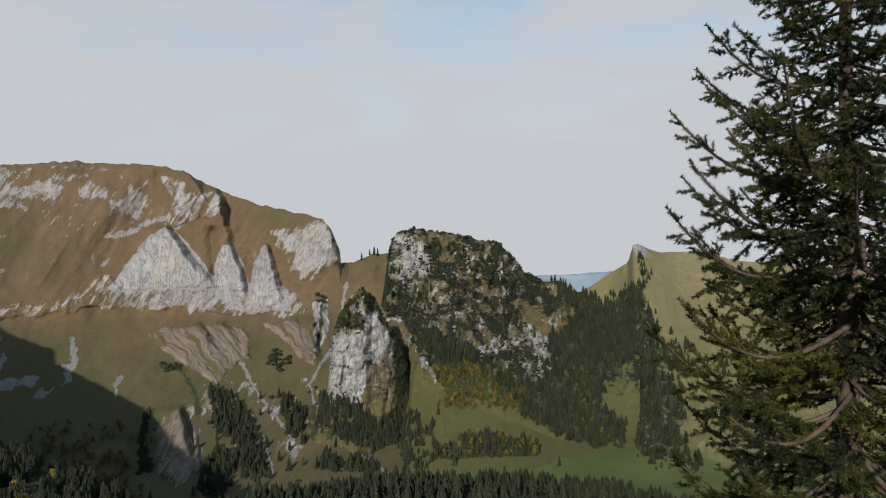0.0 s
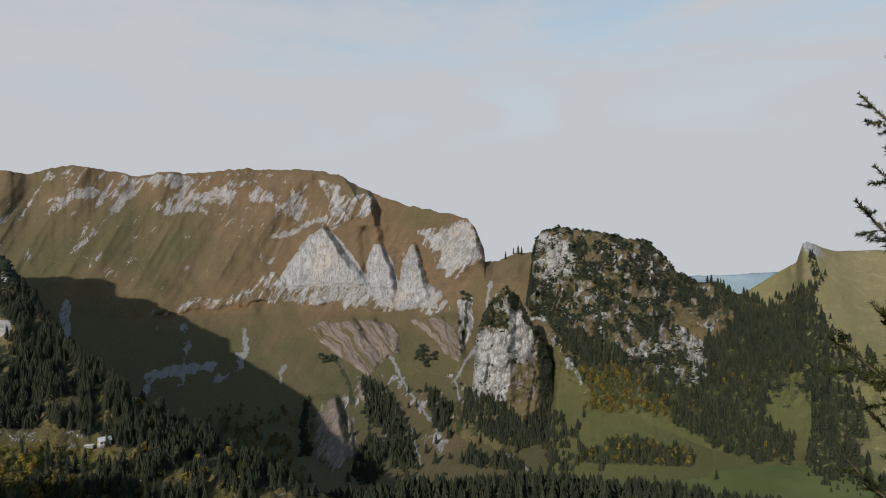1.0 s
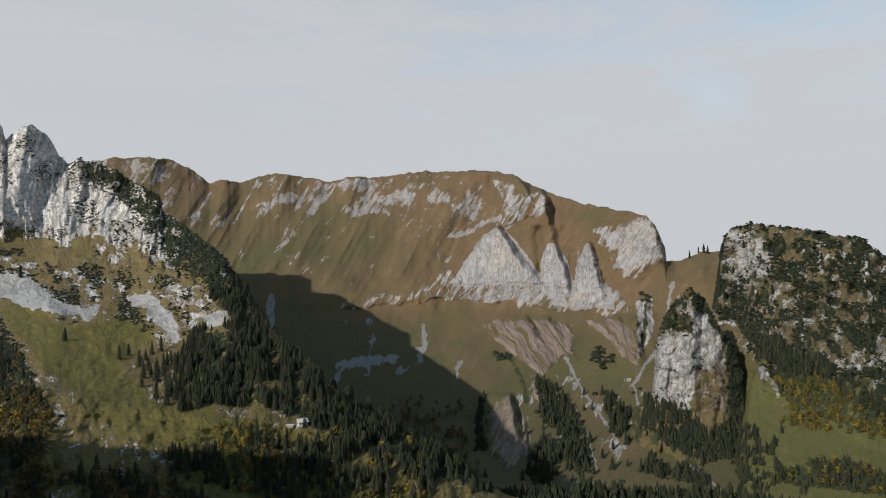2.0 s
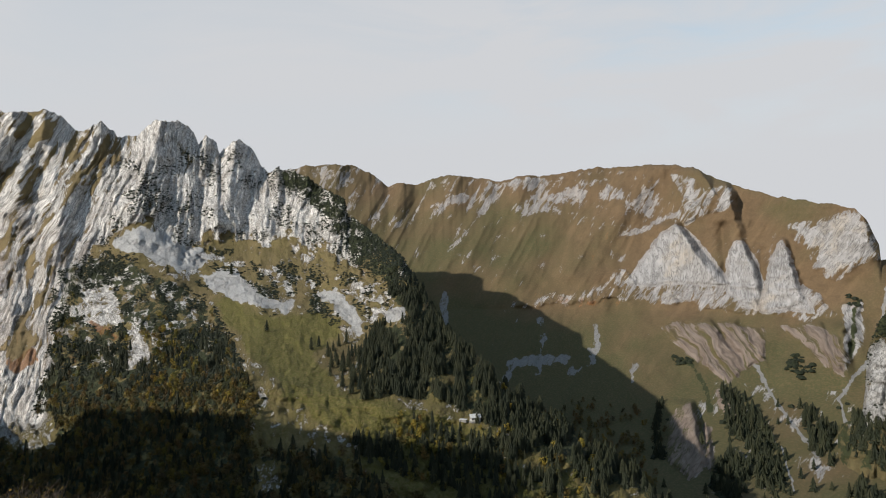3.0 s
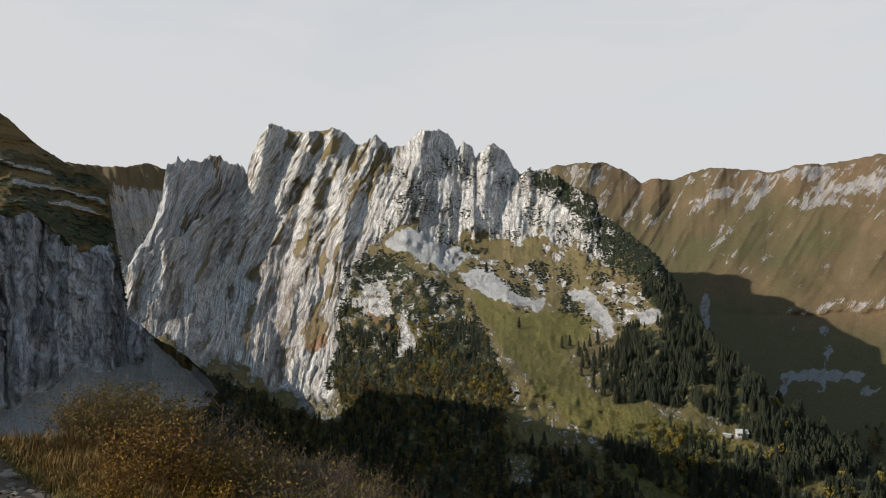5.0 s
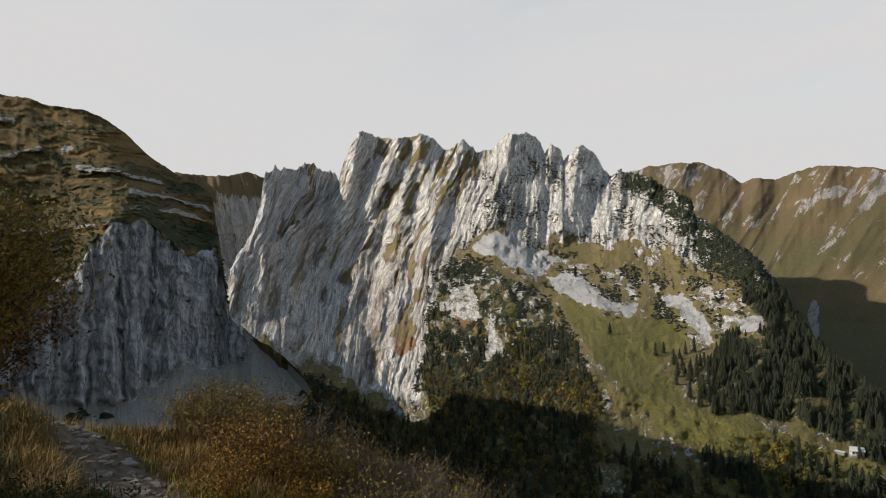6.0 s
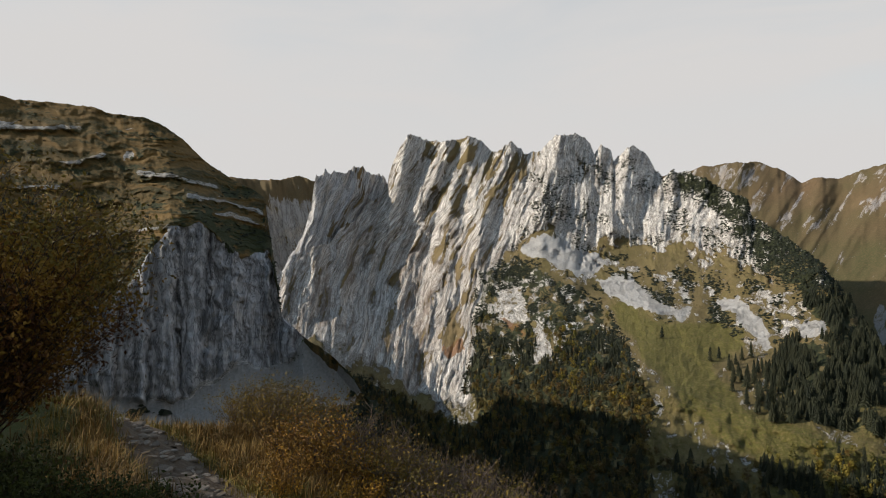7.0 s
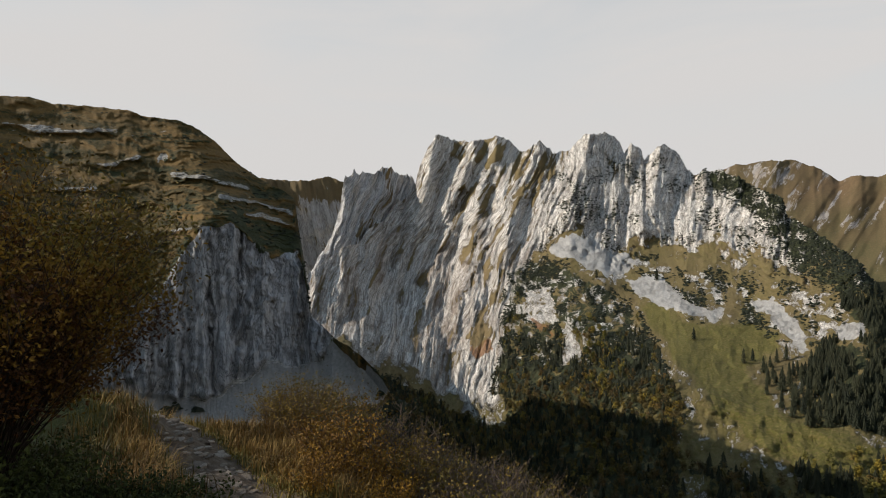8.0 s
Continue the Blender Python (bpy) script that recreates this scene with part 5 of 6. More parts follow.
def plant(name, shapes, mat, points, heights, widths, rng, label, category):
    """Many plants of a kind as one mesh."""
    V, FF, T, base = [], [], [], 0
    kind = rng.integers(0, len(shapes), len(points))
    for k, (sv, sf) in enumerate(shapes):
        pick = np.where(kind == k)[0]
        if not len(pick):
            continue
        a = rng.uniform(0, 6.28, len(pick))
        ca, sa = np.cos(a)[:, None], np.sin(a)[:, None]
        x, y, z = sv[:, 0], sv[:, 1], sv[:, 2]
        w, h = widths[pick][:, None], heights[pick][:, None]
        q = np.stack([(x * ca - y * sa) * w, (x * sa + y * ca) * w, z[None] * h], -1) + points[pick][:, None, :]
        V.append(q.reshape(-1, 3))
        FF.append((sf[None] + (np.arange(len(pick)) * len(sv))[:, None, None] + base).reshape(-1, 3))
        T.append(np.repeat(rng.uniform(0, 1, len(pick)), len(sv)))
        base += len(pick) * len(sv)
    me = mesh_from(name, np.concatenate(V), np.concatenate(FF), [mat], flat=True)
    add_field(me, "tone", np.concatenate(T))
    return tagged(new(name, me), label, category, kind="stuff")


rng = np.random.default_rng(5)
SPRUCES = [conifer_shape(rng, 6, 6, s) for s in (0.17, 0.20, 0.23, 0.19, 0.16)]
SPRUCES_LOW = [conifer_shape(rng, 4, 5, s) for s in (0.18, 0.21, 0.24, 0.20)]
CROWNS = [broadleaf_shape(rng, 7, 13, w) for w in (0.40, 0.46, 0.36, 0.5)]
CUSHIONS = [cushion_shape(rng) for i in range(5)]


def spruce_wood(name, massif, density, count, tall, label, low=False):
    p, b, f = massif.scatter(density, count, rng)
    h = rng.uniform(*tall, count) * rng.uniform(0.75, 1.1, count)
    p[:, 2] -= 0.06 * h
    plant(name, SPRUCES_LOW if low else SPRUCES, spruce_far, p, h, h * rng.uniform(1.05, 1.45, count), rng, label, "trees")


def leaf_wood(name, massif, density, count, tall, mat, label):
    p, b, f = massif.scatter(density, count, rng)
    h = rng.uniform(*tall, count)
    p[:, 2] -= 0.15 * h
    plant(name, CROWNS, mat, p, h, h * rng.uniform(0.9, 1.3, count), rng, label, "trees")


def cushions(name, massif, density, count, wide, label):
    p, b, f = massif.scatter(density, count, rng)
    w = rng.uniform(*wide, count) * rng.uniform(0.6, 1.1, count)
    plant(name, CUSHIONS, pine_far, p, w * 0.9, w, rng, label, "bushes")


B, F = peaks.B, peaks.F
mk = peak_masks
patchy = fbm(B * 1.1, F * 1.1, 0, 4, 301)
bare = (1 - smooth(-0.3, 0.1, mk["scree"])) * (1 - smooth(-0.1, 0.2, mk["crags"]))
edge_wood = smooth(-0.2, 0.4, mk["edge"]) * smooth(-2.5, -5.5, F) * bare * smooth(-0.3, 0.15, patchy + 0.15)
spruce_wood("spur_spruce_wood", peaks, edge_wood * smooth(52, 49, B), 2500, (7, 14), "dark spruce wood on the spur below the peaks")
hut_trees = inside(B, F, [(51.5, -15.2), (46, -14.6), (42, -15.6), (38, -16), (30, -19), (28, -22), (40, -22), (47, -19.5), (51.5, -17.5)])
spruce_wood("lower_spur_spruces", peaks, smooth(-0.3, 0.3, hut_trees) * smooth(-16.2, -17.2, F) * smooth(-0.25, 0.2, fbm(B * 0.8, F * 0.8, 6, 4, 305)), 330, (7, 14), "dark spruces on the meadow below the hut")
leaf_wood("spur_autumn_trees", peaks, smooth(-0.3, 0.3, hut_trees) * smooth(-0.2, 0.5, patchy + 0.1), 120, (5, 9), autumn_far, "yellow and golden autumn trees below the hut")
spruce_wood("ravine_spruces", peaks, smooth(0, 0.6, mk["pines"]) * bare * smooth(-6, -9, F) * smooth(-0.4, 0.3, patchy) * smooth(88, 84, B) * (1 - mk["green"]), 1500, (7, 13), "dark spruces in the wooded ravine")
leaf_wood("ravine_wood", peaks, smooth(0, 0.6, mk["pines"]) * bare * smooth(-9, -13, F) * smooth(40, 55, B) * (1 - 0.9 * mk["green"]), 3400, (5, 10), dusky_far, "half-bare brown and dark green wood in the ravine")
leaf_wood("slope_autumn_trees", peaks, smooth(0.2, 0.8, mk["pines"]) * bare * smooth(-3, -5, F) * smooth(-15, -11, F) * smooth(0.0, 0.5, fbm(B * 0.7, F * 0.7, 4, 3, 302)) * smooth(57, 60, B), 190, (6, 11), autumn_far, "golden autumn trees scattered on the rocky slope")
leaf_wood("ravine_autumn_trees", peaks, smooth(0.1, 0.7, mk["pines"]) * bare * smooth(-7, -9, F) * smooth(58, 62, B) * smooth(-0.1, 0.4, fbm(B * 0.6, F * 0.6, 9, 3, 306)), 330, (5, 10), autumn_far, "yellow and rusty autumn trees in the ravine")
tower_pines = np.max([inside(B, F, c) for c in ([(68.6, 6.6), (66.6, 7.0), (66.2, 4.0), (67.6, 3.6)], [(73.0, 6.0), (70.4, 7.0), (69.6, 3.8), (72.6, 2.4)], [(60.0, 7.2), (58.4, 6.4), (56.0, 6.4), (52.4, 5.0), (52.4, 3.0), (55.4, 3.8), (58.6, 5.4)], [(55.4, 2.0), (52.2, 3.4), (50.6, 2.0), (53.0, -1.4), (54.6, -0.6)])], 0)
upper_pines = np.maximum.reduce([smooth(-0.3, 0.4, mk["edge"]) * smooth(-5, -2, F), 0.62 * smooth(0.20, 0.45, fbm(B * 0.9, F * 0.9, 7, 5, 303, 0.65) + 0.12 * smooth(8, 3, F) + 0.5 * smooth(-0.3, 0.4, tower_pines)) * mk["cliffs"] * smooth(72.5, 70, B + 0.3 * F) * smooth(9, 7.5, F),
                                 1.0 * smooth(-0.3, 0.3, mk["alp"]) * smooth(0.0, 0.3, patchy), 1.9 * smooth(-0.2, 0.5, mk["pines"]) * smooth(-14, -10, F) * smooth(-0.25, 0.3, fbm(B * 1.3, F * 1.3, 5, 4, 304))])
cushions("dwarf_pines_on_the_peaks", peaks, upper_pines * bare, 17000, (1.6, 5.0), "dark green dwarf pine thickets on pale cliffs")

B, F = dome.B, dome.F
wooded = smooth(-0.2, -0.7, dome_mead) * smooth(0.1, -0.3, dome_patch)
spruce_wood("dome_spruce_wood", dome, smooth(-0.3, 0.1, dome_wood) * smooth(0.3, -0.2, autumn_patch) + 0.05 * wooded * smooth(0.8, 2, dome.top - F) * smooth(-11, -9, F), 1500, (11, 20), "dark spruce wood at the foot of the dome", low=True)
cushions("dome_dwarf_pines", dome, wooded * smooth(-12, -10, F) * smooth(0.1, -0.3, dome_wood) * (1.0 - 0.85 * smooth(-0.4, 0.2, scars)) * smooth(-0.35, 0.15, fbm(B * 1.3, F * 1.3, 2, 4, 310)), 9500, (2.6, 6.4), "dwarf pines covering the limestone dome")
leaf_wood("dome_autumn_trees", dome, smooth(-0.2, 0.2, autumn_patch) + 0.5 * smooth(-0.1, 0.3, low_clump) + 0.06 * smooth(-0.1, 0.3, dome_wood) * smooth(-8, -10, F), 330, (7, 13), autumn_far, "golden autumn trees along the valley pasture")
clump = 0.8 * smooth(-0.2, 0.2, inside(B + 0.4 * fbm(B, F, 4, 3, 62), F, [(4.4, -12.6), (2.8, -13.4), (0.6, -16.6), (1.0, -19), (4.6, -19)])) + smooth(-0.1, 0.3, low_clump) + 0.1 * smooth(0.5, 0.7, fbm(B * 0.7, F * 0.9, 3, 3, 311)) * smooth(-13.5, -14.5, F) * smooth(-0.3, -0.8, dome_wood)
spruce_wood("pasture_spruces", dome, clump, 290, (10, 17), "clumps of spruces on the green pasture", low=True)

B, F = crag.B, crag.F
cushions("crag_dwarf_pines", crag, (smooth(0.36, 0.55, crag.fields["dark"]) + 0.12 * smooth(0.0, 0.4, fbm(B * 1.2, F * 1.2, 3, 4, 78))) * smooth(-13, -12, F), 1100, (2.2, 5.5), "dwarf pines on the white crag")
spruce_wood("crag_spruces", crag, smooth(-0.1, 0.3, inside(B, F, [(10.8, -12.7), (8.4, -13.2), (7.1, -13.3), (6.1, -15.0), (4.4, -14.4), (3.7, -13.6), (3.0, -10.5), (2.6, -10.5), (2.6, -18), (8.0, -17), (11.2, -15.4)])), 520, (11, 20), "spruces at the foot of the white crag", low=True)

B, F = peak.B, peak.F
spruce_wood("far_spruce_wood", peak, peak_woods * smooth(-34, -28, B), 1600, (12, 22), "far spruce wood under the pointed peak", low=True)
spruce_wood("far_pasture_spruces", peak, smooth(0.4, 0.7, fbm(B * 0.6, F * 0.8, 1, 3, 312)) * smooth(-9, -11, F) * smooth(-26, -22, B) * smooth(-14.5, -12.5, F), 130, (12, 20), "spruce clumps on the valley pasture", low=True)

B, F = brown.B, brown.F
groves = ([(20.3, -11.4), (19.2, -11.8), (17.3, -13.0), (15.4, -17.1), (15.6, -19.0), (17.3, -18.9), (18.4, -15.8), (19.7, -14.4)], [(20.4, -17.6), (19.3, -16.0), (18.0, -17.8), (18.6, -20), (20.6, -20)], [(14.6, -12.4), (13.2, -12.6), (11.6, -14.6), (12.2, -16.4), (13.6, -15.6)],
          [(24.4, -13.4), (24.9, -13.0), (25.2, -17.6), (24.4, -17.8)], [(11.0, -17.6), (6, -18.2), (6, -19), (11, -18.8)])
ravine = smooth(-0.15, 0.2, np.max([inside(B + 0.3 * fbm(B, F, 1, 3, 313), F, c) for c in groves], 0)) + 0.02 * smooth(-11, -13, F) * smooth(26, 24, B) * smooth(0.2, -0.1, np.maximum(low_crag, low_crag2))
ledge_pines = smooth(-0.1, 0.2, np.max([inside(B, F, c) for c in ([(14.9, -8.3), (12.9, -9.4), (14.2, -10.5), (15.2, -9.8)], [(23.9, -9.2), (22.2, -9.3), (21.8, -9.9), (23.6, -10.0)], [(11.0, -4.0), (10.3, -4.2), (10.6, -4.9), (11.2, -4.8)])], 0))
spruce_wood("gully_spruces", brown, ravine, 620, (11, 20), "spruces in the gullies below the slabs", low=True)
cushions("gully_dwarf_pines", brown, ledge_pines + 0.25 * ravine, 230, (7, 13), "dwarf pines in the rocky gullies")
shade_wood = smooth(-12.5, -15, F) * smooth(24, 27, B) * smooth(48, 42, B)
leaf_wood("shaded_valley_wood", brown, shade_wood, 500, (10, 16), dusky_far, "bare brown wood in the shaded side valley")

B, F = hill.B, hill.F
cushions("scree_foot_bushes", hill, smooth(0.5, 0.6, hill.fields["dark"]) * smooth(-10.8, -11.6, F), 260, (2.5, 5.5), "dark bushes at the foot of the scree")
cushions("hill_bushes", hill, smooth(0.38, 0.6, hill.fields["dark"]) + 0.05 * above, 500, (0.9, 2.0), "dark low bushes on the layered hill")


def woods_on_ground(name, count, b_range, r_range, shapes, mat, tall, label, thin=1.0):
    b = rng.uniform(*b_range, count)
    r = np.sqrt(rng.uniform(r_range[0] ** 2, r_range[1] ** 2, count))
    x, y = -np.sin(np.radians(b)) * r, np.cos(np.radians(b)) * r
    h = rng.uniform(*tall, count) * rng.uniform(0.8, 1.1, count)
    plant(name, shapes, mat, np.stack([x, y, ground_height(x, y) - 0.05 * h], -1), h, h * rng.uniform(0.95, 1.25, count), rng, label, "trees")


woods_on_ground("valley_spruce_wood", 3000, (-45, 27), (430, 590), SPRUCES_LOW, spruce_far, (11, 18), "dense dark spruce wood on the valley slope")
woods_on_ground("lower_ravine_wood", 2100, (60, 92), (150, 400), CROWNS, dusky_far, (6, 11), "half-bare brown wood below the path")
woods_on_ground("lower_ravine_autumn_trees", 240, (60, 88), (170, 400), CROWNS, autumn_far, (5, 9), "yellow and rusty autumn trees below the path")
woods_on_ground("lower_ravine_spruces", 420, (76, 93), (180, 380), SPRUCES, spruce_far, (7, 13), "dark spruces below the scree cone")


# ---- the hut and the single trees on the alp ----
def on_massif(massif, b, f):
    """The point of a massif's sheet nearest to a bearing and elevation."""
    d = (massif.B - b) ** 2 + (massif.F - f) ** 2
    return massif.P.reshape(-1, 3)[np.argmin(d)]


def solid(bm, size, at, turn=0.0, taper=1.0):
    """A block with its base at at; taper narrows the top."""
    x, y, z = (s / 2 for s in size)
    m = pose(*at, 0, 0, turn)
    vs = []
    for k in (0, 1):
        g = taper if k else 1.0
        for i, j in ((-1, -1), (1, -1), (1, 1), (-1, 1)):
            vs.append(bm.verts.new(m @ Vector((i * x * g, j * y * g, k * 2 * z))))
    for q in ((3, 2, 1, 0), (4, 5, 6, 7), (0, 1, 5, 4), (1, 2, 6, 5), (2, 3, 7, 6), (3, 0, 4, 7)):
        bm.faces.new([vs[i] for i in q])


def finish(name, bm, mat, bevel=0.0):
    if bevel:
        bmesh.ops.bevel(bm, geom=bm.edges[:], offset=bevel, segments=1, affect="EDGES")
    me = bpy.data.meshes.new(name)
    bm.to_mesh(me)
    bm.free()
    me.materials.append(mat)
    return me


whitewash = plain_material("weathered_whitewash", (0.55, 0.54, 0.51), (0.42, 0.41, 0.38), 0.8, 0.9, (1, 1, 0.4), 0.02)
tin = plain_material("pale_metal_roof", (0.58, 0.58, 0.57), (0.45, 0.45, 0.44), 0.7, 0.45, (1, 1, 1), 0.01)
dark_wood = plain_material("dark_weathered_boards", (0.055, 0.042, 0.032), (0.10, 0.08, 0.06), 2.5, 0.85, (4, 4, 0.4), 0.02)
rubble = plain_material("grey_rubble_stone", (0.30, 0.29, 0.275), (0.17, 0.165, 0.16), 1.4, 0.95, (1, 1, 1), 0.08)
pane_dark = plain_material("dark_window_glass", (0.012, 0.014, 0.016), (0.02, 0.022, 0.025), 1.0, 0.15)


def gable(bm, length, width, low, high, over, thick):
    """A saddle roof as two slabs along x."""
    for s in (-1, 1):
        a = [(-length / 2 - over, 0, high), (length / 2 + over, 0, high), (length / 2 + over, s * (width / 2 + over), low - over * 0.45), (-length / 2 - over, s * (width / 2 + over), low - over * 0.45)]
        top = [bm.verts.new((x, y, z + thick)) for x, y, z in a]
        bot = [bm.verts.new((x, y, z)) for x, y, z in a]
        bm.faces.new(top)
        bm.faces.new(bot[::-1])
        for i in range(4):
            bm.faces.new((top[i], bot[i], bot[(i + 1) % 4], top[(i + 1) % 4]))


def alpine_hut(at, turn):
    hut = thing("alpine_hut", pose(*at, 0, 0, turn), "small whitewashed alpine hut with pale metal roof on a meadow", "hut")
    bm = bmesh.new()
    solid(bm, (7.0, 5.6, 1.2), (0, 0, -0.9))
    part("stone_base", finish("stone_base", bm, rubble), hut, "grey rubble stone base")
    bm = bmesh.new()
    solid(bm, (6.6, 5.2, 3.0), (0, 0, 0.3))
    for s in (-1, 1):
        v = [bm.verts.new(p) for p in ((s * 3.3, -2.6, 3.3), (s * 3.3, 2.6, 3.3), (s * 3.3, 0, 5.0), (s * 3.1, -2.6, 3.3), (s * 3.1, 2.6, 3.3), (s * 3.1, 0, 5.0))]
        for q in ((0, 1, 2), (5, 4, 3), (0, 2, 5, 3), (1, 4, 5, 2)):
            bm.faces.new([v[i] for i in q])
    part("wall", finish("wall", bm, whitewash), hut)
    bm = bmesh.new()
    gable(bm, 6.6, 5.2, 3.3, 5.05, 0.55, 0.14)
    roof = part("roof", finish("roof", bm, tin), hut, "pale grey metal roof")
    bm = bmesh.new()
    solid(bm, (0.6, 0.6, 1.3), (1.4, 0.6, 4.6))
    part("chimney", finish("chimney", bm, rubble), roof)
    for name, size, where in (("door", (1.1, 0.12, 2.0), (1.6, -2.63, 0.3)), ("window", (1.3, 0.12, 1.0), (-0.4, -2.63, 1.5)), ("window", (1.0, 0.12, 1.0), (-2.2, -2.63, 1.5)), ("window", (0.12, 1.2, 1.0), (-3.32, 0.3, 1.5)), ("window", (0.12, 1.2, 1.0), (3.32, 0.3, 1.5))):
        bm = bmesh.new()
        solid(bm, size, where)
        w = part(name, finish(name, bm, dark_wood), hut, "dark wooden " + name + (" frame" if name == "window" else ""))
        if name == "window":
            bm = bmesh.new()
            solid(bm, (max(size[0] - 0.2, 0.15), max(size[1] - 0.2, 0.15), size[2] - 0.2), (where[0], where[1], where[2] + 0.1))
            part("pane", finish("pane", bm, pane_dark), w)
    return hut


hp = on_massif(peaks, 40.5, -15.2)
alpine_hut((hp[0], hp[1], hp[2] + 0.9), 40.5 + 14)
sp = on_massif(peaks, 41.6, -15.15)
shed = thing("stone_shed", pose(sp[0], sp[1], sp[2] + 0.3, 0, 0, 20), "low rubble stone shed with flat pale roof beside the hut", "shed")
bm = bmesh.new()
solid(bm, (5.2, 2.6, 2.0), (0, 0, -0.6), 0, 0.97)
part("wall", finish("wall", bm, rubble), shed)
bm = bmesh.new()
solid(bm, (5.6, 3.0, 0.16), (0, 0, 1.4))
part("roof", finish("roof", bm, tin), shed)


def spruce_parts(seed):
    r = np.random.default_rng(seed)
    v, f = conifer_shape(r, 11, 8, 0.185)
    crown = mesh_from("crown", v, f, [spruce_far], flat=True)
    add_field(crown, "tone", np.full(len(v), 0.0))
    bm = bmesh.new()
    solid(bm, (0.035, 0.035, 0.5), (0, 0, -0.04), 0, 0.4)
    return finish("trunk", bm, bark_far), crown


def maple_parts(seed):
    r = np.random.default_rng(seed)
    v, f = broadleaf_shape(r, 11, 26, 0.44, 0.08)
    crown = mesh_from("crown", v, f, [autumn_far], flat=True)
    add_field(crown, "tone", np.full(len(v), 0.0))
    bm = bmesh.new()
    solid(bm, (0.05, 0.05, 0.6), (0, 0, -0.05), 0, 0.4)
    return finish("trunk", bm, bark_far), crown


SPRUCE_PARTS, MAPLE_PARTS = [spruce_parts(s) for s in (1, 2, 3, 4)], [maple_parts(s) for s in (11, 12, 13)]


def single_tree(kind, spots, group, label, tall, name, massif=peaks):
    models = SPRUCE_PARTS if kind == "spruce" else MAPLE_PARTS
    for i, (b, f) in enumerate(spots):
        p = on_massif(massif, b, f)
        h = rng.uniform(*tall)
        trunk, crown = models[int(rng.integers(len(models)))]
        t = thing(name, pose(p[0], p[1], p[2] - 0.2, 0, 0, rng.uniform(0, 360)) @ Matrix.Diagonal((h * rng.uniform(1.0, 1.35),) * 2 + (h, 1)), label, "tree", group)
        part("trunk", trunk, t)
        part("crown", crown, t)


def spread(outline, count, gap):
    """Spots spread by chance inside an outline, a gap apart."""
    c, out = np.array(outline), []
    for i in range(count * 40):
        b, f = rng.uniform(c[:, 0].min(), c[:, 0].max()), rng.uniform(c[:, 1].min(), c[:, 1].max())
        if inside(np.array([b]), np.array([f]), outline)[0] > 0 and all((b - x) ** 2 + (f - y) ** 2 > gap * gap for x, y in out):
            out.append((b, f))
        if len(out) == count:
            break
    return out


by_hut = spread([(46.5, -15.4), (43.5, -15.6), (42, -16.4), (40.5, -17.2), (38.5, -16.6), (36, -18), (37, -20.5), (41, -20.5), (44, -19), (46.5, -17.2)], 46, 0.33)
single_tree("spruce", by_hut, "spruces round the hut", "dark green spruce on the meadow below the hut", (8, 15), "spruce")
single_tree("maple", spread([(47.5, -15.8), (44.5, -16), (42.5, -17.3), (42.8, -18.4), (45.5, -18.2), (47.5, -17)], 22, 0.3), "maples below the hut", "yellow autumn maple among spruces", (6, 9.5), "maple")
single_tree("maple", [(36.2, -15.0), (34.6, -16.5), (36.8, -13.2), (33.2, -15.6), (30.4, -18.4), (38.0, -12.6), (40.6, -12.0), (37.4, -14.4), (33.6, -17.6), (31.2, -17.2)], "maples on the spur", "golden autumn maple on the wooded spur", (6, 9), "maple")
single_tree("spruce", [(61.4, -2.2), (66.4, -1.9), (54.9, -8.8), (54.2, -8.6), (49.6, -12.4), (49.2, -12.6), (48.9, -12.3), (52.8, -9.9), (53.4, -9.4), (58.6, -7.0), (51.6, -10.4), (52.2, -10.8), (50.8, -11.0), (51.2, -11.5), (50.2, -10.8), (50.5, -11.7)], "spruces on the alp", "lone dark spruce on scree and pasture", (12, 18), "spruce")
single_tree("spruce", spread([(54.5, -9.0), (51.8, -8.3), (49.5, -10.5), (48.4, -13.2), (50.6, -13.4), (53, -11.6)], 30, 0.28), "spruces on the alp", "dark spruce in a clump at the meadow's edge", (11, 17), "spruce")
single_tree("maple", spread([(67.6, -6.4), (65.8, -6.4), (65.4, -9.8), (67.6, -9.6)], 12, 0.35), "maples on the slope", "golden autumn maple on the rocky slope", (7, 11), "maple")

single_tree("spruce", [(6.5, -0.55), (6.1, -0.5), (7.2, -1.0), (5.8, -0.6)], "spruces on the col", "dark spruce on the grassy saddle below the dome", (13, 20), "spruce", brown)


# ---- the foreground: spruce, bush, shrubs, grass and stones by the path ----
def tubes(paths, radii, sides=3):
    """Thin tubes along paths (n points each). Returns vertices and quads."""
    V, Q, base = [], [], 0
    for pts, rad in zip(paths, radii):
        pts = np.asarray(pts, float)
        d = np.gradient(pts, axis=0)
        d /= np.linalg.norm(d, axis=1, keepdims=True) + 1e-9
        u = np.cross(d, np.array([0.31, 0.17, 0.93]))
        u /= np.linalg.norm(u, axis=1, keepdims=True) + 1e-9
        w = np.cross(d, u)
        a = np.arange(sides) * 2 * np.pi / sides
        ring = pts[:, None] + (u[:, None] * np.cos(a)[None, :, None] + w[:, None] * np.sin(a)[None, :, None]) * np.asarray(rad).reshape(-1, 1, 1)
        V.append(ring.reshape(-1, 3))
        n = len(pts)
        i = np.arange(n - 1)[:, None] * sides
        j, k = np.arange(sides)[None], (np.arange(sides)[None] + 1) % sides
        Q.append(np.stack([i + j, i + k, i + sides + k, i + sides + j], -1).reshape(-1, 4) + base)
        base += n * sides
    return np.concatenate(V), np.concatenate(Q)


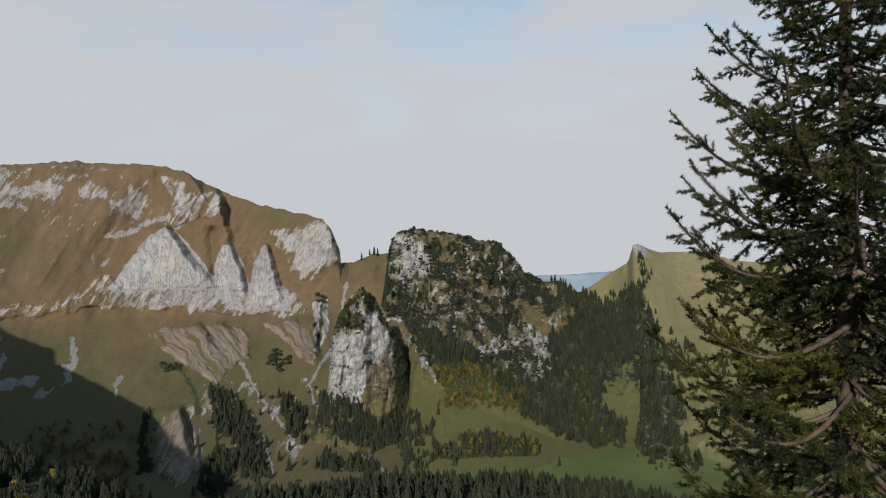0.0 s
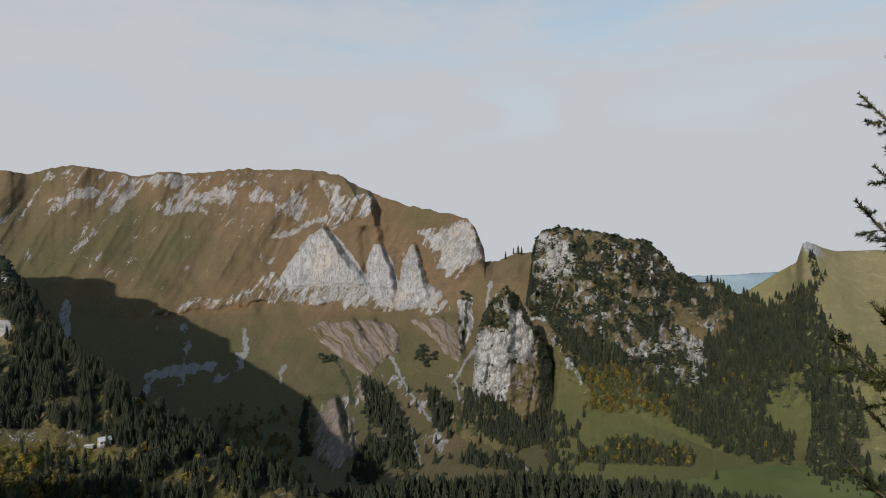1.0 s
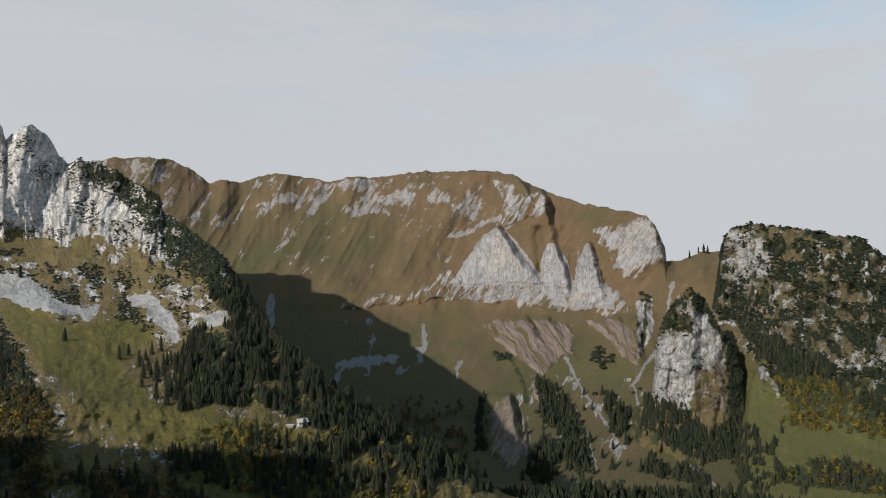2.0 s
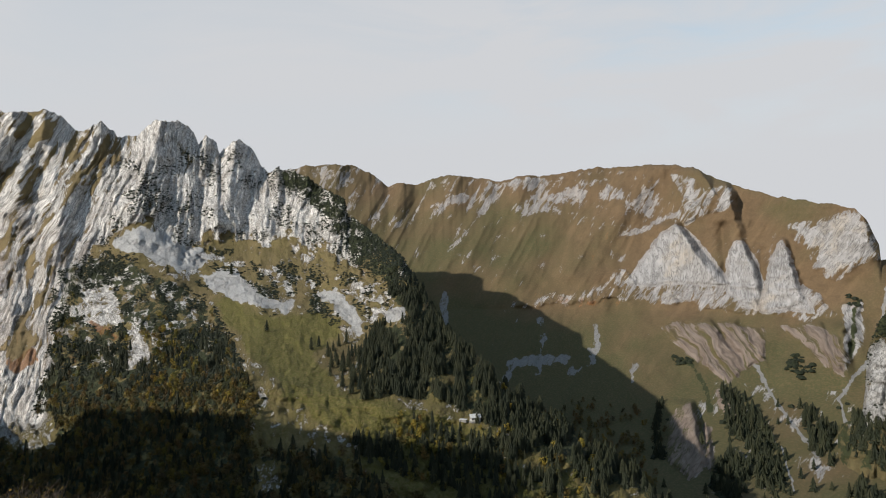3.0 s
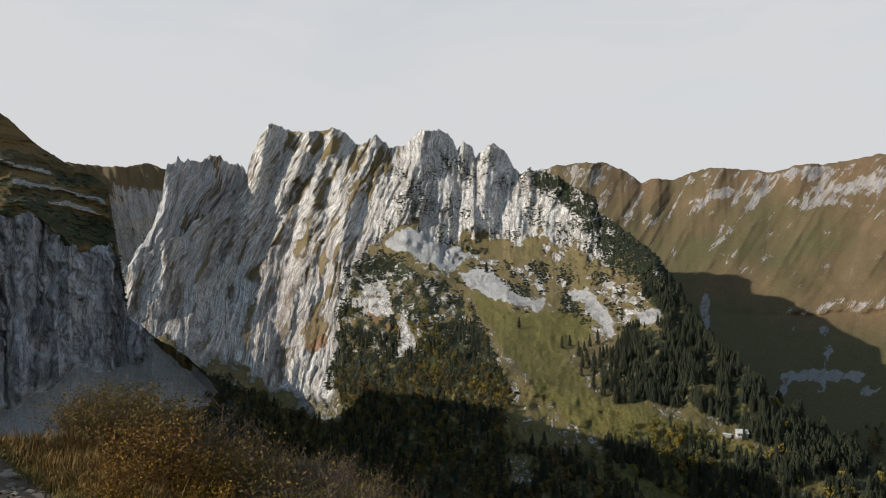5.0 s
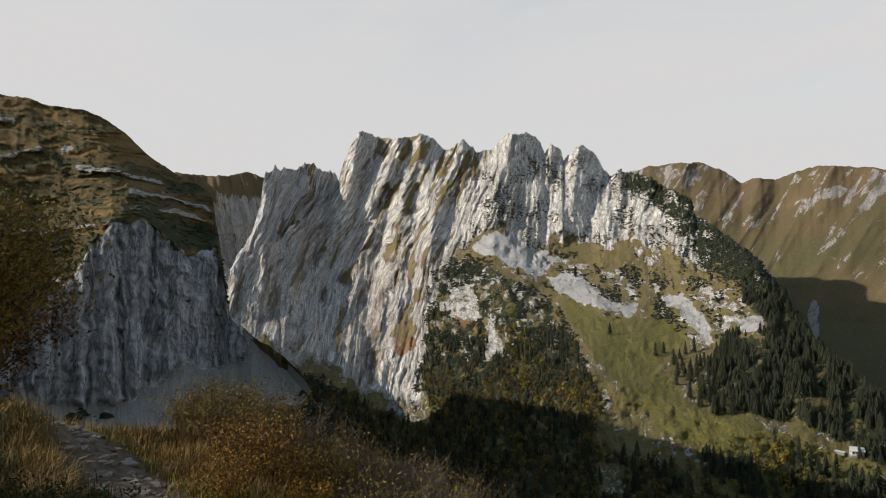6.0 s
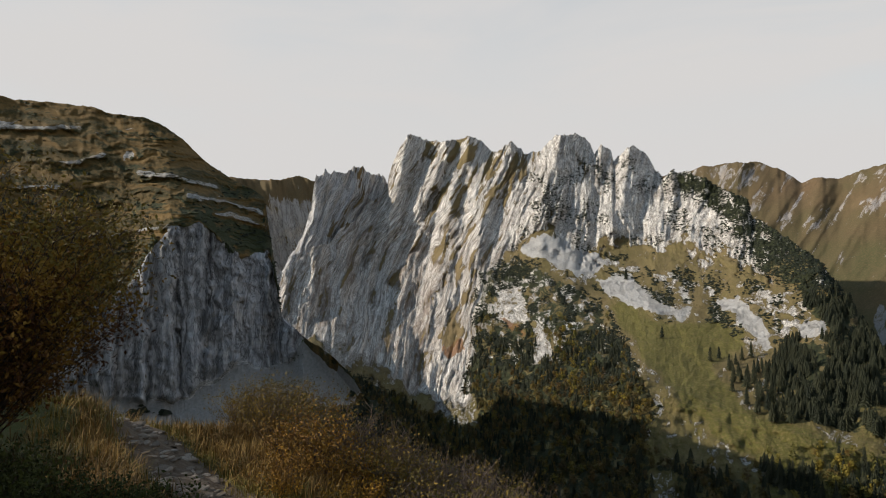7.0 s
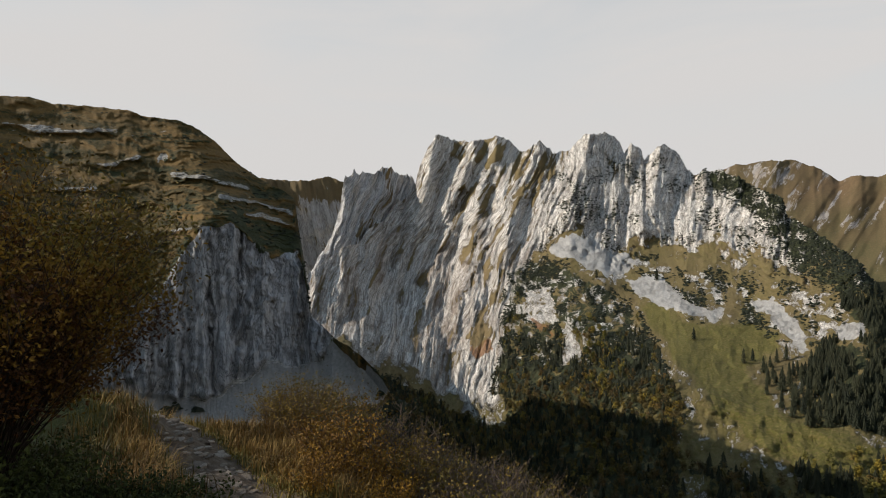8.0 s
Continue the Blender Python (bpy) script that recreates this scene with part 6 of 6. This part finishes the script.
def needles(points, ways, rng, length, width, spread):
    """Needle triangles standing off twigs at points that run along ways."""
    n = len(points)
    r = rng.normal(size=(n, 3))
    r -= (r * ways).sum(1, keepdims=True) * ways
    r /= np.linalg.norm(r, axis=1, keepdims=True) + 1e-9
    d = ways * (1 - spread) + r * spread
    d /= np.linalg.norm(d, axis=1, keepdims=True)
    s = np.cross(d, rng.normal(size=(n, 3)))
    s /= np.linalg.norm(s, axis=1, keepdims=True) + 1e-9
    L = (length * rng.uniform(0.7, 1.15, n))[:, None]
    v = np.stack([points - s * width / 2, points + s * width / 2, points + d * L], 1).reshape(-1, 3)
    return v, np.arange(3 * n).reshape(-1, 3)


needle_near = leaf_material("spruce_needles", [(0.016, 0.023, 0.006), (0.026, 0.035, 0.008), (0.068, 0.072, 0.012), (0.024, 0.031, 0.008), (0.125, 0.118, 0.018)])
twig_near = plain_material("brown_twigs", (0.040, 0.028, 0.020), (0.085, 0.062, 0.045), 30, 0.85)
bark_near = plain_material("flaky_spruce_bark", (0.060, 0.042, 0.032), (0.15, 0.11, 0.085), 9, 0.9, (1, 1, 0.45), 0.02)


def near_spruce(foot, top, seed=3):
    rng = np.random.default_rng(seed)
    foot, top = np.array(foot), np.array(top)
    tree = thing("spruce", pose(*foot), "dark green young spruce with bare inner twigs beside the path", "tree")
    axis = lambda s: (top - foot) * s + np.array([0.05 * math.sin(3 * s), 0.03 * math.sin(5 * s), 0])
    ss = np.linspace(0, 1, 40)
    ang = np.linspace(0, 2 * np.pi, 12, endpoint=False)
    rad = 0.098 * (1 - ss) ** 0.9 + 0.008
    ring = np.array([axis(s) for s in ss])[:, None] + np.stack([np.cos(ang), np.sin(ang), 0 * ang], -1)[None] * (rad[:, None] * (1 + 0.10 * fbm(np.cos(ang)[None] * 2 + 5, np.sin(ang)[None] * 2, ss[:, None] * 26, 3, 5)))[..., None]
    i, j = np.arange(39)[:, None] * 12, np.arange(12)[None]
    part("trunk", mesh_from("trunk", ring.reshape(-1, 3), np.stack([i + j, i + (j + 1) % 12, i + 12 + (j + 1) % 12, i + 12 + j], -1).reshape(-1, 4), [bark_near]), tree, "reddish brown flaky trunk")
    limbs, limb_r, twigs, twig_r, NP, NW, NT = [], [], [], [], [], [], []

    def dress(pts, tone, dens):
        seg = np.diff(pts, axis=0)
        ln = np.linalg.norm(seg, axis=1)
        n = np.maximum(1, (ln * dens).astype(int))
        idx = np.repeat(np.arange(len(seg)), n)
        NP.append(pts[idx] + seg[idx] * rng.uniform(0, 1, (len(idx), 1)))
        NW.append(seg[idx] / ln[idx][:, None])
        NT.append(np.full(len(idx), tone))

    count = 190
    for k in range(count):
        s = 0.10 + 0.89 * (k / count) ** 0.95
        az = k * 2.39996 + rng.uniform(-0.3, 0.3)
        L = (min(2.1 * (1 - s) ** 0.75, 1.16) * smooth(0.0, 0.06, s) + 0.08) * rng.uniform(0.55, 1.15)
        o = np.array([math.cos(az), math.sin(az), 0])
        full = 1.0 if o[0] < 0.45 else 0.8
        side = np.array([-o[1], o[0], 0])
        n = max(6, int(L / 0.07))
        u = np.linspace(0, 1, n)
        droop = 0.36 - 0.72 * (1 - s) + rng.normal(0, 0.10)
        z = L * (droop * u - 0.16 * np.sin(np.pi * u) + 0.24 * u ** 3)
        pts = axis(s) + o * (u * L)[:, None] + side * (0.06 * L * np.sin(2.2 * u + rng.uniform(0, 6)))[:, None] + np.array([0, 0, 1.0]) * z[:, None]
        limbs.append(pts)
        limb_r.append(0.0125 * (0.4 + L) * (1 - 0.85 * u) + 0.0015)
        tone = rng.uniform(0, 0.9)
        bare = 0.42 if s < 0.5 else 0.22
        dress(pts[int(n * 0.35):], tone, 620 * full)
        w0 = np.gradient(pts, axis=0)
        w0 /= np.linalg.norm(w0, axis=1, keepdims=True)
        m = max(5, int(L / 0.058))
        for q in range(m):
            t = 0.14 + 0.85 * q / m
            i0 = min(n - 2, int(t * (n - 1)))
            p0, w = pts[i0], w0[i0]
            sd = 1 if q % 2 else -1
            ls = (0.36 * L * (1 - t) ** 0.7 + 0.09) * rng.uniform(0.6, 1.15)
            sv = np.cross(w, np.array([0, 0, 1.0])) * sd
            way = w * 0.62 + sv * 0.72 + np.array([0, 0, rng.normal(-0.12, 0.42)])
            way /= np.linalg.norm(way)
            v = np.linspace(0, 1, 5)
            tp = p0 + way * (v * ls)[:, None] + np.array([0, 0, -0.14]) * (ls * v ** 1.6)[:, None] + np.array([0, 0, 0.10]) * (ls * v ** 3)[:, None]
            leafless = t < bare and rng.uniform() < 0.22
            twigs.append(tp)
            twig_r.append(np.linspace(0.0028, 0.0010, 5) * (0.6 if leafless else 1))
            if leafless:
                continue
            tn = (tone + rng.uniform(0, 0.1)) % 1
            dress(tp[1:] if ls > 0.12 else tp, tn, 560 * full)
            for e in range(int(ls / 0.055)):
                g = 0.22 + 0.75 * e / max(1, int(ls / 0.055))
                b0 = tp[0] + (tp[-1] - tp[0]) * g
                w2 = way * 0.66 + np.cross(way, np.array([0, 0, 1.0])) * (0.66 if e % 2 else -0.66) + np.array([0, 0, rng.normal(0.0, 0.38)])
                w2 /= np.linalg.norm(w2)
                l2 = (0.30 * ls * (1 - g) + 0.035) * rng.uniform(0.7, 1.3)
                dress(np.array([b0, b0 + w2 * l2 * 0.5, b0 + w2 * l2]), (tn + (0.12 if g > 0.7 else 0)) % 1, 540 * full)
    v, q = tubes(limbs, limb_r, 5)
    part("branchwork", mesh_from("branchwork", v, q, [bark_near]), tree, "grey-brown drooping branches")
    v, q = tubes(twigs, twig_r, 3)
    part("twigwork", mesh_from("twigwork", v, q, [twig_near]), tree)
    P, W, T = np.concatenate(NP), np.concatenate(NW), np.concatenate(NT)
    v, f = needles(P, W, rng, 0.030, 0.0075, 0.60)
    me = mesh_from("crown", v, f, [needle_near], flat=True)
    add_field(me, "tone", np.repeat(T, 3))
    part("crown", me, tree, "dark green needles")
    return tree


sx, sy = 2.68, 4.24
near_spruce((sx, sy, float(ground_height(sx, sy)) - 0.1), (sx - 0.12, sy - 0.02, 4.9))


def leaf_blades(at, rng, size, up=0.3):
    """Small pointed leaves, two triangles each, at the given points."""
    n = len(at)
    d = rng.normal(size=(n, 3)) + np.array([0, 0, up])
    d /= np.linalg.norm(d, axis=1, keepdims=True)
    s = np.cross(d, rng.normal(size=(n, 3)))
    s /= np.linalg.norm(s, axis=1, keepdims=True)
    L = (size * rng.uniform(0.6, 1.2, n))[:, None]
    mid = at + d * L * 0.5 + np.cross(d, s) * L * 0.12
    v = np.stack([at, mid + s * L * 0.26, at + d * L, mid - s * L * 0.26], 1).reshape(-1, 3)
    i = np.arange(n)[:, None] * 4
    return v, np.concatenate([np.concatenate([i, i + 1, i + 2], 1), np.concatenate([i, i + 2, i + 3], 1)])


def shrub_meshes(seed, stems, height, wide, twig_mat, leaf_mat, leaves, leaf_size, crown_from=0.4, wild=1.0, thick=0.006, forks=7, ripe=0.0):
    """Stems that fan out from one root, with side twigs, and leaves on their outer parts."""
    rng = np.random.default_rng(seed)
    paths, rads, spots = [], [], []
    for k in range(stems):
        a, lean = rng.uniform(0, 6.283), wide * math.sqrt(rng.uniform(0, 1))
        h = height * rng.uniform(0.6, 1.05) * (1 - 0.28 * (lean / max(wide, 1e-3)) ** 2)
        u = np.linspace(0, 1, 8)
        root = np.array([math.cos(a), math.sin(a), 0]) * lean * 0.28
        p = root + np.stack([math.cos(a) * lean * u ** 1.4, math.sin(a) * lean * u ** 1.4, h * u], -1)
        p[:, :2] += np.cumsum(rng.normal(0, 0.018 * wild, (8, 2)), 0)
        paths.append(p)
        rads.append(thick * (1 - 0.8 * u) * rng.uniform(0.6, 1.2))
        for e in range(forks):
            t = rng.uniform(0.25, 0.95)
            i0 = int(t * 7)
            b = p[i0] + (p[min(7, i0 + 1)] - p[i0]) * (t * 7 - i0)
            d = rng.normal(size=3) * np.array([1, 1, 0.5]) + np.array([math.cos(a), math.sin(a), 0]) * 0.5 + np.array([0, 0, 1.0])
            d /= np.linalg.norm(d)
            l = height * rng.uniform(0.10, 0.30) * wild
            w = np.linspace(0, 1, 4)
            q = b + d * (w * l)[:, None] + np.array([0, 0, 0.15]) * (l * w ** 2)[:, None]
            q[1:, :2] += rng.normal(0, 0.006, (3, 2))
            paths.append(q)
            rads.append(thick * 0.42 * (1 - 0.75 * w))
            if t > crown_from:
                spots.append(q[1:])
        spots.append(p[int(8 * crown_from) + 1:])
    v, f = tubes(paths, rads, 3)
    sm = mesh_from("stems", v, f, [twig_mat])
    if not leaves:
        return sm, None
    s = np.concatenate(spots)
    at = s[rng.integers(0, len(s), leaves)] + rng.normal(0, 0.02 + 0.02 * height, (leaves, 3))
    at[:, 2] = np.maximum(at[:, 2], 0.03)
    v, f = leaf_blades(at, rng, leaf_size)
    lm = mesh_from("leaves", v, f, [leaf_mat], flat=True)
    clump = fbm(at[:, 0] * 3, at[:, 1] * 3, at[:, 2] * 3, 2, seed)
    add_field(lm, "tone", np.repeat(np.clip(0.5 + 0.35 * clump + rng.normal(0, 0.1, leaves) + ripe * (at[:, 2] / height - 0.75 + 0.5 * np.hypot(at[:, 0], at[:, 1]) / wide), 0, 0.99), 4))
    return sm, lm


dark_twig = plain_material("dark_brown_twigs", (0.020, 0.013, 0.010), (0.050, 0.032, 0.023), 25, 0.8)
grey_twig = plain_material("grey_bare_twigs", (0.045, 0.031, 0.024), (0.15, 0.112, 0.086), 25, 0.85)
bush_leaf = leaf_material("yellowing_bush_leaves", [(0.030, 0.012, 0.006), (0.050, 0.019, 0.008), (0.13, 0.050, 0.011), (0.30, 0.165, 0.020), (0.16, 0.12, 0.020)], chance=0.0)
gold_leaf = leaf_material("golden_shrub_leaves", [(0.15, 0.070, 0.012), (0.26, 0.135, 0.015), (0.42, 0.23, 0.020), (0.17, 0.080, 0.013), (0.23, 0.145, 0.020)])
olive_leaf = leaf_material("olive_shrub_leaves", [(0.090, 0.076, 0.016), (0.17, 0.12, 0.02), (0.25, 0.16, 0.026), (0.12, 0.082, 0.018)])
herb_leaf = leaf_material("green_herb_leaves", [(0.022, 0.032, 0.008), (0.040, 0.052, 0.011), (0.075, 0.085, 0.016), (0.030, 0.038, 0.009)])


def shrub(name, at, turn, size, meshes, label, group="", tilt=0.0, category="shrub"):
    t = thing(name, pose(at[0], at[1], at[2], tilt, 0, turn) @ Matrix.Diagonal((size, size, size, 1)), label, category, group)
    part("branchwork", meshes[0], t)
    if meshes[1] is not None:
        part("foliage", meshes[1], t)
    return t


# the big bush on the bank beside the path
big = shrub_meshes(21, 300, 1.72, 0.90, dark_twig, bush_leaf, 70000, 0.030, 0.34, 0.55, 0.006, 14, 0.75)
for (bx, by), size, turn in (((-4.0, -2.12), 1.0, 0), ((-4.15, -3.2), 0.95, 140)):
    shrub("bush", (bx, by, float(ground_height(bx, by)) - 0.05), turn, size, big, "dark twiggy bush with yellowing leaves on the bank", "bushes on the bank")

rs = np.random.default_rng(77)
BARE = [shrub_meshes(s, 40, 0.85, 0.42, grey_twig, olive_leaf, 300, 0.036, 0.4, 1.15, 0.0068, 9) for s in (31, 32, 33)]
GOLD = [shrub_meshes(s, 34, 0.62, 0.36, dark_twig, gold_leaf, 1900, 0.034, 0.3, 0.9, 0.005, 6) for s in (41, 42)]
OLIVE = [shrub_meshes(s, 38, 0.95, 0.42, grey_twig, olive_leaf, 2300, 0.034, 0.4, 0.9, 0.006, 7) for s in (51, 52)]
HERB = [shrub_meshes(s, 14, 0.34, 0.26, dark_twig, herb_leaf, 900, 0.030, 0.1, 0.8, 0.003, 4) for s in (61, 62)]


def at_bearing(b, r):
    x, y = -math.sin(radians(b)) * r, math.cos(radians(b)) * r
    return x, y, float(ground_height(x, y)) - 0.03


for i in range(300):
    b, r = rs.uniform(55, 95), rs.uniform(4.0, 10.5)
    x, y, z = at_bearing(b, r)
    if along(np.array([x]), np.array([y]), TRAIL)[0] < 1.25:
        continue
    pick = rs.uniform()
    if pick < 0.62:
        shrub("shrub", (x, y, z), rs.uniform(0, 360), rs.uniform(0.55, 1.1), BARE[i % 3], "bare grey-brown shrub with many thin stems on the slope", "bare shrubs below the path")
    elif pick < 0.80:
        shrub("shrub", (x, y, z), rs.uniform(0, 360), rs.uniform(0.6, 0.95), OLIVE[i % 2], "olive-leaved autumn shrub on the slope", "olive shrubs below the path")
    else:
        shrub("shrub", (x, y, z), rs.uniform(0, 360), rs.uniform(0.55, 0.95), GOLD[i % 2], "golden-leaved autumn shrub below the path", "golden shrubs below the path")
for b, r, size in ((95.5, 8.6, 1.0), (92.2, 8.4, 1.05), (90.8, 8.9, 0.95), (94.2, 9.4, 1.0), (88.5, 9.0, 0.95), (86.6, 8.4, 0.8)):
    shrub("shrub", at_bearing(b, r), rs.uniform(0, 360), size * 0.9, OLIVE[int(b) % 2], "tall olive-leaved autumn shrub at the slope's edge", "olive shrubs below the path")
for b, r, size in ((91.6, 6.0, 1.0), (90.4, 5.7, 0.9), (92.6, 5.6, 0.8), (83.5, 4.6, 0.75), (81.5, 4.5, 0.8), (79.5, 4.4, 0.7), (86, 4.6, 0.7), (76, 4.6, 0.7), (72.5, 4.9, 0.75), (94, 5.0, 0.6), (88.6, 5.0, 0.65)):
    shrub("shrub", at_bearing(b, r), rs.uniform(0, 360), size, GOLD[int(b) % 2], "golden-leaved autumn shrub below the path", "golden shrubs below the path")
for i in range(44):
    b, r = rs.uniform(100.5, 116), rs.uniform(2.9, 4.6)
    x, y, z = at_bearing(b, r)
    if along(np.array([x]), np.array([y]), TRAIL)[0] < 0.42:
        continue
    shrub("herb", (x, y, z), rs.uniform(0, 360), rs.uniform(0.7, 1.15), HERB[i % 2], "low green herb with broad leaves beside the path", "herbs beside the path", category="plant")


# grass in tufts: golden and dry on the slope, green along the path
def grass(name, tufts, blades, tall, mat, label, seed):
    r = np.random.default_rng(seed)
    n = len(tufts) * blades
    c = np.repeat(tufts, blades, 0)
    root = c + np.concatenate([r.normal(0, 0.055, (n, 2)), np.zeros((n, 1))], 1)
    a = r.uniform(0, 6.283, n)
    lean = np.abs(r.normal(0, 0.8, n))
    h = np.repeat(r.uniform(*tall, len(tufts)), blades) * r.uniform(0.5, 1.1, n)
    d = np.stack([np.cos(a) * lean, np.sin(a) * lean, np.ones(n)], -1)
    d /= np.linalg.norm(d, axis=1, keepdims=True)
    s = np.stack([-np.sin(a), np.cos(a), 0 * a], -1) * 0.0042
    mid = root + d * (h * 0.55)[:, None]
    tip = root + d * h[:, None] + np.stack([np.cos(a) * lean * h * 0.35, np.sin(a) * lean * h * 0.35, -lean * h * 0.30], -1)
    v = np.stack([root - s, root + s, mid + s * 0.8, mid - s * 0.8, tip], 1).reshape(-1, 3)
    i = np.arange(n)[:, None] * 5
    f = np.concatenate([np.concatenate([i, i + 1, i + 2], 1), np.concatenate([i, i + 2, i + 3], 1), np.concatenate([i + 3, i + 2, i + 4], 1)])
    me = mesh_from(name, v, f, [mat], flat=True)
    add_field(me, "tone", np.repeat(np.repeat(r.uniform(0, 0.99, len(tufts)), blades), 5))
    return tagged(new(name, me), label, "grass", kind="stuff")


dry_grass = leaf_material("dry_golden_grass", [(0.145, 0.078, 0.020), (0.25, 0.145, 0.034), (0.42, 0.27, 0.085), (0.105, 0.060, 0.018), (0.13, 0.092, 0.020)])
green_grass = leaf_material("green_grass", [(0.085, 0.080, 0.018), (0.15, 0.125, 0.024), (0.25, 0.17, 0.034), (0.10, 0.090, 0.02)])


def tuft_spots(count, b_range, r_range, near, far, seed):
    r = np.random.default_rng(seed)
    b = r.uniform(*b_range, count)
    q = np.sqrt(r.uniform(r_range[0] ** 2, r_range[1] ** 2, count))
    x, y = -np.sin(np.radians(b)) * q, np.cos(np.radians(b)) * q
    d = along(x, y, TRAIL) + r.normal(0, 0.06, count)
    keep = (d > near) & (d < far)
    x, y = x[keep], y[keep]
    return np.stack([x, y, ground_height(x, y) - 0.01], -1)


grass("dry_grass", np.concatenate([tuft_spots(1300, (55, 112), (2.8, 10.5), 0.60, 9.0, 91), tuft_spots(6500, (89, 108), (4.0, 9.6), 0.50, 1.9, 97)]), 10, (0.09, 0.27), dry_grass, "dry golden grass on the slope below the path", 92)
grass("path_grass", tuft_spots(7000, (60, 112), (2.2, 11.0), 0.34, 1.0, 93), 12, (0.06, 0.18), green_grass, "short green grass along the path", 94)
# dark herb greens, with the shade on the bank put into the colour
bank_green = leaf_material("shaded_bank_grass", [(0.022, 0.030, 0.008), (0.042, 0.048, 0.011), (0.085, 0.060, 0.016), (0.030, 0.036, 0.009), (0.11, 0.058, 0.016)])
grass("bank_grass", tuft_spots(2600, (100, 125), (2.0, 5.5), 0.46, 2.5, 95), 14, (0.06, 0.17), bank_green, "long green grass on the bank", 96)

# flat stones in the path
stone_mats = [plain_material("path_stone_" + n, a, c, 7, 0.85, (1, 1, 1), 0.01) for n, a, c in (("pale", (0.33, 0.275, 0.225), (0.18, 0.147, 0.118)), ("grey", (0.18, 0.147, 0.118), (0.095, 0.076, 0.060)))]


def stone_mesh(seed):
    r = np.random.default_rng(seed)
    bm = bmesh.new()
    n = 7
    out = r.uniform(0.72, 1.18, n)
    rings = [[bm.verts.new((g * math.cos(6.283 * i / n) * w, g * math.sin(6.283 * i / n) * w * 0.72, z + r.normal(0, 0.03))) for i, w in enumerate(out)] for g, z in ((0.95, -0.3), (1.0, 0.06), (0.78, 0.22))]
    for a, b in ((0, 1), (1, 2)):
        for i in range(n):
            bm.faces.new((rings[a][i], rings[a][(i + 1) % n], rings[b][(i + 1) % n], rings[b][i]))
    bm.faces.new(rings[2])
    return finish("stone", bm, stone_mats[seed % 2])


STONES = [stone_mesh(s) for s in range(100, 108)]
tr = np.array(TRAIL)
for i in range(230):
    k = rs.uniform(4.2, 10.5)
    j = int(k)
    c = tr[j] + (tr[j + 1] - tr[j]) * (k - j)
    d = tr[j + 1] - tr[j]
    s = rs.normal(0, 0.17)
    x, y = c + np.array([-d[1], d[0]]) / np.linalg.norm(d) * s
    g = rs.uniform(0.02, 0.05) if rs.uniform() < 0.7 else rs.uniform(0.045, 0.095)
    st = new("stone", STONES[int(rs.integers(len(STONES)))])
    st.parent = ground
    st.matrix_basis = pose(x, y, float(ground_height(x, y)) + 0.02 * g, rs.normal(0, 8), rs.normal(0, 8), rs.uniform(0, 360)) @ Matrix.Diagonal((g * 1.15, g * 1.15, g * rs.uniform(0.5, 0.9), 1))
